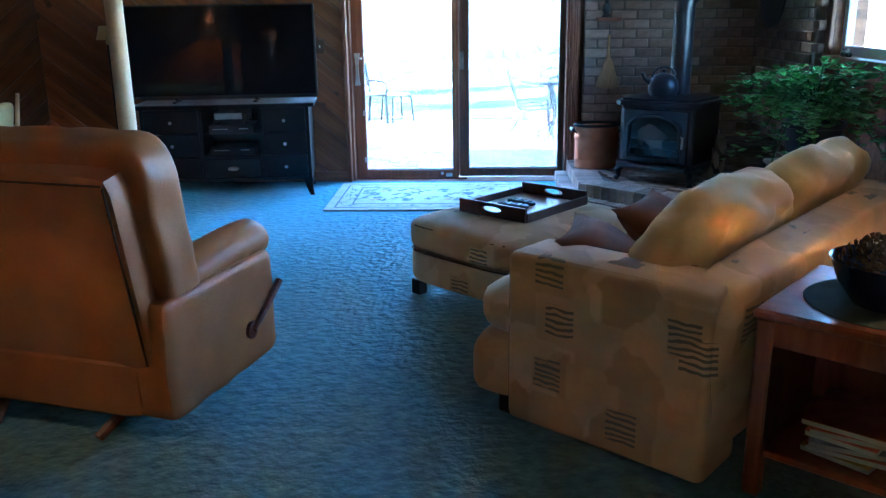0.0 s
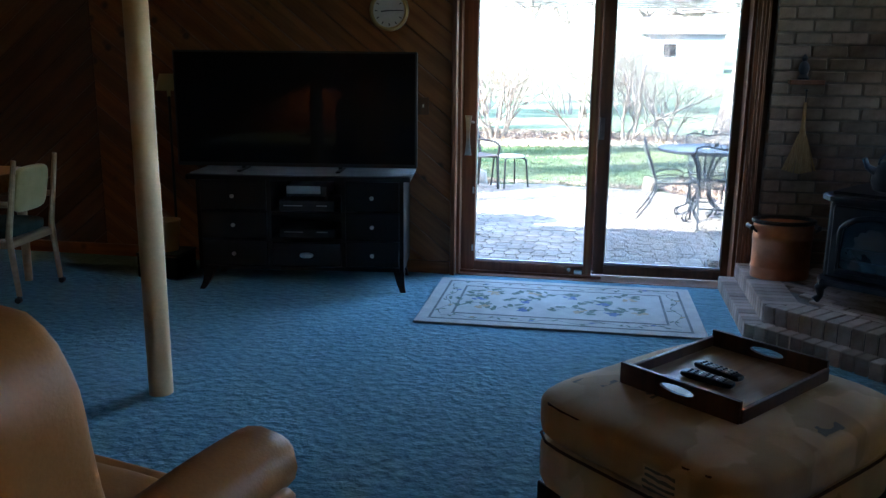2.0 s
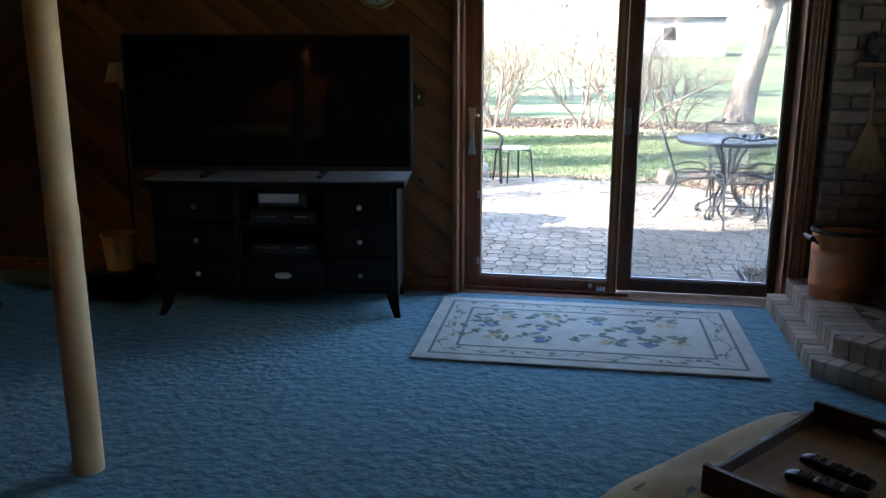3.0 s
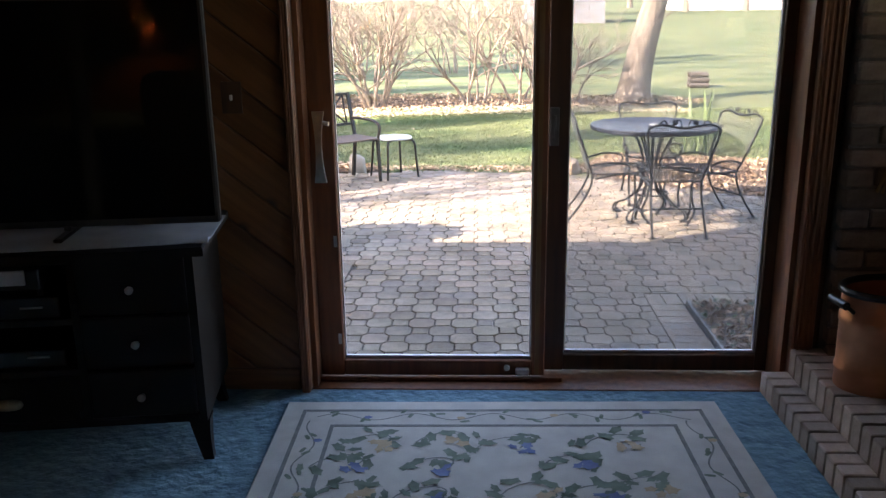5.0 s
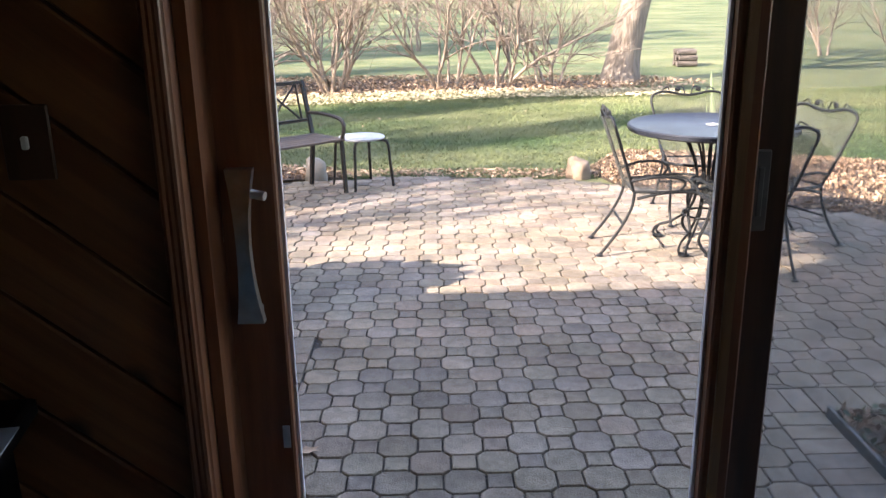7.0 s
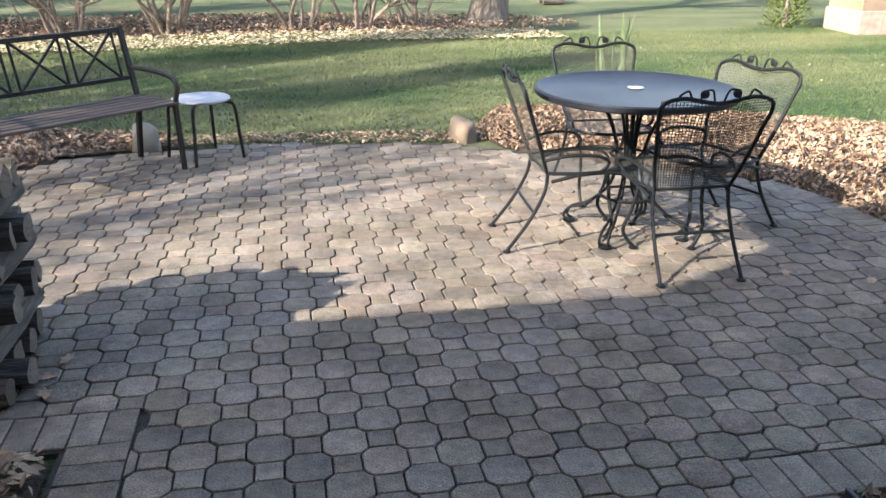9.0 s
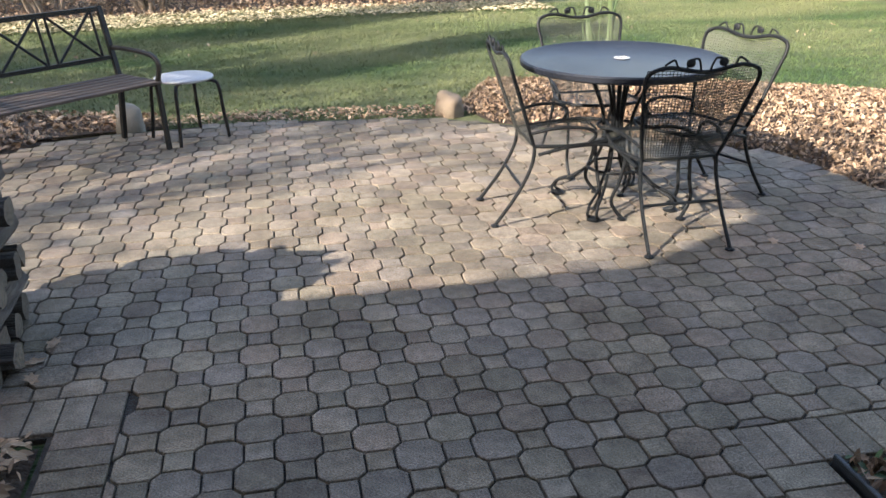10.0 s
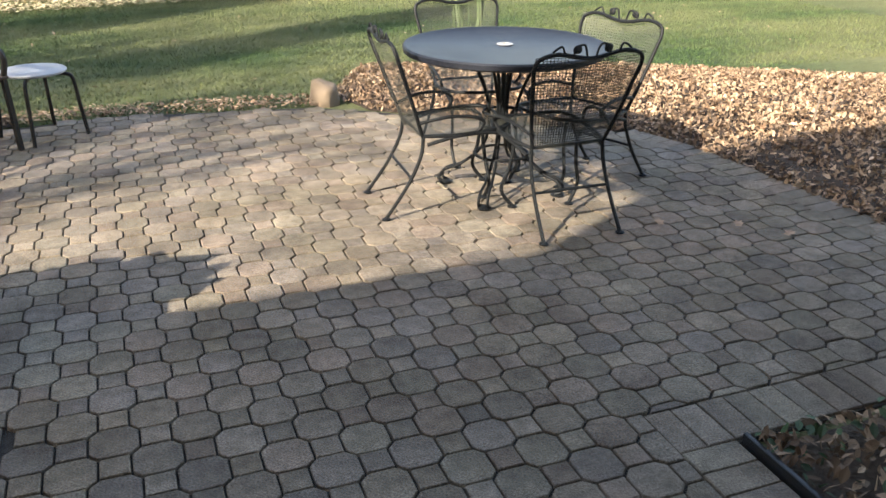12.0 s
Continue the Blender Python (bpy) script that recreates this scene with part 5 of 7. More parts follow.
# streaks along x: straw patches, and tree shade painted into the colour
M_GRASS = mat("spring_lawn", (0.034, 0.068, 0.017), (0.15, 0.155, 0.065), 1.1, 0.9, bump=0.8, bscale=45, fine=0.7, stretch=(0.35, 1, 1), dist=0.04)
bm = bmesh.new()
ys = [7.15 + 0.5 * k for k in range(40)] + [27.5 + 2.0 * k for k in range(30)] + [90 + 12 * k for k in range(12)] + [300, 600, 1500]
xs = sorted([0.8 * k for k in range(-25, 26)] + [s * (24 + 6 * k) for k in range(12) for s in (-1, 1)] + [s * d for d in (130, 260, 600, 1500) for s in (-1, 1)])
yb = [-1500, -300, -60, -20, -7] + ys
g = [[bm.verts.new((x, y, gz(x, y) if y < 250 else gz(x, 250))) for x in xs] for y in yb]
for j in range(len(yb) - 1):
    for i in range(len(xs) - 1):
        bm.faces.new((g[j][i], g[j][i + 1], g[j + 1][i + 1], g[j + 1][i]))
ground = single("ground", bm, M_GRASS, "green and straw-coloured spring lawn with painted streaks of tree shade", "ground", kind="structure", smooth=True)

# house roof over the walls, with an eave towards the patio; unseen upper block shapes the patio's shadow
M_SHINGLE = mat("grey_shingle", (0.08, 0.075, 0.07), (0.13, 0.12, 0.11), 10, 0.9, bump=0.5)
bm = bmesh.new()
box(bm, (-9.0, -6.2, 2.605), (5.0, 7.56, 2.75))
box(bm, (-4.4, -6.2, 2.752), (5.0, 7.15, 3.8))
box(bm, (-4.4, -6.4, 3.805), (5.2, 7.56, 3.95))
single("roof", bm, M_SHINGLE, "grey shingle roof with an unseen upper storey, shaped to shade the patio", "roof", kind="structure")

# ---- houseplant by the window ----
pst = thing("plant_stand", "low dark wooden stand carrying a houseplant", "plant stand", pose(2.0, 4.62, 0, 0, 0, 12))
part("top", one_box((-0.2, -0.2, 0.54), (0.2, 0.2, 0.565), 0.005), M_DARKWOOD, pst)
for a in (-0.17, 0.17):
    for b in (-0.17, 0.17):
        part("leg", one_box((a - 0.018, b - 0.018, 0.002), (a + 0.018, b + 0.018, 0.539), 0.004), M_DARKWOOD, pst)
plant = thing("houseplant", "bushy trailing green houseplant in a dark pot", "houseplant", pose(1.98, 4.62, 0.566) @ Matrix.Diagonal((1.4, 1.4, 1.35, 1)))
bm = bmesh.new()
lathe(bm, [(0.085, 0.0), (0.09, 0.01), (0.115, 0.15), (0.125, 0.155), (0.125, 0.175), (0.11, 0.175), (0.105, 0.15)], 24)
part("pot", bm, M_TERRA, plant, smooth=True)
rl = random.Random(21)
V, F, V3, F3 = [], [], [], []
for k in range(70):
    a = rl.uniform(0, 6.28)
    reach = rl.uniform(0.12, 0.40)
    lift = rl.uniform(0.05, 0.26)
    drop = rl.uniform(0, 0.34) if rl.random() < 0.55 else 0.02
    tip = 9
    prev = None
    for j in range(tip):
        t = j / (tip - 1)
        p = Vector((reach * t * math.cos(a) * 1.15, reach * t * math.sin(a), 0.17 + lift * math.sin(math.pi * min(1, t * 1.3) * 0.6) - drop * t * t))
        if prev is not None:
            b = len(V3)
            n_ = Vector((-math.sin(a), math.cos(a), 0)) * 0.003
            V3 += [tuple(prev - n_), tuple(prev + n_), tuple(p + n_), tuple(p - n_)]
            F3.append((b, b + 1, b + 2, b + 3))
        prev = p
        if j < 2:
            continue
        for q in range(3):
            la = a + rl.uniform(-1.6, 1.6)
            d = Vector((math.cos(la), math.sin(la), rl.uniform(-0.35, 0.45))).normalized()
            L_ = rl.uniform(0.03, 0.055)
            s = d.cross(Vector((0, 0, 1))).normalized() * L_ * 0.42
            up = s.cross(d).normalized() * L_ * 0.12
            o = p + Vector((rl.gauss(0, .012), rl.gauss(0, .012), rl.gauss(0, .012)))
            b = len(V)
            V += [tuple(o), tuple(o + d * L_ * 0.45 + s + up), tuple(o + d * L_), tuple(o + d * L_ * 0.45 - s + up), tuple(o + d * L_ * 0.5 - up)]
            F += [(b, b + 4, b + 1), (b + 4, b + 2, b + 1), (b, b + 3, b + 4), (b + 4, b + 3, b + 2)]
for nm, v_, f_, mt in (("foliage", V, F, M_LEAF), ("trailing_stem", V3, F3, M_IVYSTEM)):
    me = bpy.data.meshes.new(nm)
    me.from_pydata(v_, [], f_)
    me.materials.append(mt)
    ob = new(nm, me)
    ob.parent = plant
    ob["kind"] = "stuff"

# cloth and papers on a low chest beside the plant
ch = thing("low_chest", "low dark chest behind the sofa", "chest", pose(1.72, 4.25, 0, 0, 0, 52))
part("body", one_box((-0.3, -0.2, 0.04), (0.3, 0.2, 0.48), 0.01), M_DARKWOOD, ch)
part("lid", one_box((-0.31, -0.21, 0.481), (0.31, 0.21, 0.51), 0.006), M_DARKWOOD, ch)
for a in (-0.27, 0.27):
    for b in (-0.17, 0.17):
        part("foot", one_box((a - 0.025, b - 0.025, 0.002), (a + 0.025, b + 0.025, 0.039)), M_DARKWOOD, ch)
bm = bmesh.new()
n = 16
g = [[bm.verts.new((-0.19 + 0.38 * i / n, -0.24 + 0.3 * j / n, 0.0)) for i in range(n + 1)] for j in range(n + 1)]
for row in g:
    for v in row:
        e = max(0, -0.215 - v.co.y)
        v.co.z = 0.004 + 0.022 * abs(noise.noise(v.co * 11)) - (0 if e == 0 else 0.12 + 3 * e)
for j in range(n):
    for i in range(n):
        bm.faces.new((g[j][i], g[j][i + 1], g[j + 1][i + 1], g[j + 1][i]))
bmesh.ops.solidify(bm, geom=bm.faces[:], thickness=-0.004)
single("folded_cloth", bm, M_RUNNER, "crumpled white cloth lying on the chest", "cloth", pose(1.66, 4.2, 0.513, 0, 0, 52), smooth=True)

# ---- wall clock ----
clock = thing("wall_clock", "round wall clock with pale face and brass rim", "clock", pose(-1.523, 6.926, 1.775, 90, 0, 0))
bm = bmesh.new()
lathe(bm, [(0.125, 0.0), (0.132, 0.01), (0.132, 0.03), (0.12, 0.042), (0.108, 0.036), (0.108, 0.02)], 40, cap=False)
part("rim", bm, mat("brass", (0.5, 0.36, 0.16), (0.6, 0.44, 0.2), 10, 0.3, 1.0), clock, "brass rim", True)
bm = bmesh.new()
lathe(bm, [(0.109, 0.004), (0.109, 0.02)], 40)
part("face", bm, M_WHITEP, clock, "pale dial")
for k in range(12):
    a = k * math.pi / 6
    bm = one_box((-0.003, 0.08, 0.0203), (0.003, 0.098, 0.0215))
    bmesh.ops.rotate(bm, verts=bm.verts[:], cent=(0, 0, 0), matrix=Matrix.Rotation(a, 3, "Z"))
    part("hour_mark", bm, M_PLASTIC, clock)
for a, L_, w_ in ((math.radians(95), 0.055, 0.004), (math.radians(-88), 0.08, 0.003)):
    bm = one_box((-w_, -0.012, 0.022), (w_, L_, 0.0235))
    bmesh.ops.rotate(bm, verts=bm.verts[:], cent=(0, 0, 0), matrix=Matrix.Rotation(a, 3, "Z"))
    part("clock_hand", bm, M_PLASTIC, clock)

# ---- switch plate beside the door ----
sw = thing("switch_plate", "dark switch plate on the cedar boards", "light switch")
part("plate", one_box((-1.33, 6.923, 1.10), (-1.255, 6.930, 1.215), 0.002), M_DARKWOOD, sw)
part("toggle", one_box((-1.298, 6.914, 1.148), (-1.288, 6.9235, 1.168), 0.002), M_WHITEP, sw)

# ---- corner lamp with shade, and wastebasket, beside the television ----
fl = thing("floor_lamp", "slim dark floor lamp with a small cream shade, unlit", "lamp", pose(-3.0, 6.66, 0.002))
bm = bmesh.new()
lathe(bm, [(0.12, 0.0), (0.12, 0.012), (0.02, 0.03), (0.009, 0.05), (0.009, 1.22)], 20)
part("stem", bm, M_PLASTIC, fl, smooth=True)
bm = bmesh.new()
lathe(bm, [(0.085, 1.24), (0.055, 1.35), (0.053, 1.35), (0.083, 1.24), (0.085, 1.24)], 24, cap=False)
lathe(bm, [(0.012, 1.2), (0.012, 1.3)], 10)
part("shade", bm, M_SOFAPLAIN, fl, "cream cloth shade")
bk = thing("wastebasket", "cream round wastebasket on a low dark box", "wastebasket", pose(-3.0, 6.5, 0.171))
bm = bmesh.new()
lathe(bm, [(0.08, 0.0), (0.1, 0.2), (0.106, 0.2), (0.106, 0.21), (0.094, 0.21), (0.076, 0.01)], 28)
part("bin", bm, M_POLE, bk, smooth=True)
bx_ = thing("floor_box", "low dark wooden box beside the stand", "box", pose(-3.0, 6.5, 0.002))
part("body", one_box((-0.15, -0.13, 0.0), (0.15, 0.13, 0.15), 0.006), M_BLACK, bx_)
part("lid", one_box((-0.155, -0.135, 0.151), (0.155, 0.135, 0.168), 0.004), M_BLACK, bx_)

# ---- dining corner ----
M_BLOND = mat("blond_wood", (0.42, 0.27, 0.14), (0.55, 0.37, 0.2), 7, 0.4, stretch=(0.7, 5, 5))
dt = thing("dining_table", "blond wooden dining table with rounded corners", "dining table", pose(-4.35, 5.75, 0, 0, 0, 0))
bm = bmesh.new()
pts = []
for cx, cy, a0 in ((0.45, 0.3, 0), (-0.45, 0.3, 90), (-0.45, -0.3, 180), (0.45, -0.3, 270)):
    for k in range(7):
        a = math.radians(a0 + 15 * k)
        pts.append((cx + 0.2 * math.cos(a), cy + 0.2 * math.sin(a)))
poly_prism(bm, pts, 0.715, 0.745, 0.008)
part("tabletop", bm, M_BLOND, dt)
bm = bmesh.new()
for lo, hi in (((-0.55, -0.42), (0.55, -0.39)), ((-0.55, 0.39), (0.55, 0.42)), ((-0.58, -0.38), (-0.55, 0.38)), ((0.55, -0.38), (0.58, 0.38))):
    box(bm, (lo[0], lo[1], 0.62), (hi[0], hi[1], 0.714))
part("apron", bm, M_BLOND, dt)
for x in (-0.55, 0.55):
    for y in (-0.38, 0.38):
        bm = bmesh.new()
        tube(bm, [(x, y, 0.714), (x, y, 0.002)], [0.035, 0.024], 12)
        part("leg", bm, M_BLOND, dt, smooth=True)


def dining_chair(m, label):
    c = thing("dining_chair", label, "chair", m, "chairs at the dining table")
    bm = bmesh.new()
    pillow(bm, (-0.23, -0.22, 0.38), (0.23, 0.22, 0.46), 5, 6, puff=0.01)
    part("seat", bm, M_CLOTHG, c, "dark green cushion", True)
    part("seat_frame", one_box((-0.24, -0.23, 0.33), (0.24, 0.23, 0.379), 0.01), M_BLOND, c)
    bm = bmesh.new()
    mm = Matrix.Translation((0, -0.24, 0.66)) @ Matrix.Rotation(radians(10), 4, "X")
    pillow(bm, (-0.17, -0.025, -0.13), (0.17, 0.025, 0.15), 5, 7, m=mm)
    part("backrest", bm, M_SOFAPLAIN, c, "cream padded back", True)
    for s in (-1, 1):
        bm = bmesh.new()
        tube(bm, [(s * 0.235, -0.25, 0.04), (s * 0.235, -0.22, 0.4), (s * 0.225, -0.29, 0.86)], [0.016, 0.02, 0.015], 8)
        part("rear_leg", bm, M_BLOND, c, smooth=True)
        bm = bmesh.new()
        tube(bm, [(s * 0.26, 0.22, 0.04), (s * 0.255, 0.2, 0.56)], [0.016, 0.018], 8)
        part("front_leg", bm, M_BLOND, c, smooth=True)
        bm = bmesh.new()
        tube(bm, spline([(s * 0.235, -0.24, 0.60), (s * 0.26, -0.05, 0.60), (s * 0.26, 0.15, 0.585), (s * 0.255, 0.24, 0.57)], 4), 0.02, 8)
        part("armrest", bm, M_BLOND, c, smooth=True)
        for y in (-0.25, 0.22):
            bm = bmesh.new()
            tube(bm, [(s * 0.25 - 0.012, y, 0.02), (s * 0.25 + 0.012, y, 0.02)], 0.019, 12)
            tube(bm, [(s * 0.25, y, 0.02), (s * 0.25, y, 0.045)], 0.008, 6)
            part("caster", bm, M_PLASTIC, c)
    return c


def spline(pts, n=6):
    pts = [Vector(p) for p in pts]
    out = []
    for i in range(len(pts) - 1):
        p0, p1, p2, p3 = pts[max(i - 1, 0)], pts[i], pts[i + 1], pts[min(i + 2, len(pts) - 1)]
        for k in range(n):
            t = k / n
            out.append(0.5 * (2 * p1 + (p2 - p0) * t + (2 * p0 - 5 * p1 + 4 * p2 - p3) * t * t + (3 * p1 - p0 - 3 * p2 + p3) * t ** 3))
    out.append(pts[-1])
    return out


dining_chair(pose(-3.78, 5.86, 0, 0, 0, 96), "blond wooden armchair on casters, drawn up to the table")
bs_ = thing("bread_basket", "low woven basket on the dining table", "basket", pose(-4.2, 5.65, 0.746))
bm = bmesh.new()
lathe(bm, [(0.1, 0.0), (0.14, 0.06), (0.15, 0.062), (0.13, 0.05), (0.09, 0.012)], 24)
part("basket", bm, M_STRAW, bs_, smooth=True)
for x in (-4.62, -4.54):
    cd = thing("candle", "slim pale candle in a dark holder", "candle", pose(x, 6.0, 0.746), "candles on the dining table")
    bm = bmesh.new()
    lathe(bm, [(0.03, 0), (0.03, 0.008), (0.012, 0.02), (0.014, 0.05)], 14)
    part("holder", bm, M_PLASTIC, cd)
    bm = bmesh.new()
    lathe(bm, [(0.01, 0.05), (0.009, 0.29), (0.003, 0.3)], 12)
    part("wax", bm, M_WHITEP, cd, "pale wax")
table_lamp(-4.56, 5.9, 0.746, 1.405, 0.18, "lit lamp with a white shade on the dining table", 0.15)

# ---- patio ----
TINTS = [(1, 1, 0.97), (1.0, 0.95, 0.92), (0.93, 0.95, 0.98), (1, 0.99, 0.92), (0.95, 0.97, 0.95), (0.97, 1.0, 0.94)]
M_PAVER = mat("concrete_paver", (0.225, 0.185, 0.15), (0.33, 0.275, 0.22), 7, 0.92, bump=0.7, bscale=140, rand=0.2, dist=0.008, fine=1.1, tints=TINTS)
M_PAVER_FAR = mat("concrete_paver_far", (0.225, 0.185, 0.15), (0.33, 0.275, 0.22), 7, 0.92, bump=0.7, bscale=140, island=0.2, dist=0.008, fine=1.1, tints=TINTS)


def weather(m, scale, dark, share):
    """Broad damp and mossy stains laid over a material, placed in the world."""
    N, L = m.node_tree.nodes, m.node_tree.links
    bs = N["Principled BSDF"]
    src = bs.inputs["Base Color"].links[0].from_socket
    ge, nz, rp, mx = N.new("ShaderNodeNewGeometry"), N.new("ShaderNodeTexNoise"), N.new("ShaderNodeValToRGB"), N.new("ShaderNodeMixRGB")
    nz.inputs["Scale"].default_value, nz.inputs["Detail"].default_value, nz.inputs["Roughness"].default_value = scale, 7, 0.65
    L.new(ge.outputs["Position"], nz.inputs["Vector"])
    rp.color_ramp.elements[0].position, rp.color_ramp.elements[1].position = 0.42, 0.68
    rp.color_ramp.elements[0].color, rp.color_ramp.elements[1].color = (0, 0, 0, 1), (share, share, share, 1)
    L.new(nz.outputs["Fac"], rp.inputs[0])
    mx.blend_type, mx.inputs["Color2"].default_value = "MULTIPLY", rgb(dark)
    L.new(rp.outputs[0], mx.inputs["Fac"])
    L.new(src, mx.inputs["Color1"])
    L.new(mx.outputs[0], bs.inputs["Base Color"])


for m_ in (M_PAVER, M_PAVER_FAR):
    weather(m_, 1.7, (0.52, 0.5, 0.44), 0.8)
    weather(m_, 26.0, (0.55, 0.52, 0.48), 0.7)
M_SAND = mat("joint_sand", (0.032, 0.028, 0.024), (0.06, 0.052, 0.044), 30, 0.98, bump=0.5, bscale=90)
OUTLINE = [(-1.48, 7.2), (-1.48, 9.16), (-3.4, 9.16), (-3.4, 11.2), (-2.6, 12.42), (-2.18, 12.84), (-0.9, 13.04), (0.45, 12.82), (0.78, 12.62), (2.27, 11.48), (2.42, 11.0), (2.52, 9.8), (2.64, 8.53), (0.805, 8.53), (0.805, 7.2)]


def inside(x, y, poly):
    r = False
    for i in range(len(poly)):
        (xa, ya), (xb, yb_) = poly[i - 1], poly[i]
        if (ya > y) != (yb_ > y) and x < (xb - xa) * (y - ya) / (yb_ - ya) + xa:
            r = not r
    return r


def edge_gap(x, y, poly):
    best = 9.0
    for i in range(len(poly)):
        a, b, p = Vector(poly[i - 1]), Vector(poly[i]), Vector((x, y))
        d = b - a
        t = max(0, min(1, (p - a).dot(d) / d.length_squared))
        best = min(best, (a + d * t - p).length)
    return best


bm = poly_prism(bmesh.new(), OUTLINE, PZ - 0.12, PZ - 0.014)
patio = single("patio", bm, M_SAND, "patio of interlocking grey-brown octagonal pavers", "patio", kind="structure")
PP, CH = 0.2355, 0.0275
PW = PP / 2 + CH
PS = PP - PW


def paver_pts(kind, gap=0.0035, c=CH):
    if kind == 0:
        a = PW / 2 - gap
        k = c
        return [(a, -a + k), (a, a - k), (a - k, a), (-a + k, a), (-a, a - k), (-a, -a + k), (-a + k, -a), (a - k, -a)]
    a = PS / 2 - gap
    return [(a, -a), (a, a), (-a, a), (-a, -a)]


def paver_geo(pts, bev=0.004):
    """Top face with a worn chamfer and sides: vertices and faces."""
    n = len(pts)
    def ins(d):
        out = []
        for x, y in pts:
            r = math.hypot(x, y)
            out.append((x * (r - d) / r, y * (r - d) / r))
        return out
    v = [(x, y, -0.03) for x, y in pts] + [(x, y, -bev) for x, y in pts] + [(x, y, -bev * 0.25) for x, y in ins(bev * 0.5)] + [(x, y, 0.0) for x, y in ins(bev * 1.3)]
    f = [tuple(range(3 * n, 4 * n))]
    for l in range(3):
        for i in range(n):
            j = (i + 1) % n
            f.append((l * n + i, l * n + j, (l + 1) * n + j, (l + 1) * n + i))
    return v, f


PIECES, CUTS = [], []
ox, oy = -0.358, 8.816
for i in range(-34, 34):
    for j in range(-18, 42):
        x, y = ox + i * PP / 2, oy + j * PP / 2
        kind = (i + j) % 2
        if not inside(x, y, OUTLINE) or edge_gap(x, y, OUTLINE) < 0.05:
            continue
        if y < 7.3:
            continue
        x0_, x1_ = (-1.258 if y < 9.37 else -9), (0.598 if y < 8.735 else 9)
        h_ = (PW if kind == 0 else PS) / 2
        if x - h_ > x0_ and x + h_ < x1_ and (x0_ > -5 or x > -1.2 or y - h_ > 9.37) and (x < 0.598 or y - h_ > 8.735):
            PIECES.append((x, y, 0.0, kind))
            continue
        y0_ = 9.37 if (x < -1.258 and y > 9.2) else 8.738 if x > 0.598 else 0
        if x0_ > -5 and x < -1.258 and y > 9.25:
            x0_ = -9
        if x > 0.598 and y > 8.65:
            x1_ = 9
        cut = clip([(x + a, y + b) for a, b in paver_pts(kind)], (x0_, y0_, x1_, 99))
        if len(cut) > 2:
            w_, d_ = max(p[0] for p in cut) - min(p[0] for p in cut), max(p[1] for p in cut) - min(p[1] for p in cut)
            if w_ > 0.02 and d_ > 0.02:
                CUTS.append(cut)
KINDS = [paver_geo(paver_pts(0)), paver_geo(paver_pts(1)), paver_geo([(0.1 - 0.003, -0.047), (0.097, 0.047), (-0.097, 0.047), (-0.097, -0.047)])]
# soldier rows along the beds
k = 0
while 7.315 + k * 0.1 < 9.2:
    PIECES.append((-1.361, 7.315 + k * 0.1, 0.0, 2))
    k += 1
k = 0
while -1.312 - k * 0.1 > -3.35:
    PIECES.append((-1.312 - k * 0.1, 9.265, math.pi / 2, 2))
    k += 1
k = 0
while 7.285 + k * 0.1 < 8.55:
    PIECES.append((0.702, 7.285 + k * 0.1, 0.0, 2))
    k += 1
k = 0
while 0.65 + k * 0.1 < 2.6:
    PIECES.append((0.65 + k * 0.1, 8.635, math.pi / 2, 2))
    k += 1
for (xa, ya), (xb, yb_) in (((2.27, 11.48), (2.42, 11.0)), ((2.42, 11.0), (2.52, 9.8)), ((2.52, 9.8), (2.62, 8.76))):
    L_ = math.hypot(xb - xa, yb_ - ya)
    a = math.atan2(yb_ - ya, xb - xa)
    for k in range(int(L_ / 0.1)):
        s = (k + 0.5) * 0.1
        PIECES.append((xa + math.cos(a) * s + math.sin(a) * 0.02, ya + math.sin(a) * s - math.cos(a) * 0.02, a + math.pi / 2, 2))

# the octagons and squares nearest to the door are single pieces, the rest one joined sheet
rp_ = random.Random(2)
near_p = [p for p in PIECES if p[1] < 9.92 and p[3] < 2 and -1.3 < p[0] < 1.9][:300] + [p for p in PIECES if p[3] == 2 and p[1] < 9.4 and -2.6 < p[0] < 1.6]
near_set = set(near_p)
shared = []
for v, f in KINDS:
    me = bpy.data.meshes.new("paver")
    me.from_pydata(v, [], f)
    me.materials.append(M_PAVER)
    shared.append(me)


def settle(x, y):
    return PZ + 0.004 * noise.noise(Vector((x * 1.3, y * 1.3, 0))) + rp_.uniform(-0.002, 0.002)


V, F = [], []
for p in PIECES:
    x, y, a, kd = p
    z = settle(x, y)
    tx, ty = rp_.gauss(0, 0.006), rp_.gauss(0, 0.006)
    if p in near_set:
        continue
    v, f = KINDS[kd]
    b = len(V)
    ca, sa = math.cos(a), math.sin(a)
    V.extend((x + ca * q[0] - sa * q[1], y + sa * q[0] + ca * q[1], z + q[2] + tx * q[0] + ty * q[1]) for q in v)
    F.extend(tuple(b + i for i in t) for t in f)
for cut in CUTS:
    cx, cy = sum(p[0] for p in cut) / len(cut), sum(p[1] for p in cut) / len(cut)
    v, f = paver_geo([(p[0] - cx, p[1] - cy) for p in cut], 0.004)
    b = len(V)
    z = settle(cx, cy)
    V.extend((cx + q[0], cy + q[1], z + q[2]) for q in v)
    F.extend(tuple(b + i for i in t) for t in f)
me = bpy.data.meshes.new("paver_field")
me.from_pydata(V, [], F)
me.materials.append(M_PAVER_FAR)
ob = new("paver_field", me)
ob.parent = patio
ob["kind"] = "stuff"

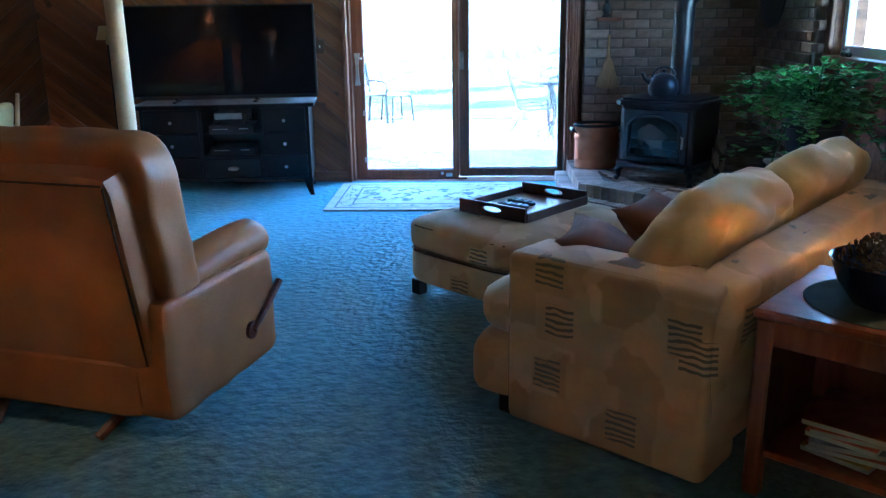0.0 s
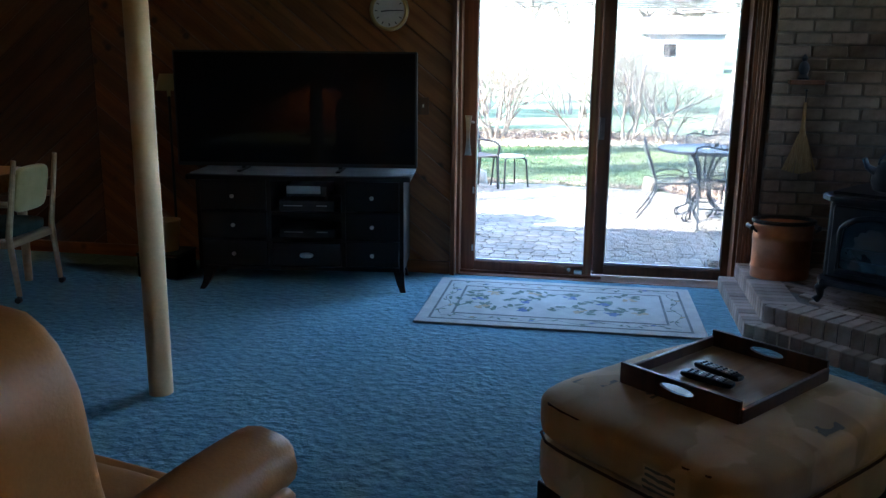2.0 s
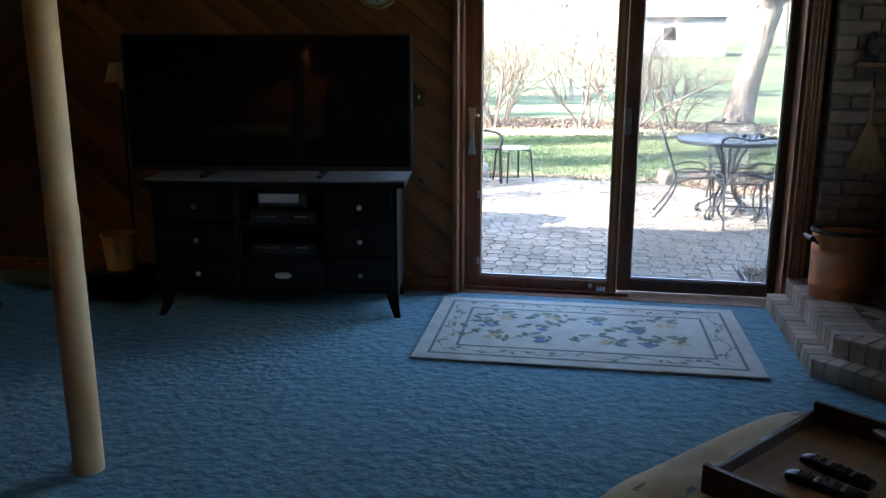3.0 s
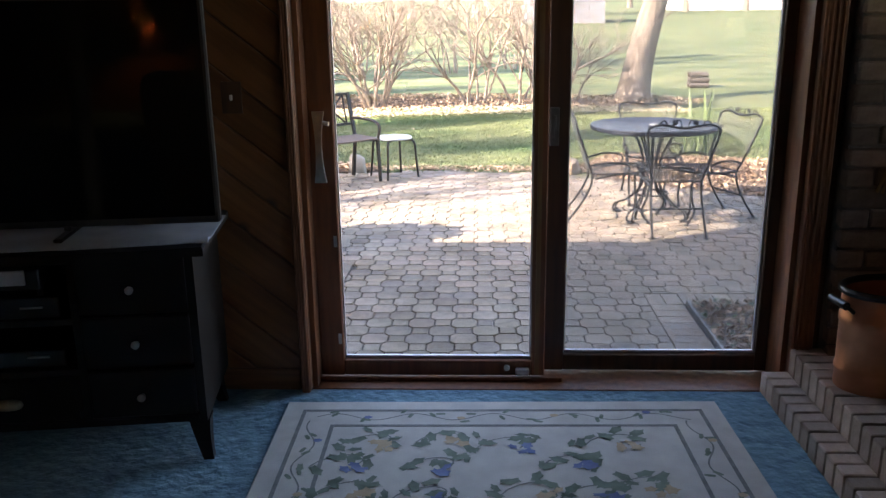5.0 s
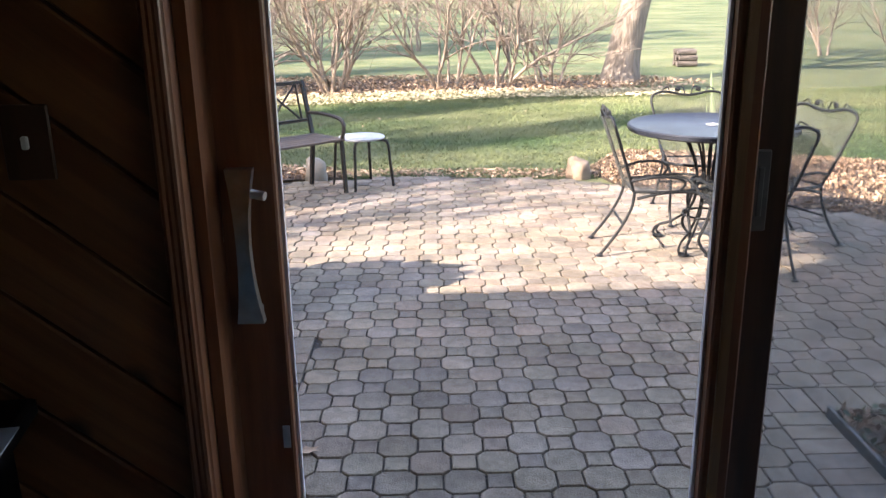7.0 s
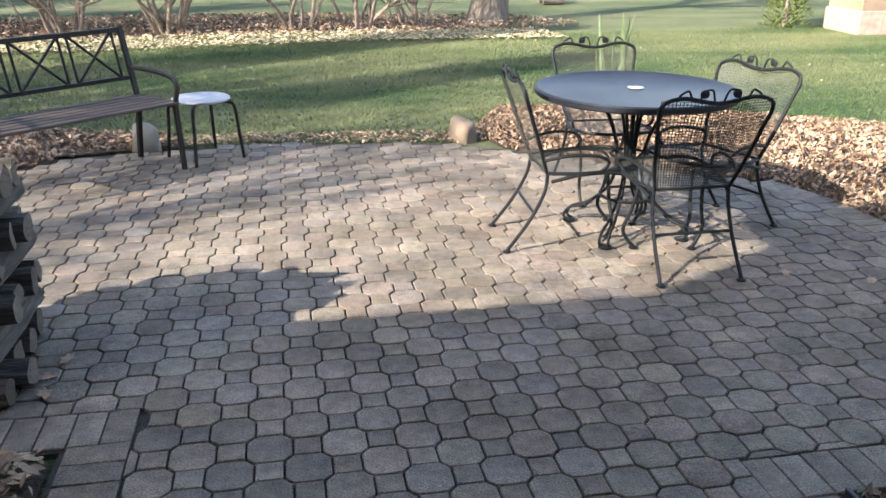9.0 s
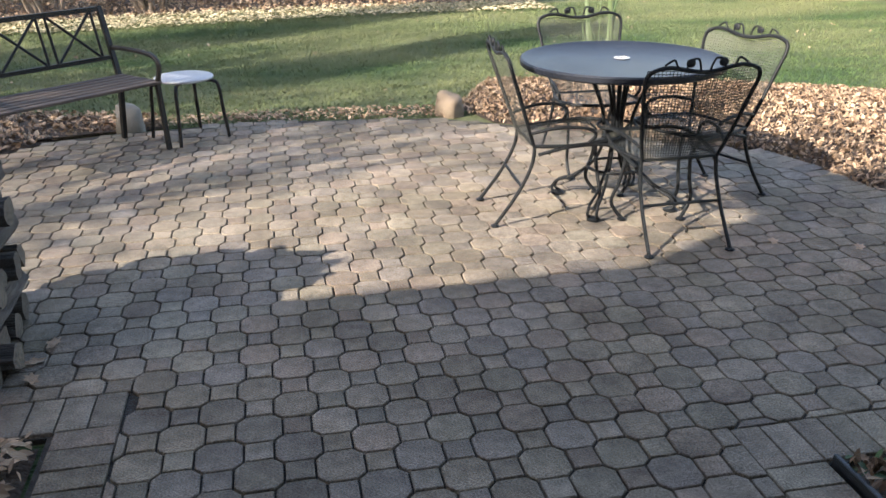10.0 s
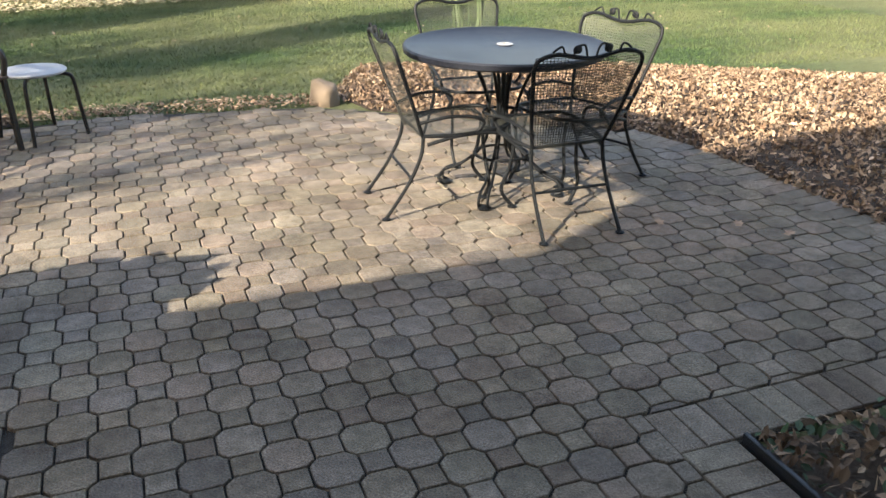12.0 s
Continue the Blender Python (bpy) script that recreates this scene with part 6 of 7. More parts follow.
# doormat outside the sliding door
M_MATW = mat("teal_mat_weave", (0.03, 0.10, 0.11), (0.07, 0.19, 0.2), 60, 0.95, bump=0.8, bscale=160, fine=0.4)
dm = thing("doormat", "teal woven doormat with scalloped edge outside the door", "doormat", pose(-0.70, 7.45, PZ + 0.004))
part("weave", one_box((-0.45, -0.2, 0.0), (0.45, 0.215, 0.012), 0.003), M_MATW, dm)
bm = bmesh.new()
tube(bm, [(-0.44 + 0.88 * k / 80, 0.22 + 0.006 * (k % 2), 0.008) for k in range(81)], 0.008, 6)
part("edging", bm, M_MATW, dm, "scalloped teal edge")

# ---- garden beds, rocks and leaves ----
M_SOIL = mat("dark_soil", (0.05, 0.035, 0.025), (0.10, 0.07, 0.05), 8, 0.98, bump=0.8, bscale=40, dist=0.03)
M_DEAD = mat("fallen_leaves", (0.19, 0.115, 0.07), (0.50, 0.355, 0.235), 5, 0.85, island=0.55, fine=0.2)
# blades repeat the lawn's straw patches and painted shade streaks
M_BLADE = mat("grass_blades", (0.045, 0.088, 0.022), (0.15, 0.165, 0.068), 1.1, 0.8, stretch=(0.35, 1, 1), island=0.5)


def bed(name, poly, top, label, rise=0.0, material=None):
    xs_, ys_ = [p[0] for p in poly], [p[1] for p in poly]
    step = 0.25
    bm = bmesh.new()
    cen = (sum(xs_) / len(xs_), sum(ys_) / len(ys_))
    rings = []
    m_ = 8
    dense = []
    for i in range(len(poly)):
        a, b = Vector(poly[i]), Vector(poly[(i + 1) % len(poly)])
        c_ = max(2, int((b - a).length / 0.4))
        dense += [a.lerp(b, t / c_) for t in range(c_)]
    for r in range(m_ + 1):
        s = 1 - r / m_ * 0.98
        row = []
        for p in dense:
            q = Vector(cen).lerp(p, s)
            h = top(q.x, q.y) + rise * min(1, r / 3) * (0.7 + 0.5 * noise.noise(Vector((q.x, q.y, 3)))) + (0.02 * noise.noise(Vector((q.x * 4, q.y * 4, 1))) if r else -0.004)
            row.append(bm.verts.new((q.x, q.y, h)))
        rings.append(row)
    for a, b in zip(rings, rings[1:]):
        for k in range(len(a)):
            bm.faces.new((a[k], a[(k + 1) % len(a)], b[(k + 1) % len(a)], b[k]))
    bm.faces.new(rings[-1])
    return single(name, bm, material or M_SOIL, label, "garden bed", kind="structure", smooth=True)


def scatter(name, poly, count, top, size, material, label, seed, curl=0.5, rise=0.0, parent=None):
    rnd_ = random.Random(seed)
    xs_, ys_ = [p[0] for p in poly], [p[1] for p in poly]
    V, F = [], []
    n = 0
    tries = 0
    while n < count and tries < count * 6:
        tries += 1
        x, y = rnd_.uniform(min(xs_), max(xs_)), rnd_.uniform(min(ys_), max(ys_))
        if not inside(x, y, poly):
            continue
        n += 1
        g_ = min(1, edge_gap(x, y, poly) / 0.5) if rise else 1
        z = top(x, y) + rise * g_ * rnd_.random() + rnd_.uniform(0.0, 0.03)
        L_ = size * rnd_.uniform(0.5, 1.3)
        W_ = L_ * rnd_.uniform(0.35, 0.6)
        m_ = Euler((rnd_.gauss(0, curl), rnd_.gauss(0, curl), rnd_.uniform(0, 6.28))).to_matrix()
        b = len(V)
        up = rnd_.uniform(0.1, 0.5) * W_
        for q in ((-L_, 0, 0), (-L_ * 0.2, -W_, up), (L_ * 0.5, -W_ * 0.7, up), (L_, 0, up * 0.6), (L_ * 0.4, W_ * 0.8, up), (-L_ * 0.3, W_, up)):
            p = m_ @ Vector(q)
            V.append((x + p.x, y + p.y, z + p.z + 0.01))
        F += [(b, b + 1, b + 2, b + 3), (b, b + 3, b + 4, b + 5)]
    me = bpy.data.meshes.new(name)
    me.from_pydata(V, [], F)
    me.materials.append(material)
    ob = new(name, me)
    tagged(ob, label, "leaves", kind="stuff")
    return ob


flat = lambda x, y: -0.225
BED_R = [(2.56, 8.56), (2.56, 9.8), (2.47, 11.0), (2.33, 11.52), (0.86, 12.66), (0.72, 13.2), (1.2, 14.1), (3.1, 13.5), (4.6, 12.6), (6.5, 11.4), (6.5, 8.56)]
BED_F = [(0.83, 8.5), (6.4, 8.5), (6.4, 7.22), (0.83, 7.22)]
BED_L = [(-1.5, 7.22), (-1.5, 9.13), (-3.6, 9.13), (-3.6, 7.22)]
BED_B = [(-3.45, 11.2), (-2.66, 12.44), (-2.22, 12.9), (-1.5, 13.05), (-1.6, 13.4), (-3.0, 13.9), (-6, 13.2), (-6, 11.0)]
BED_E = [(-2.0, 13.0), (-0.9, 13.06), (0.45, 12.86), (0.78, 12.9), (0.7, 13.15), (-0.9, 13.34), (-1.9, 13.3)]
MULCH = [(-16, 19.4), (-6, 19.3), (-2, 19.5), (1, 19.4), (3.2, 19.6), (4.2, 20.6), (3.4, 21.6), (1, 21.9), (-3, 22.2), (-8, 22.4), (-16, 22.5)]
bed("bed_leaf", BED_R, flat, "garden bed under a drift of fallen oak leaves", 0.07)
bed("bed_near", BED_F, flat, "small bed with ground cover behind black edging", 0.08)
bed("bed_door", BED_L, flat, "bare bed beside the house strewn with leaves", 0.06)
bed("bed_bench", BED_B, flat, "mulched bed behind the bench", 0.04)
bed("bed_mulch", MULCH, lambda x, y: gz(x, y) - 0.02, "mulched shrub bed across the lawn", 0.06)
scatter("leaf_litter", BED_R, 46000, flat, 0.021, M_DEAD, "drift of tan fallen oak leaves", 1, 0.75, 0.09)
scatter("leaf_litter", BED_F, 11000, lambda x, y: -0.195, 0.024, M_DEAD, "brown leaves among ground cover", 2, 0.7, 0.08)
scatter("leaf_litter", BED_L, 7000, lambda x, y: -0.205, 0.028, M_DEAD, "brown leaves beside the house", 3, 0.4, 0.03)
scatter("leaf_litter", BED_B, 10000, flat, 0.026, M_DEAD, "brown leaves behind the bench", 4, 0.6, 0.06)
scatter("leaf_litter", BED_E, 1500, flat, 0.018, M_DEAD, "thin line of leaves along the patio", 5, 0.4, 0.01)
scatter("leaf_litter", MULCH, 16000, lambda x, y: gz(x, y) + 0.02, 0.032, M_DEAD, "leaves on the shrub bed", 6, 0.6, 0.05)
scatter("leaf_litter", [(-1.4, 13.1), (6, 13.4), (7, 19), (-8, 19), (-6, 13.4)], 240, lambda x, y: gz(x, y) + 0.015, 0.022, M_DEAD, "few dry leaves on the lawn", 7, 0.4)
# bleached straw, made paler still to paint in the strip of sunlight
M_SUNLIT_THATCH = mat("sunlit_straw_thatch", (0.42, 0.36, 0.22), (0.6, 0.52, 0.34), 4, 0.9, island=0.35)
scatter("dry_thatch", [(-10, 17.9), (-4, 18.3), (3.4, 18.7), (3.2, 19.7), (-10, 19.5)], 15000, lambda x, y: gz(x, y) + 0.012, 0.028, M_SUNLIT_THATCH, "straw thatch along the shrub bed, its pale colour partly painted sunlight", 9, 0.25)
M_IVY = mat("ground_cover_leaf", (0.03, 0.075, 0.025), (0.07, 0.14, 0.05), 5, 0.6, island=0.4)
scatter("ground_cover", BED_F, 2600, lambda x, y: -0.19, 0.022, M_IVY, "small dark green ground cover leaves", 8, 0.5, 0.07)
for i, (x, y, a) in enumerate(((2.05, 9.72, 0.4), (1.55, 10.05, 1.3), (2.2, 9.1, 2.2), (-1.15, 8.3, 0.3), (1.9, 9.9, 0.9), (-1.62, 9.62, 0.2), (-1.58, 9.75, 1.4), (-1.6, 9.5, 2.1))):
    bm = bmesh.new()
    blob(bm, 0, 0, 0.05, 0.028, 0, 0.0, 6, 0.4)
    for v in bm.verts:
        v.co.z = 0.008 + 0.25 * abs(v.co.y)
    single("fallen_leaf", bm, M_DEAD, "single brown oak leaf on the pavers", "leaf", pose(x, y, PZ + 0.002, 0, 0, math.degrees(a)), group="leaves on the patio")

# black edging of the near bed
bm = one_box((0.807, 7.25, -0.26), (0.823, 8.52, -0.168), 0.003)
single("bed_edging", bm, M_PLASTIC, "black plastic lawn edging along the bed", "edging")

# grass blades on the near lawn
rg = np.random.default_rng(3)
def blades(name, x0, x1, y0, y1, count, h, seed):
    r = np.random.default_rng(seed)
    x, y = r.uniform(x0, x1, count), r.uniform(y0, y1, count)
    keep = np.array([not (inside(a, b, BED_R) or inside(a, b, BED_B) or inside(a, b, OUTLINE)) for a, b in zip(x, y)])
    x, y = x[keep], y[keep]
    z = np.array([gz(a, b) for a, b in zip(x, y)])
    n = len(x)
    a, hh, w = r.uniform(0, 6.28, n), h * r.uniform(0.5, 1.3, n), 0.0048 * r.uniform(0.7, 1.5, n)
    lx, ly = r.normal(0, 0.5, n) * hh, r.normal(0, 0.5, n) * hh
    P = np.empty((n, 3, 3))
    P[:, 0] = np.stack([x - w * np.cos(a), y - w * np.sin(a), z - 0.005], 1)
    P[:, 1] = np.stack([x + w * np.cos(a), y + w * np.sin(a), z - 0.005], 1)
    P[:, 2] = np.stack([x + lx, y + ly, z + hh], 1)
    me = bpy.data.meshes.new(name)
    me.from_pydata(P.reshape(-1, 3).tolist(), [], np.arange(3 * n).reshape(-1, 3).tolist())
    me.materials.append(M_BLADE)
    return tagged(new(name, me), "short patchy green lawn grass with painted streaks of tree shade", "grass", kind="stuff")


blades("grass", -6.5, 8.0, 12.9, 19.6, 150000, 0.026, 1)


def stone(name, x, y, rx, ry, rz, material, label, seed):
    bm = bmesh.new()
    bmesh.ops.create_icosphere(bm, subdivisions=3, radius=1)
    for v in bm.verts:
        v.co = Vector([math.copysign(abs(q) ** 0.7, q) for q in v.co]) * (0.82 + 0.12 * v.co.x)
        d = 1 + 0.34 * noise.noise(v.co * 1.3 + Vector((seed, 0, 0))) + 0.06 * noise.noise(v.co * 5)
        v.co = Vector((v.co.x * rx * d, v.co.y * ry * d, max(-0.3, v.co.z) * rz * d))
    single(name, bm, material, label, "stone", pose(x, y, -0.235 + 0.25 * rz, 0, 0, seed * 40), smooth=True)


M_STONE = mat("garden_stone", (0.16, 0.12, 0.085), (0.27, 0.21, 0.155), 6, 0.9, bump=0.6, bscale=30, dist=0.01)
M_PALESTONE = mat("pale_stone", (0.22, 0.2, 0.17), (0.32, 0.29, 0.25), 6, 0.9, bump=0.5, bscale=30, dist=0.01)
stone("rock", 0.60, 12.95, 0.135, 0.1, 0.17, M_STONE, "tan field stone at the patio's edge", 3)
stone("rock", -1.72, 12.98, 0.12, 0.11, 0.2, M_PALESTONE, "pale round stone behind the stool", 5)

# ---- wrought-iron chairs ----
M_WROUGHT = mat("grey_wrought_iron", (0.007, 0.0085, 0.0105), (0.014, 0.0165, 0.019), 14, 0.55, bump=0.2, bscale=120, spec=0.25)

M_WIRE = mat("pale_wire", (0.045, 0.047, 0.042), (0.085, 0.087, 0.076), 14, 0.5, bump=0.2, bscale=120)


def mesh_sheet(bm, surf, nu, nv, w=0.0017):
    """Woven wire: strips along both ways of surf(u, v), u and v in 0..1."""
    for along, cnt, seg in ((0, nu, 12), (1, nv, 12)):
        for i in range(cnt + 1):
            a = i / cnt
            prev = None
            for k in range(seg + 1):
                b = k / seg
                p = surf(a, b) if along == 0 else surf(b, a)
                e = 0.004
                q = surf(a + e, b) if along == 0 else surf(b, a + e)
                d = (q - p)
                d = d.normalized() * w if d.length > 1e-9 else Vector((w, 0, 0))
                row = (bm.verts.new(p - d), bm.verts.new(p + d))
                if prev:
                    bm.faces.new((prev[0], prev[1], row[1], row[0]))
                prev = row


def iron_chair(m):
    c = thing("patio_chair", "grey wrought-iron patio chair with woven mesh seat and back", "chair", m, "chairs round the patio table")
    R = 0.0095
    # back outline: posts lean back and widen upwards, top dips in the middle
    def bx(t):
        return 0.185 + 0.085 * t ** 0.8
    def by(t):
        return -0.21 - 0.15 * t
    def bz(t):
        return 0.40 + 0.43 * t
    left = [(-bx(t), by(t), bz(t)) for t in (0, 0.25, 0.5, 0.75, 0.9)]
    top = [(-0.245, by(0.98), bz(1.0)), (-0.16, by(1.02), bz(1.045)), (0, by(1.0), bz(0.985)), (0.16, by(1.02), bz(1.045)), (0.245, by(0.98), bz(1.0))]
    right = [(-x, y, z) for x, y, z in left[::-1]]
    bm = bmesh.new()
    tube(bm, spline(left + top + right, 4), R, 8)
    part("back_frame", bm, M_WROUGHT, c, smooth=True)
    bm = bmesh.new()
    def sback(u, v):
        w = bx(v) * 0.98
        lim = 1.0 + (0.02 if abs(u - 0.5) > 0.2 else -0.0)
        return Vector(((2 * u - 1) * w, by(v) - 0.035 * (1 - (2 * u - 1) ** 2), bz(v * lim)))
    mesh_sheet(bm, sback, 34, 32)
    part("back_mesh", bm, M_WIRE, c, "woven wire mesh")["kind"] = "stuff"
    bm = bmesh.new()
    for s in (-1, 1):
        tube(bm, spline([(s * 0.02, by(1.0), bz(0.985)), (s * 0.04, by(1.05), bz(1.12)), (s * 0.085, by(1.06), bz(1.1)), (s * 0.09, by(1.03), bz(1.03)), (s * 0.13, by(1.04), bz(1.05)), (s * 0.15, by(1.05), bz(1.12)), (s * 0.19, by(1.04), bz(1.07))], 5), 0.005, 6)
        pillow(bm, (s * 0.075 - 0.022, by(1.06) - 0.008, bz(1.04)), (s * 0.075 + 0.022, by(1.06) + 0.008, bz(1.04) + 0.038), 2, 3)
    part("scroll", bm, M_WROUGHT, c, "vine scroll with small leaves")
    bm = bmesh.new()
    seat = [(-0.185, -0.21, 0.40), (-0.225, -0.05, 0.405), (-0.225, 0.14, 0.42), (-0.16, 0.235, 0.425), (0, 0.25, 0.42), (0.16, 0.235, 0.425), (0.225, 0.14, 0.42), (0.225, -0.05, 0.405), (0.185, -0.21, 0.40)]
    tube(bm, spline(seat, 4), R, 8)
    tube(bm, [(-0.185, -0.21, 0.40), (0.185, -0.21, 0.40)], R * 0.8, 8)
    part("seat_frame", bm, M_WROUGHT, c, smooth=True)
    bm = bmesh.new()
    def sseat(u, v):
        hw = 0.185 + 0.04 * min(1, v * 2) - 0.06 * max(0, v - 0.85) / 0.15
        return Vector(((2 * u - 1) * hw, -0.21 + 0.455 * v, 0.40 + 0.022 * v - 0.03 * (1 - (2 * u - 1) ** 2) * (1 - (2 * v - 1) ** 2)))
    mesh_sheet(bm, sseat, 32, 32)
    part("seat_mesh", bm, M_WIRE, c, "woven wire mesh")["kind"] = "stuff"
    for s in (-1, 1):
        bm = bmesh.new()
        tube(bm, spline([(s * 0.185, -0.205, 0.40), (s * 0.19, -0.22, 0.30), (s * 0.195, -0.29, 0.16), (s * 0.2, -0.40, 0.008)], 5), R, 8)
        lathe(bm, [(0.022, 0.0), (0.022, 0.006), (0.012, 0.012)], 10, (s * 0.2, -0.40, 0.001))
        part("rear_leg", bm, M_WROUGHT, c, smooth=True)
        bm = bmesh.new()
        tube(bm, spline([(s * 0.2, -0.19, 0.36), (s * 0.225, -0.04, 0.40), (s * 0.235, 0.13, 0.405), (s * 0.235, 0.235, 0.36), (s * 0.225, 0.225, 0.22), (s * 0.215, 0.19, 0.10), (s * 0.215, 0.25, 0.008)], 5), R, 8)
        lathe(bm, [(0.022, 0.0), (0.022, 0.006), (0.012, 0.012)], 10, (s * 0.215, 0.25, 0.001))
        part("front_leg", bm, M_WROUGHT, c, smooth=True)
        bm = bmesh.new()
        tube(bm, spline([(s * bx(0.16), by(0.16), bz(0.16)), (s * 0.24, -0.1, 0.50), (s * 0.255, 0.03, 0.495), (s * 0.245, 0.08, 0.46), (s * 0.228, 0.05, 0.415)], 5), R * 0.9, 8)
        part("armrest", bm, M_WROUGHT, c, smooth=True)
    bm = bmesh.new()
    tube(bm, [(-0.193, -0.268, 0.2), (0.193, -0.268, 0.2)], R * 0.8, 8)
    part("stretcher", bm, M_WROUGHT, c)
    return c


chair = iron_chair(pose(1.11, 10.415, PZ + 0.003, 0, 0, 0))
copy_thing(chair, pose(0.735, 10.72, PZ + 0.003, 0, 0, -93))
copy_thing(chair, pose(1.16, 11.42, PZ + 0.003, 0, 0, 178))
copy_thing(chair, pose(1.42, 10.72, PZ + 0.003, 0, 0, 111))

# ---- patio table ----
TX, TY = 1.03, 10.76
tab = thing("patio_table", "round dark blue-grey metal patio table with scrolled legs", "table", pose(TX, TY, PZ + 0.003))
M_TTOP = mat("blue_grey_enamel", (0.012, 0.0145, 0.022), (0.02, 0.0235, 0.033), 5, 0.34, bump=0.1, bscale=200, rough2=0.5, spec=0.4)
bm = bmesh.new()
lathe(bm, [(0.022, 0.748), (0.022, 0.762), (0.48, 0.762), (0.49, 0.768), (0.505, 0.768), (0.512, 0.76), (0.51, 0.738), (0.5, 0.73), (0.48, 0.748), (0.022, 0.748)], 56, cap=False)
part("tabletop", bm, M_TTOP, tab, smooth=True)
bm = bmesh.new()
lathe(bm, [(0.021, 0.763), (0.04, 0.764), (0.042, 0.7665), (0.022, 0.769), (0.021, 0.763)], 24, cap=False)
part("umbrella_ring", bm, M_GREYPL, tab, "pale ring round the umbrella hole", True)
for k in range(4):
    a = math.pi / 4 + k * math.pi / 2 + 0.1
    bm = bmesh.new()
    for off in (-0.07, 0.07):
        ca, sa = math.cos(a + off), math.sin(a + off)
        pr = [(0.26, 0.735), (0.16, 0.66), (0.085, 0.5), (0.07, 0.34), (0.11, 0.22), (0.22, 0.12), (0.31, 0.08), (0.335, 0.03), (0.30, 0.012)]
        tube(bm, spline([(r * ca, r * sa, z) for r, z in pr], 4), 0.0078, 8)
    lathe(bm, [(0.035, 0.0), (0.035, 0.008), (0.02, 0.014)], 12, (0.31 * math.cos(a), 0.31 * math.sin(a), 0.001))
    part("leg", bm, M_WROUGHT, tab, smooth=True)
bm = bmesh.new()
for r, z in ((0.1, 0.42), (0.14, 0.2), (0.3, 0.73)):
    tube(bm, [(r * math.cos(2 * math.pi * k / 24), r * math.sin(2 * math.pi * k / 24), z) for k in range(24)], 0.008, 6, closed=True)
part("hoop", bm, M_WROUGHT, tab)
bm = bmesh.new()
tube(bm, [(0, 0, 0.74), (0, 0, 0.3)], 0.012, 12)
part("umbrella_tube", bm, M_WROUGHT, tab)

# ---- bench ----
BN = pose(-1.856, 11.96, PZ + 0.003, 0, 0, 42)
bench = thing("garden_bench", "dark brown metal garden bench with crossed-bar back and slatted seat", "bench", BN)
M_BENCH = mat("dark_bronze_metal", (0.009, 0.009, 0.0095), (0.018, 0.017, 0.017), 12, 0.45, bump=0.1, spec=0.3)
M_SLAT = mat("weathered_slat", (0.05, 0.036, 0.03), (0.09, 0.068, 0.056), 8, 0.7, stretch=(0.5, 5, 5), rand=0.2)
HB = 0.62
for s in (-1, 1):
    bm = bmesh.new()
    tube(bm, [(s * (HB - 0.02), 0.0, 0.002), (s * (HB - 0.02), 0.03, 0.43)], 0.019, 4)
    part("front_leg", bm, M_BENCH, bench)
    bm = bmesh.new()
    tube(bm, [(s * (HB - 0.02), 0.50, 0.002), (s * (HB - 0.02), 0.44, 0.42), (s * (HB - 0.02), 0.56, 0.88)], 0.021, 4)
    part("rear_post", bm, M_BENCH, bench)
    bm = bmesh.new()
    tube(bm, spline([(s * (HB - 0.02), 0.49, 0.62), (s * (HB - 0.02), 0.3, 0.625), (s * (HB - 0.02), 0.06, 0.61), (s * (HB - 0.02), -0.01, 0.55), (s * (HB - 0.02), 0.03, 0.43)], 5), 0.017, 6)
    part("armrest", bm, M_BENCH, bench)
    bm = bmesh.new()
    tube(bm, [(s * (HB - 0.02), 0.03, 0.42), (s * (HB - 0.02), 0.44, 0.40)], 0.015, 4)
    part("side_rail", bm, M_BENCH, bench)
for k in range(6):
    y = 0.03 + k * 0.075
    part("slat", one_box((-HB + 0.0, y - 0.028, 0.432), (HB - 0.0, y + 0.028, 0.45), 0.004), M_SLAT, bench)


def back_pt(x, t):
    return (x, 0.447 + 0.113 * (t - 0.42) / 0.46, t)


bm = bmesh.new()
for t, r in ((0.865, 0.02), (0.56, 0.018)):
    tube(bm, [back_pt(-HB + 0.04, t), back_pt(HB - 0.04, t)], r, 4)
part("back_rail", bm, M_BENCH, bench)
seg = (2 * HB - 0.12) / 3
for k in range(3):
    x0 = -HB + 0.06 + k * seg + 0.03
    x1 = x0 + seg - 0.06
    for a, b in (((x0, 0.56), (x1, 0.86)), ((x0, 0.86), (x1, 0.56))):
        bm = bmesh.new()
        tube(bm, [back_pt(*a), back_pt(*b)], 0.009, 6)
        part("cross_bar", bm, M_BENCH, bench)
    for x in (x0, x1):
        bm = bmesh.new()
        tube(bm, [back_pt(x, 0.56), back_pt(x, 0.86)], 0.009, 6)
        part("upright_bar", bm, M_BENCH, bench)

# ---- stool ----
stool = thing("patio_stool", "round metal stool with pale top and bent tube legs", "stool", pose(-1.29, 12.635, PZ + 0.003, 0, 0, 35))
bm = bmesh.new()
lathe(bm, [(0.01, 0.405), (0.185, 0.405), (0.195, 0.412), (0.195, 0.42), (0.185, 0.427), (0.01, 0.424)], 36)
part("seat", bm, mat("pale_slate_top", (0.33, 0.35, 0.38), (0.45, 0.47, 0.5), 8, 0.45), stool, "pale grey top", True)
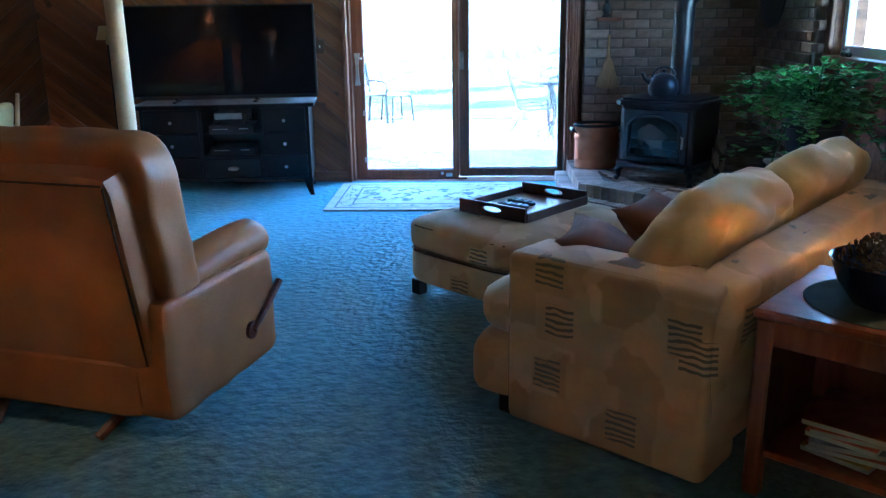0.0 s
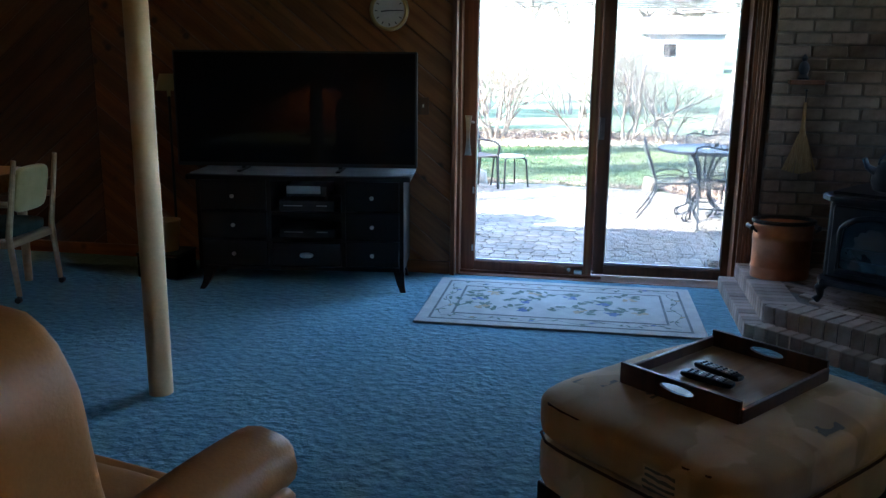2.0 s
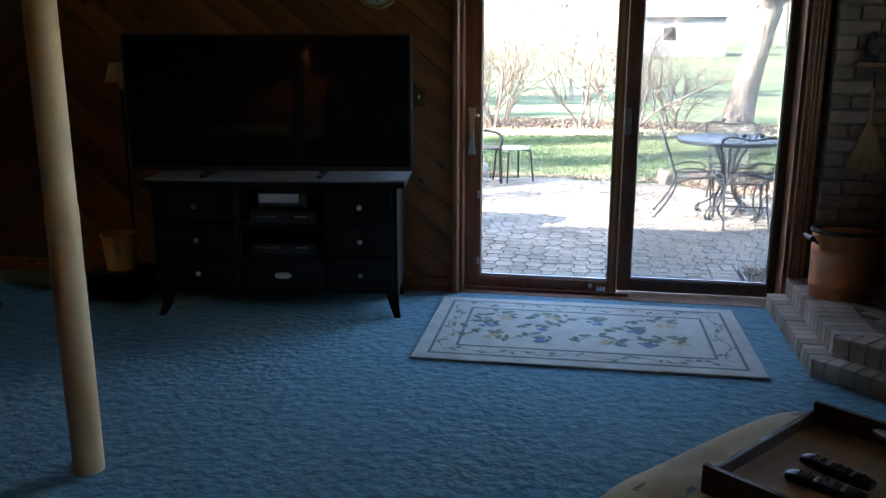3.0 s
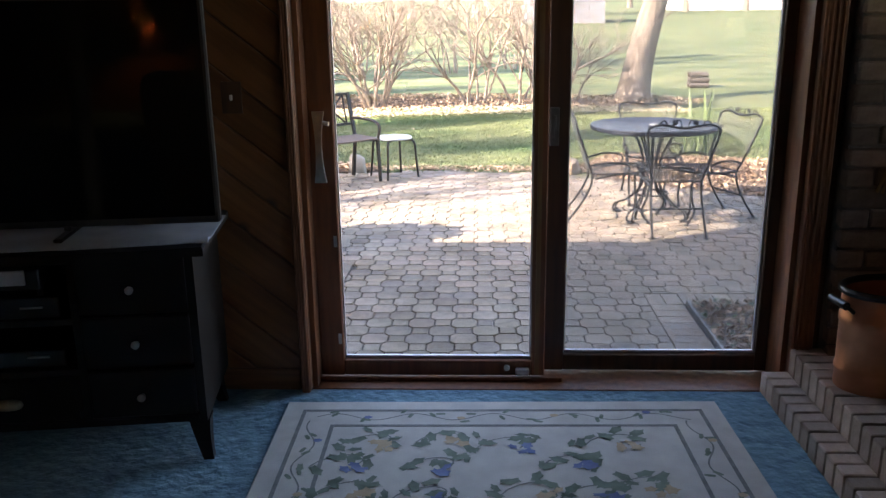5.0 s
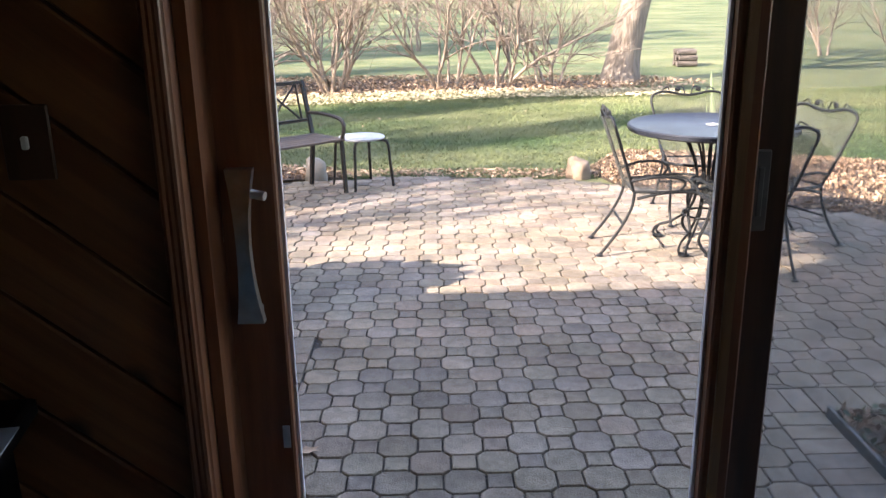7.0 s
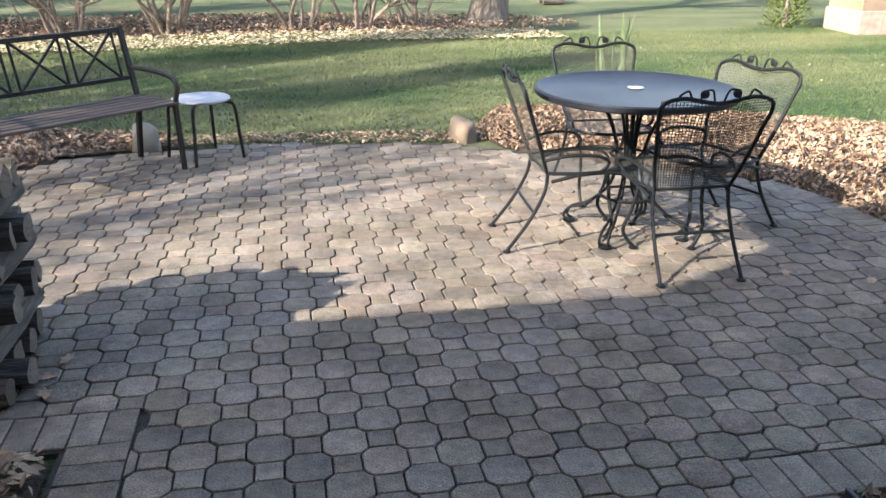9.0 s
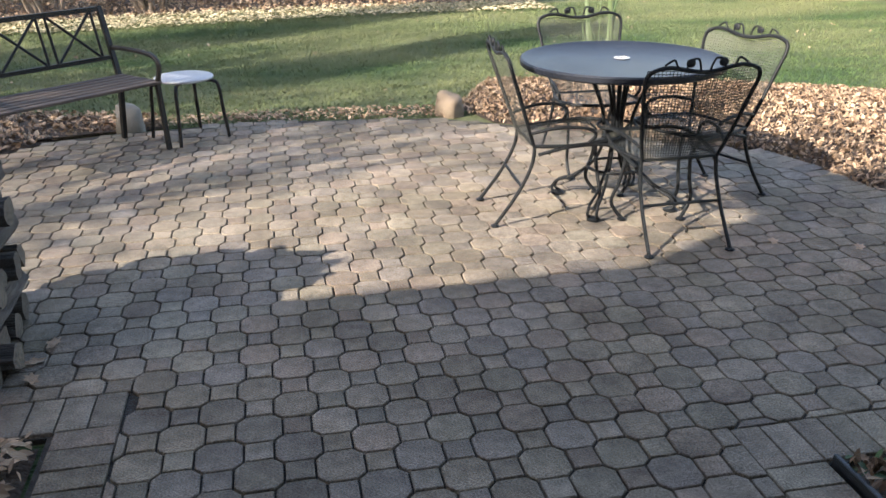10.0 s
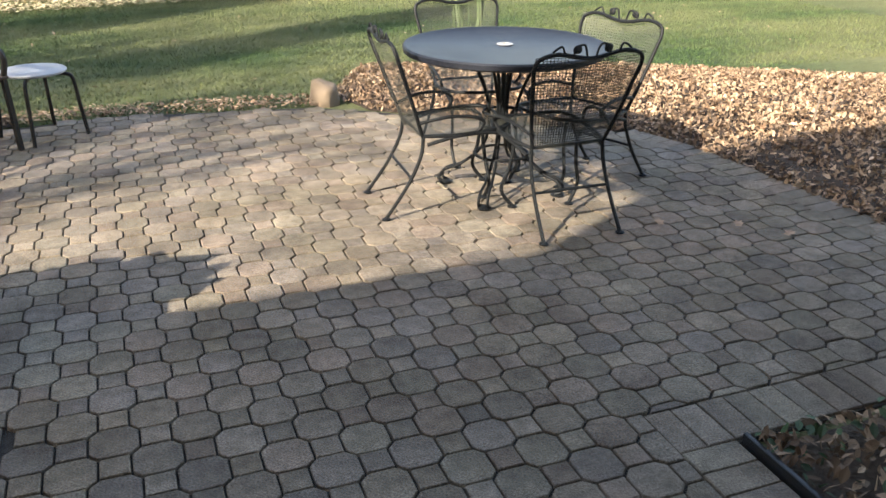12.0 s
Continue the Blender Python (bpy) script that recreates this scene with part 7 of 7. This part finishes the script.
for k in range(4):
    a = math.pi / 4 + k * math.pi / 2
    ca, sa = math.cos(a), math.sin(a)
    bm = bmesh.new()
    tube(bm, spline([(0.1 * ca, 0.1 * sa, 0.397), (0.185 * ca, 0.185 * sa, 0.393), (0.225 * ca, 0.225 * sa, 0.36), (0.24 * ca, 0.24 * sa, 0.2), (0.262 * ca, 0.262 * sa, 0.004)], 4), 0.012, 8)
    part("leg", bm, M_BENCH, stool, smooth=True)

# ---- firewood crib ----
rnd = random.Random(11)
for lay in range(6):
    z = PZ + 0.058 + lay * 0.113
    if lay % 2 == 0:
        for i in range(5):
            log_thing(pose(-2.02 + rnd.uniform(-0.05, 0.06), 9.46 + i * 0.128, z, rnd.uniform(0, 360), rnd.uniform(-1.5, 1.5), rnd.uniform(-4, 4)), 0.66, 0.056, lay > 0 and i % 2 == 0, rnd, "firewood crib on the patio", "weathered grey split log in the firewood crib")
    else:
        for i in range(5):
            log_thing(pose(-1.76 - i * 0.13, 9.72 + rnd.uniform(-0.03, 0.03), z, rnd.uniform(0, 360), 0, 90 + rnd.uniform(-5, 5)), 0.6, 0.056, i % 2, rnd, "firewood crib on the patio", "weathered grey split log in the firewood crib")
for i, (y, r) in enumerate(((9.5, 0.06), (9.68, 0.065), (9.86, 0.06))):
    log_thing(pose(-2.0, y, PZ + 0.058 + 6 * 0.113, 60 + 50 * i, 2, 5 - 6 * i), 0.7, r, i != 1, rnd, "firewood crib on the patio", "pale split log on top of the firewood crib")


# ---- shrubs and trees ----
M_TWIG = mat("shrub_bark", (0.15, 0.115, 0.09), (0.29, 0.235, 0.19), 10, 0.9, stretch=(3, 3, 0.5))
M_TRUNK = mat("maple_bark", (0.14, 0.11, 0.085), (0.24, 0.2, 0.16), 7, 0.95, bump=1.0, bscale=9, stretch=(3, 3, 0.5), dist=0.04)


def limb(V, F, p, d, length, r0, r1, seg, sides, rnd_, wob):
    """A bent tapering branch into the lists; gives its points with ways."""
    pts = []
    p, d = Vector(p), Vector(d).normalized()
    last = None
    for k in range(seg + 1):
        t = k / seg
        r = r0 + (r1 - r0) * t
        side = d.orthogonal().normalized()
        up = d.cross(side)
        b = len(V)
        V.extend(tuple(p + (side * math.cos(2 * math.pi * i / sides) + up * math.sin(2 * math.pi * i / sides)) * r) for i in range(sides))
        if last is not None:
            F.extend((last + i, last + (i + 1) % sides, b + (i + 1) % sides, b + i) for i in range(sides))
        last = b
        pts.append((p.copy(), d.copy(), r))
        p = p + d * (length / seg)
        d = (d + Vector((rnd_.gauss(0, wob), rnd_.gauss(0, wob), rnd_.gauss(0, wob) + 0.03))).normalized()
    return pts


def grow(V, F, p, d, length, r, depth, rnd_, split, wob=0.14, minr=0.004):
    pts = limb(V, F, p, d, length, r, r * 0.6, 5 if depth else 4, 5 if r > 0.02 else 3, rnd_, wob)
    if depth == 0:
        return
    for _ in range(split):
        q, dd, rr_ = pts[rnd_.randint(2, len(pts) - 1)]
        nd = (dd + Vector((rnd_.gauss(0, 0.5), rnd_.gauss(0, 0.5), rnd_.gauss(0.1, 0.35)))).normalized()
        grow(V, F, q, nd, length * rnd_.uniform(0.5, 0.8), max(minr, rr_ * 0.6), depth - 1, rnd_, split, wob, minr)


def emit(name, V, F, material, parent, label=""):
    me = bpy.data.meshes.new(name)
    me.from_pydata(V, [], F)
    me.materials.append(material)
    me.polygons.foreach_set("use_smooth", [True] * len(F))
    ob = new(name, me)
    ob.parent = parent
    if label:
        ob["label"] = label
    return ob


def shrub(x, y, stems, h, seed, spread=0.5):
    rnd_ = random.Random(seed)
    t = thing("shrub", "tall leafless shrub with many crooked stems", "shrub", pose(x, y, gz(x, y)), "bare shrubs across the lawn")
    V, F, V2, F2 = [], [], [], []
    for k in range(stems):
        a = rnd_.uniform(0, 6.28)
        d = Vector((spread * math.cos(a) * rnd_.uniform(0.2, 1.3), spread * math.sin(a), 1))
        pts = limb(V, F, (0.16 * math.cos(a), 0.16 * math.sin(a), -0.05), d, h * rnd_.uniform(0.5, 0.75), rnd_.uniform(0.022, 0.04), 0.014, 7, 6, rnd_, 0.16)
        for q in range(9):
            p, dd, r = pts[rnd_.randint(2, 7)]
            nd = (dd + Vector((rnd_.gauss(0, 0.5), rnd_.gauss(0, 0.5), rnd_.gauss(0, 0.3)))).normalized()
            grow(V2, F2, p, nd, h * rnd_.uniform(0.25, 0.42), max(0.008, r * 0.6), 2, rnd_, 3, 0.16, 0.004)
    emit("stem", V, F, M_TWIG, t)
    emit("twigs", V2, F2, M_TWIG, t)["kind"] = "stuff"
    return t


for i, (x, y, n, h, s) in enumerate(((-5.8, 20.2, 9, 3.0, 0.5), (-3.8, 20.0, 9, 3.0, 0.5), (-2.4, 20.05, 11, 3.2, 0.5), (-0.5, 20.0, 6, 3.0, 0.45), (0.45, 20.1, 6, 3.0, 0.6), (1.3, 20.2, 5, 1.9, 0.5), (-8.0, 20.3, 8, 3.0, 0.5))):
    shrub(x, y, n, h, 20 + i, s)
for i, (x, y, h) in enumerate(((8.5, 25.5, 2.2), (10.4, 26.0, 2.0), (-1.2, 29, 2.6), (0.6, 30, 2.4), (-4, 30, 2.6))):
    shrub(x, y, 4, h, 60 + i, 0.4)


def tree(name, label, x, y, r, lean, h, seed, depth=3, split=3, limbs=5, group=""):
    rnd_ = random.Random(seed)
    t = thing(name, label, "tree", pose(x, y, gz(x, y)), group)
    V, F = [], []
    n = 9
    pts = []
    last = None
    for k in range(n + 1):
        q = k / n
        p = Vector((lean * q * (0.6 + 0.4 * q) * h, 0.1 * math.sin(q * 3), -0.1 + h * q))
        rr_ = r * (1 + 0.45 * math.exp(-q * 9)) * (1 - 0.28 * q)
        b = len(V)
        for i in range(18):
            a = 2 * math.pi * i / 18
            f = 1 + 0.06 * math.sin(3 * a + q * 2) + 0.05 * noise.noise(Vector((math.cos(a) * 2, math.sin(a) * 2, q * 6 + seed)))
            V.append((p.x + rr_ * f * math.cos(a), p.y + rr_ * f * math.sin(a), p.z))
        if last is not None:
            F.extend((last + i, last + (i + 1) % 18, b + (i + 1) % 18, b + i) for i in range(18))
        last = b
        pts.append((p, rr_))
    emit("trunk", V, F, M_TRUNK, t)
    V, F, V2, F2 = [], [], [], []
    for k in range(limbs):
        a = 2 * math.pi * k / limbs + rnd_.uniform(-.4, .4)
        d = Vector((math.cos(a) * 0.7 + lean, math.sin(a) * 0.7, rnd_.uniform(0.6, 1.2)))
        lp = limb(V, F, pts[-1][0] - Vector((0, 0, 0.2 * (k % 2))), d, h * 1.0, pts[-1][1] * 0.62, pts[-1][1] * 0.25, 8, 8, rnd_, 0.12)
        for q in range(7):
            p, dd, rr_ = lp[rnd_.randint(2, 8)]
            nd = (dd + Vector((rnd_.gauss(0, 0.6), rnd_.gauss(0, 0.6), rnd_.gauss(0, 0.4)))).normalized()
            grow(V2, F2, p, nd, h * rnd_.uniform(0.4, 0.8), rr_ * 0.5, depth - 1, rnd_, split, 0.15, 0.008)
    emit("limb", V, F, M_TRUNK, t)
    emit("twigs", V2, F2, M_TWIG, t)["kind"] = "stuff"
    return t


tree("maple_tree", "large leaning bare maple at the end of the shrub bed", 2.62, 20.75, 0.30, 0.21, 2.6, 3)
# bare trees out of view, set where their shadows reach lawn and patio
for i, (x, y, r, h) in enumerate(((-13, 7.5, 0.25, 3.2), (-10, 10.5, 0.22, 3.0), (-17, 10, 0.25, 3.6), (-8.5, 12.6, 0.2, 2.6), (-22, 15, 0.25, 3.6), (-15, 15, 0.25, 3.4), (-12, 18, 0.22, 3.0), (-7.8, 8.8, 0.18, 2.4))):
    tree("bare_tree", "bare tree out of view beside the lawn, placed to cast shade", x, y, r, 0.05, h, 30 + i, 3, 3, 5, "bare trees beside the lawn")
tree("bare_tree", "tall bare tree out of view, placed to dapple the patio with shade", -15.0, 5.2, 0.26, 0.03, 4.2, 80, 3, 3, 6, "bare trees beside the lawn")
tall = tree("bare_tree", "tall bare tree along the lawn's side", -9.5, 27, 0.2, 0.02, 6.0, 90, 2, 3, 6, "tall bare trees along the lawn")
for x, y, a_ in ((-12.5, 33, 70), (-17, 29, 150), (-21, 37, 230), (-16, 42, 20), (-25, 31, 310), (-13, 47, 110)):
    copy_thing(tall, pose(x, y, gz(x, y), 0, 0, a_))
far = tree("bare_tree", "bare tree far across the lawn", -14, 62, 0.3, 0.05, 4, 50, 2, 3, 6, "bare trees far across the lawn")
rnd = random.Random(9)
for k in range(26):
    x, y = rnd.uniform(-60, 50), rnd.uniform(75, 110)
    ob = copy_thing(far, pose(x, y, gz(x, y), 0, 0, rnd.uniform(0, 360)))

# dense evergreens beside the lawn, out of view, added to throw bands of shade
M_SPRUCE = mat("spruce_needles", (0.02, 0.045, 0.018), (0.045, 0.08, 0.03), 6, 0.8, island=0.3)


def spruce(x, y, h, r, seed):
    g_ = np.random.default_rng(seed)
    t = thing("spruce_tree", "unseen tall evergreen, added to cast shade bands on the lawn", "tree", pose(x, y, gz(x, y)), "evergreens beside the lawn")
    bm = bmesh.new()
    tube(bm, [(0, 0, -0.1), (0, 0, h)], [0.16, 0.02], 10)
    part("trunk", bm, M_TRUNK, t, smooth=True)
    n = 5200
    q = g_.random(n) ** 1.3
    tier = 0.6 + 0.4 * np.abs(np.sin(q * h * 2.2))
    a, rr = g_.uniform(0, 6.28, n), r * (1 - 0.9 * q) * tier * g_.uniform(0.15, 1.0, n) ** 0.6
    c = np.stack([rr * np.cos(a), rr * np.sin(a), 0.9 + (h - 0.9) * q - 0.18 * rr], 1)
    d = np.stack([np.cos(a), np.sin(a), -0.25 + g_.normal(0, 0.2, n)], 1) * 0.34
    s = np.stack([-np.sin(a), np.cos(a), g_.normal(0, 0.4, n)], 1) * 0.1
    P = np.stack([c - s, c + s, c + d], 1).reshape(-1, 3)
    emit("crown", P.tolist(), np.arange(3 * n).reshape(-1, 3).tolist(), M_SPRUCE, t)["kind"] = "stuff"


for i, (x, y, h, r) in enumerate(((-12.6, 8.6, 10.5, 1.0), (-15, 10.2, 12.5, 1.5), (-13, 24, 14, 2.0), (-18, 26, 14, 2.0), (-15, 21, 14, 1.8), (-20, 14, 13, 1.6), (-26, 12, 14, 1.8), (-24, 20, 12, 1.6), (-30, 22, 14, 2.0), (-19, 19, 11, 1.4), (-34, 30, 14, 2.0))):
    spruce(x, y, h, r, 70 + i)

# old stump pile on the far lawn
st_ = thing("stump_pile", "dark weathered pile of stacked wood on the lawn", "wood pile", pose(4.63, 23.6, gz(4.63, 23.6)) @ Matrix.Diagonal((0.8, 0.8, 0.9, 1)))
rnd = random.Random(14)
for k in range(9):
    bm = bmesh.new()
    a = 0.2 * (k % 3 - 1)
    tube(bm, [(-0.24 + rnd.uniform(-.04, .04), a, 0.07 + 0.13 * (k // 3)), (0.24 + rnd.uniform(-.04, .04), a, 0.07 + 0.13 * (k // 3))], 0.066, 8)
    part("billet", bm, M_BARK, st_)

# evergreen shrub at the lawn's side
ev = thing("evergreen_shrub", "yellow-green evergreen shrub beside a tan shed", "shrub", pose(7.3, 19.5, gz(7.3, 19.5)))
V, F = [], []
rnd = random.Random(4)
for k in range(2600):
    t = rnd.random()
    a, rr_ = rnd.uniform(0, 6.28), 0.42 * (1 - 0.55 * t) * rnd.uniform(0.55, 1.08)
    p = Vector((rr_ * math.cos(a), rr_ * math.sin(a), 0.02 + 1.5 * t))
    d = Vector((math.cos(a), math.sin(a), rnd.uniform(0.2, 1.2))).normalized() * 0.07
    s = Vector((-math.sin(a), math.cos(a), 0)) * 0.018
    b = len(V)
    V += [tuple(p - s), tuple(p + s), tuple(p + d)]
    F.append((b, b + 1, b + 2))
emit("foliage", V, F, mat("evergreen_leaf", (0.10, 0.14, 0.02), (0.2, 0.24, 0.05), 6, 0.7, island=0.4), ev)["kind"] = "stuff"
bm = bmesh.new()
tube(bm, [(0, 0, -0.03), (0, 0, 1.2)], [0.04, 0.01], 8)
part("stem", bm, M_TWIG, ev)

# iris clump and stakes in the leaf bed
M_IRISLEAF = mat("iris_leaf", (0.08, 0.13, 0.05), (0.16, 0.21, 0.1), 6, 0.5)
ir = thing("iris_clump", "clump of tall upright green leaves in the leaf bed", "plant", pose(2.27, 14.2, gz(2.27, 14.2)))
rnd = random.Random(6)
for k in range(14):
    bm = bmesh.new()
    a = rnd.uniform(0, 6.28)
    h = rnd.uniform(0.55, 0.85) if k < 7 else rnd.uniform(0.25, 0.5)
    c0 = Vector((rnd.uniform(-.15, .15), rnd.uniform(-.1, .1), 0))
    d = Vector((rnd.gauss(0, .14), rnd.gauss(0, .14), 1))
    s = Vector((math.cos(a), math.sin(a), 0)) * 0.022
    n_ = s.cross(Vector((0, 0, 1))) * 0.25
    v = []
    for t in (0, 0.5, 0.85, 1):
        w_ = 1 if t < 0.6 else 0.6 if t < 0.9 else 0.1
        c = c0 + d * h * t
        v.append([bm.verts.new(c - s * w_), bm.verts.new(c + n_ * w_), bm.verts.new(c + s * w_), bm.verts.new(c - n_ * w_)])
    for a_, b_ in zip(v, v[1:]):
        for q in range(4):
            bm.faces.new((a_[q], a_[(q + 1) % 4], b_[(q + 1) % 4], b_[q]))
    part("leaf", bm, M_IRISLEAF, ir)
for i, (x, y, h) in enumerate(((3.35, 11.0, 0.28), (3.75, 11.25, 0.25), (3.5, 10.55, 0.26), (4.1, 10.9, 0.24))):
    bm = bmesh.new()
    tube(bm, [(0, 0, -0.05), (0.015, 0, h)], [0.008, 0.005], 6)
    single("dry_stem", bm, M_TWIG, "short dead stem standing in the leaf bed", "stem", pose(x, y, -0.18, 0, 4, 0), group="dry stems in the leaf bed")

# far buildings
def far_house(x, y, w, d, h, wall, label):
    t = thing("far_house", label, "house", pose(x, y, gz(x, y) - 0.2))
    part("wall", one_box((-w / 2, -d / 2, 0), (w / 2, d / 2, h)), wall, t)
    bm = bmesh.new()
    v = [bm.verts.new(p) for p in ((-w / 2 - 0.3, -d / 2 - 0.3, h), (w / 2 + 0.3, -d / 2 - 0.3, h), (w / 2 + 0.3, d / 2 + 0.3, h), (-w / 2 - 0.3, d / 2 + 0.3, h), (-w / 2 - 0.3, 0, h + d * 0.3), (w / 2 + 0.3, 0, h + d * 0.3))]
    for f in ((0, 1, 5, 4), (2, 3, 4, 5), (0, 4, 3), (1, 2, 5), (3, 2, 1, 0)):
        bm.faces.new([v[i] for i in f])
    part("roof", bm, M_SHINGLE, t)
    for k in range(max(1, int(w / 3))):
        cx = -w / 2 + 1.5 + k * 3 - (0 if w > 4 else 0.1)
        if cx + 0.5 > w / 2:
            break
        wn_ = part("window", one_box((cx - 0.5, -d / 2 - 0.05, h * 0.4), (cx + 0.5, -d / 2 + 0.02, h * 0.8)), M_WHITEP, t)
        part("pane", one_box((cx - 0.42, -d / 2 - 0.06, h * 0.4 + 0.08), (cx + 0.42, -d / 2 - 0.051, h * 0.8 - 0.08)), M_SCREEN, wn_)


M_SIDING = mat("pale_siding", (0.15, 0.155, 0.17), (0.2, 0.2, 0.22), 2, 0.7, stretch=(0.2, 0.2, 8))
M_WHITEWALL = mat("white_siding", (0.72, 0.72, 0.7), (0.8, 0.8, 0.78), 2, 0.7, stretch=(0.2, 0.2, 8))
far_house(5.2, 62, 5, 4, 2.6, M_SIDING, "small pale grey shed with shingle roof")
far_house(28, 96, 16, 8, 3.2, M_WHITEWALL, "long white house far across the lawn")
far_house(-26, 90, 14, 8, 3.2, M_SIDING, "grey house far across the lawn")

# tan shed at the side of the lawn
M_TANWALL = mat("tan_stucco", (0.25, 0.18, 0.12), (0.33, 0.25, 0.17), 4, 0.9, bump=0.4, bscale=50)
gs = thing("garden_shed", "tan stucco shed on a brick footing beside the lawn", "shed", pose(7.85, 18.4, gz(7.85, 18.4)))
part("wall", one_box((0.03, 0.03, 0.35), (4.2, 0.87, 2.5)), M_TANWALL, gs)
part("footing", one_box((0, 0, -0.15), (4.23, 0.9, 0.349), 0.01), M_HEARTH, gs, "low brick footing")
bm = bmesh.new()
v = [bm.verts.new(p) for p in ((-0.25, -0.25, 2.501), (4.5, -0.25, 2.501), (4.5, 1.1, 2.501), (-0.25, 1.1, 2.501), (-0.25, 0.45, 2.9), (4.5, 0.45, 2.9))]
for f in ((0, 1, 5, 4), (2, 3, 4, 5), (0, 4, 3), (1, 2, 5), (3, 2, 1, 0)):
    bm.faces.new([v[k] for k in f])
part("roof", bm, M_SHINGLE, gs)

# ---- single pavers nearest to the door ----
for x, y, a, kd in near_p:
    ob = new("paver", shared[kd])
    ob.parent = patio
    ob.matrix_local = Matrix.Translation((x, y, settle(x, y))) @ Euler((rp_.gauss(0, 0.006), rp_.gauss(0, 0.006), a)).to_matrix().to_4x4()
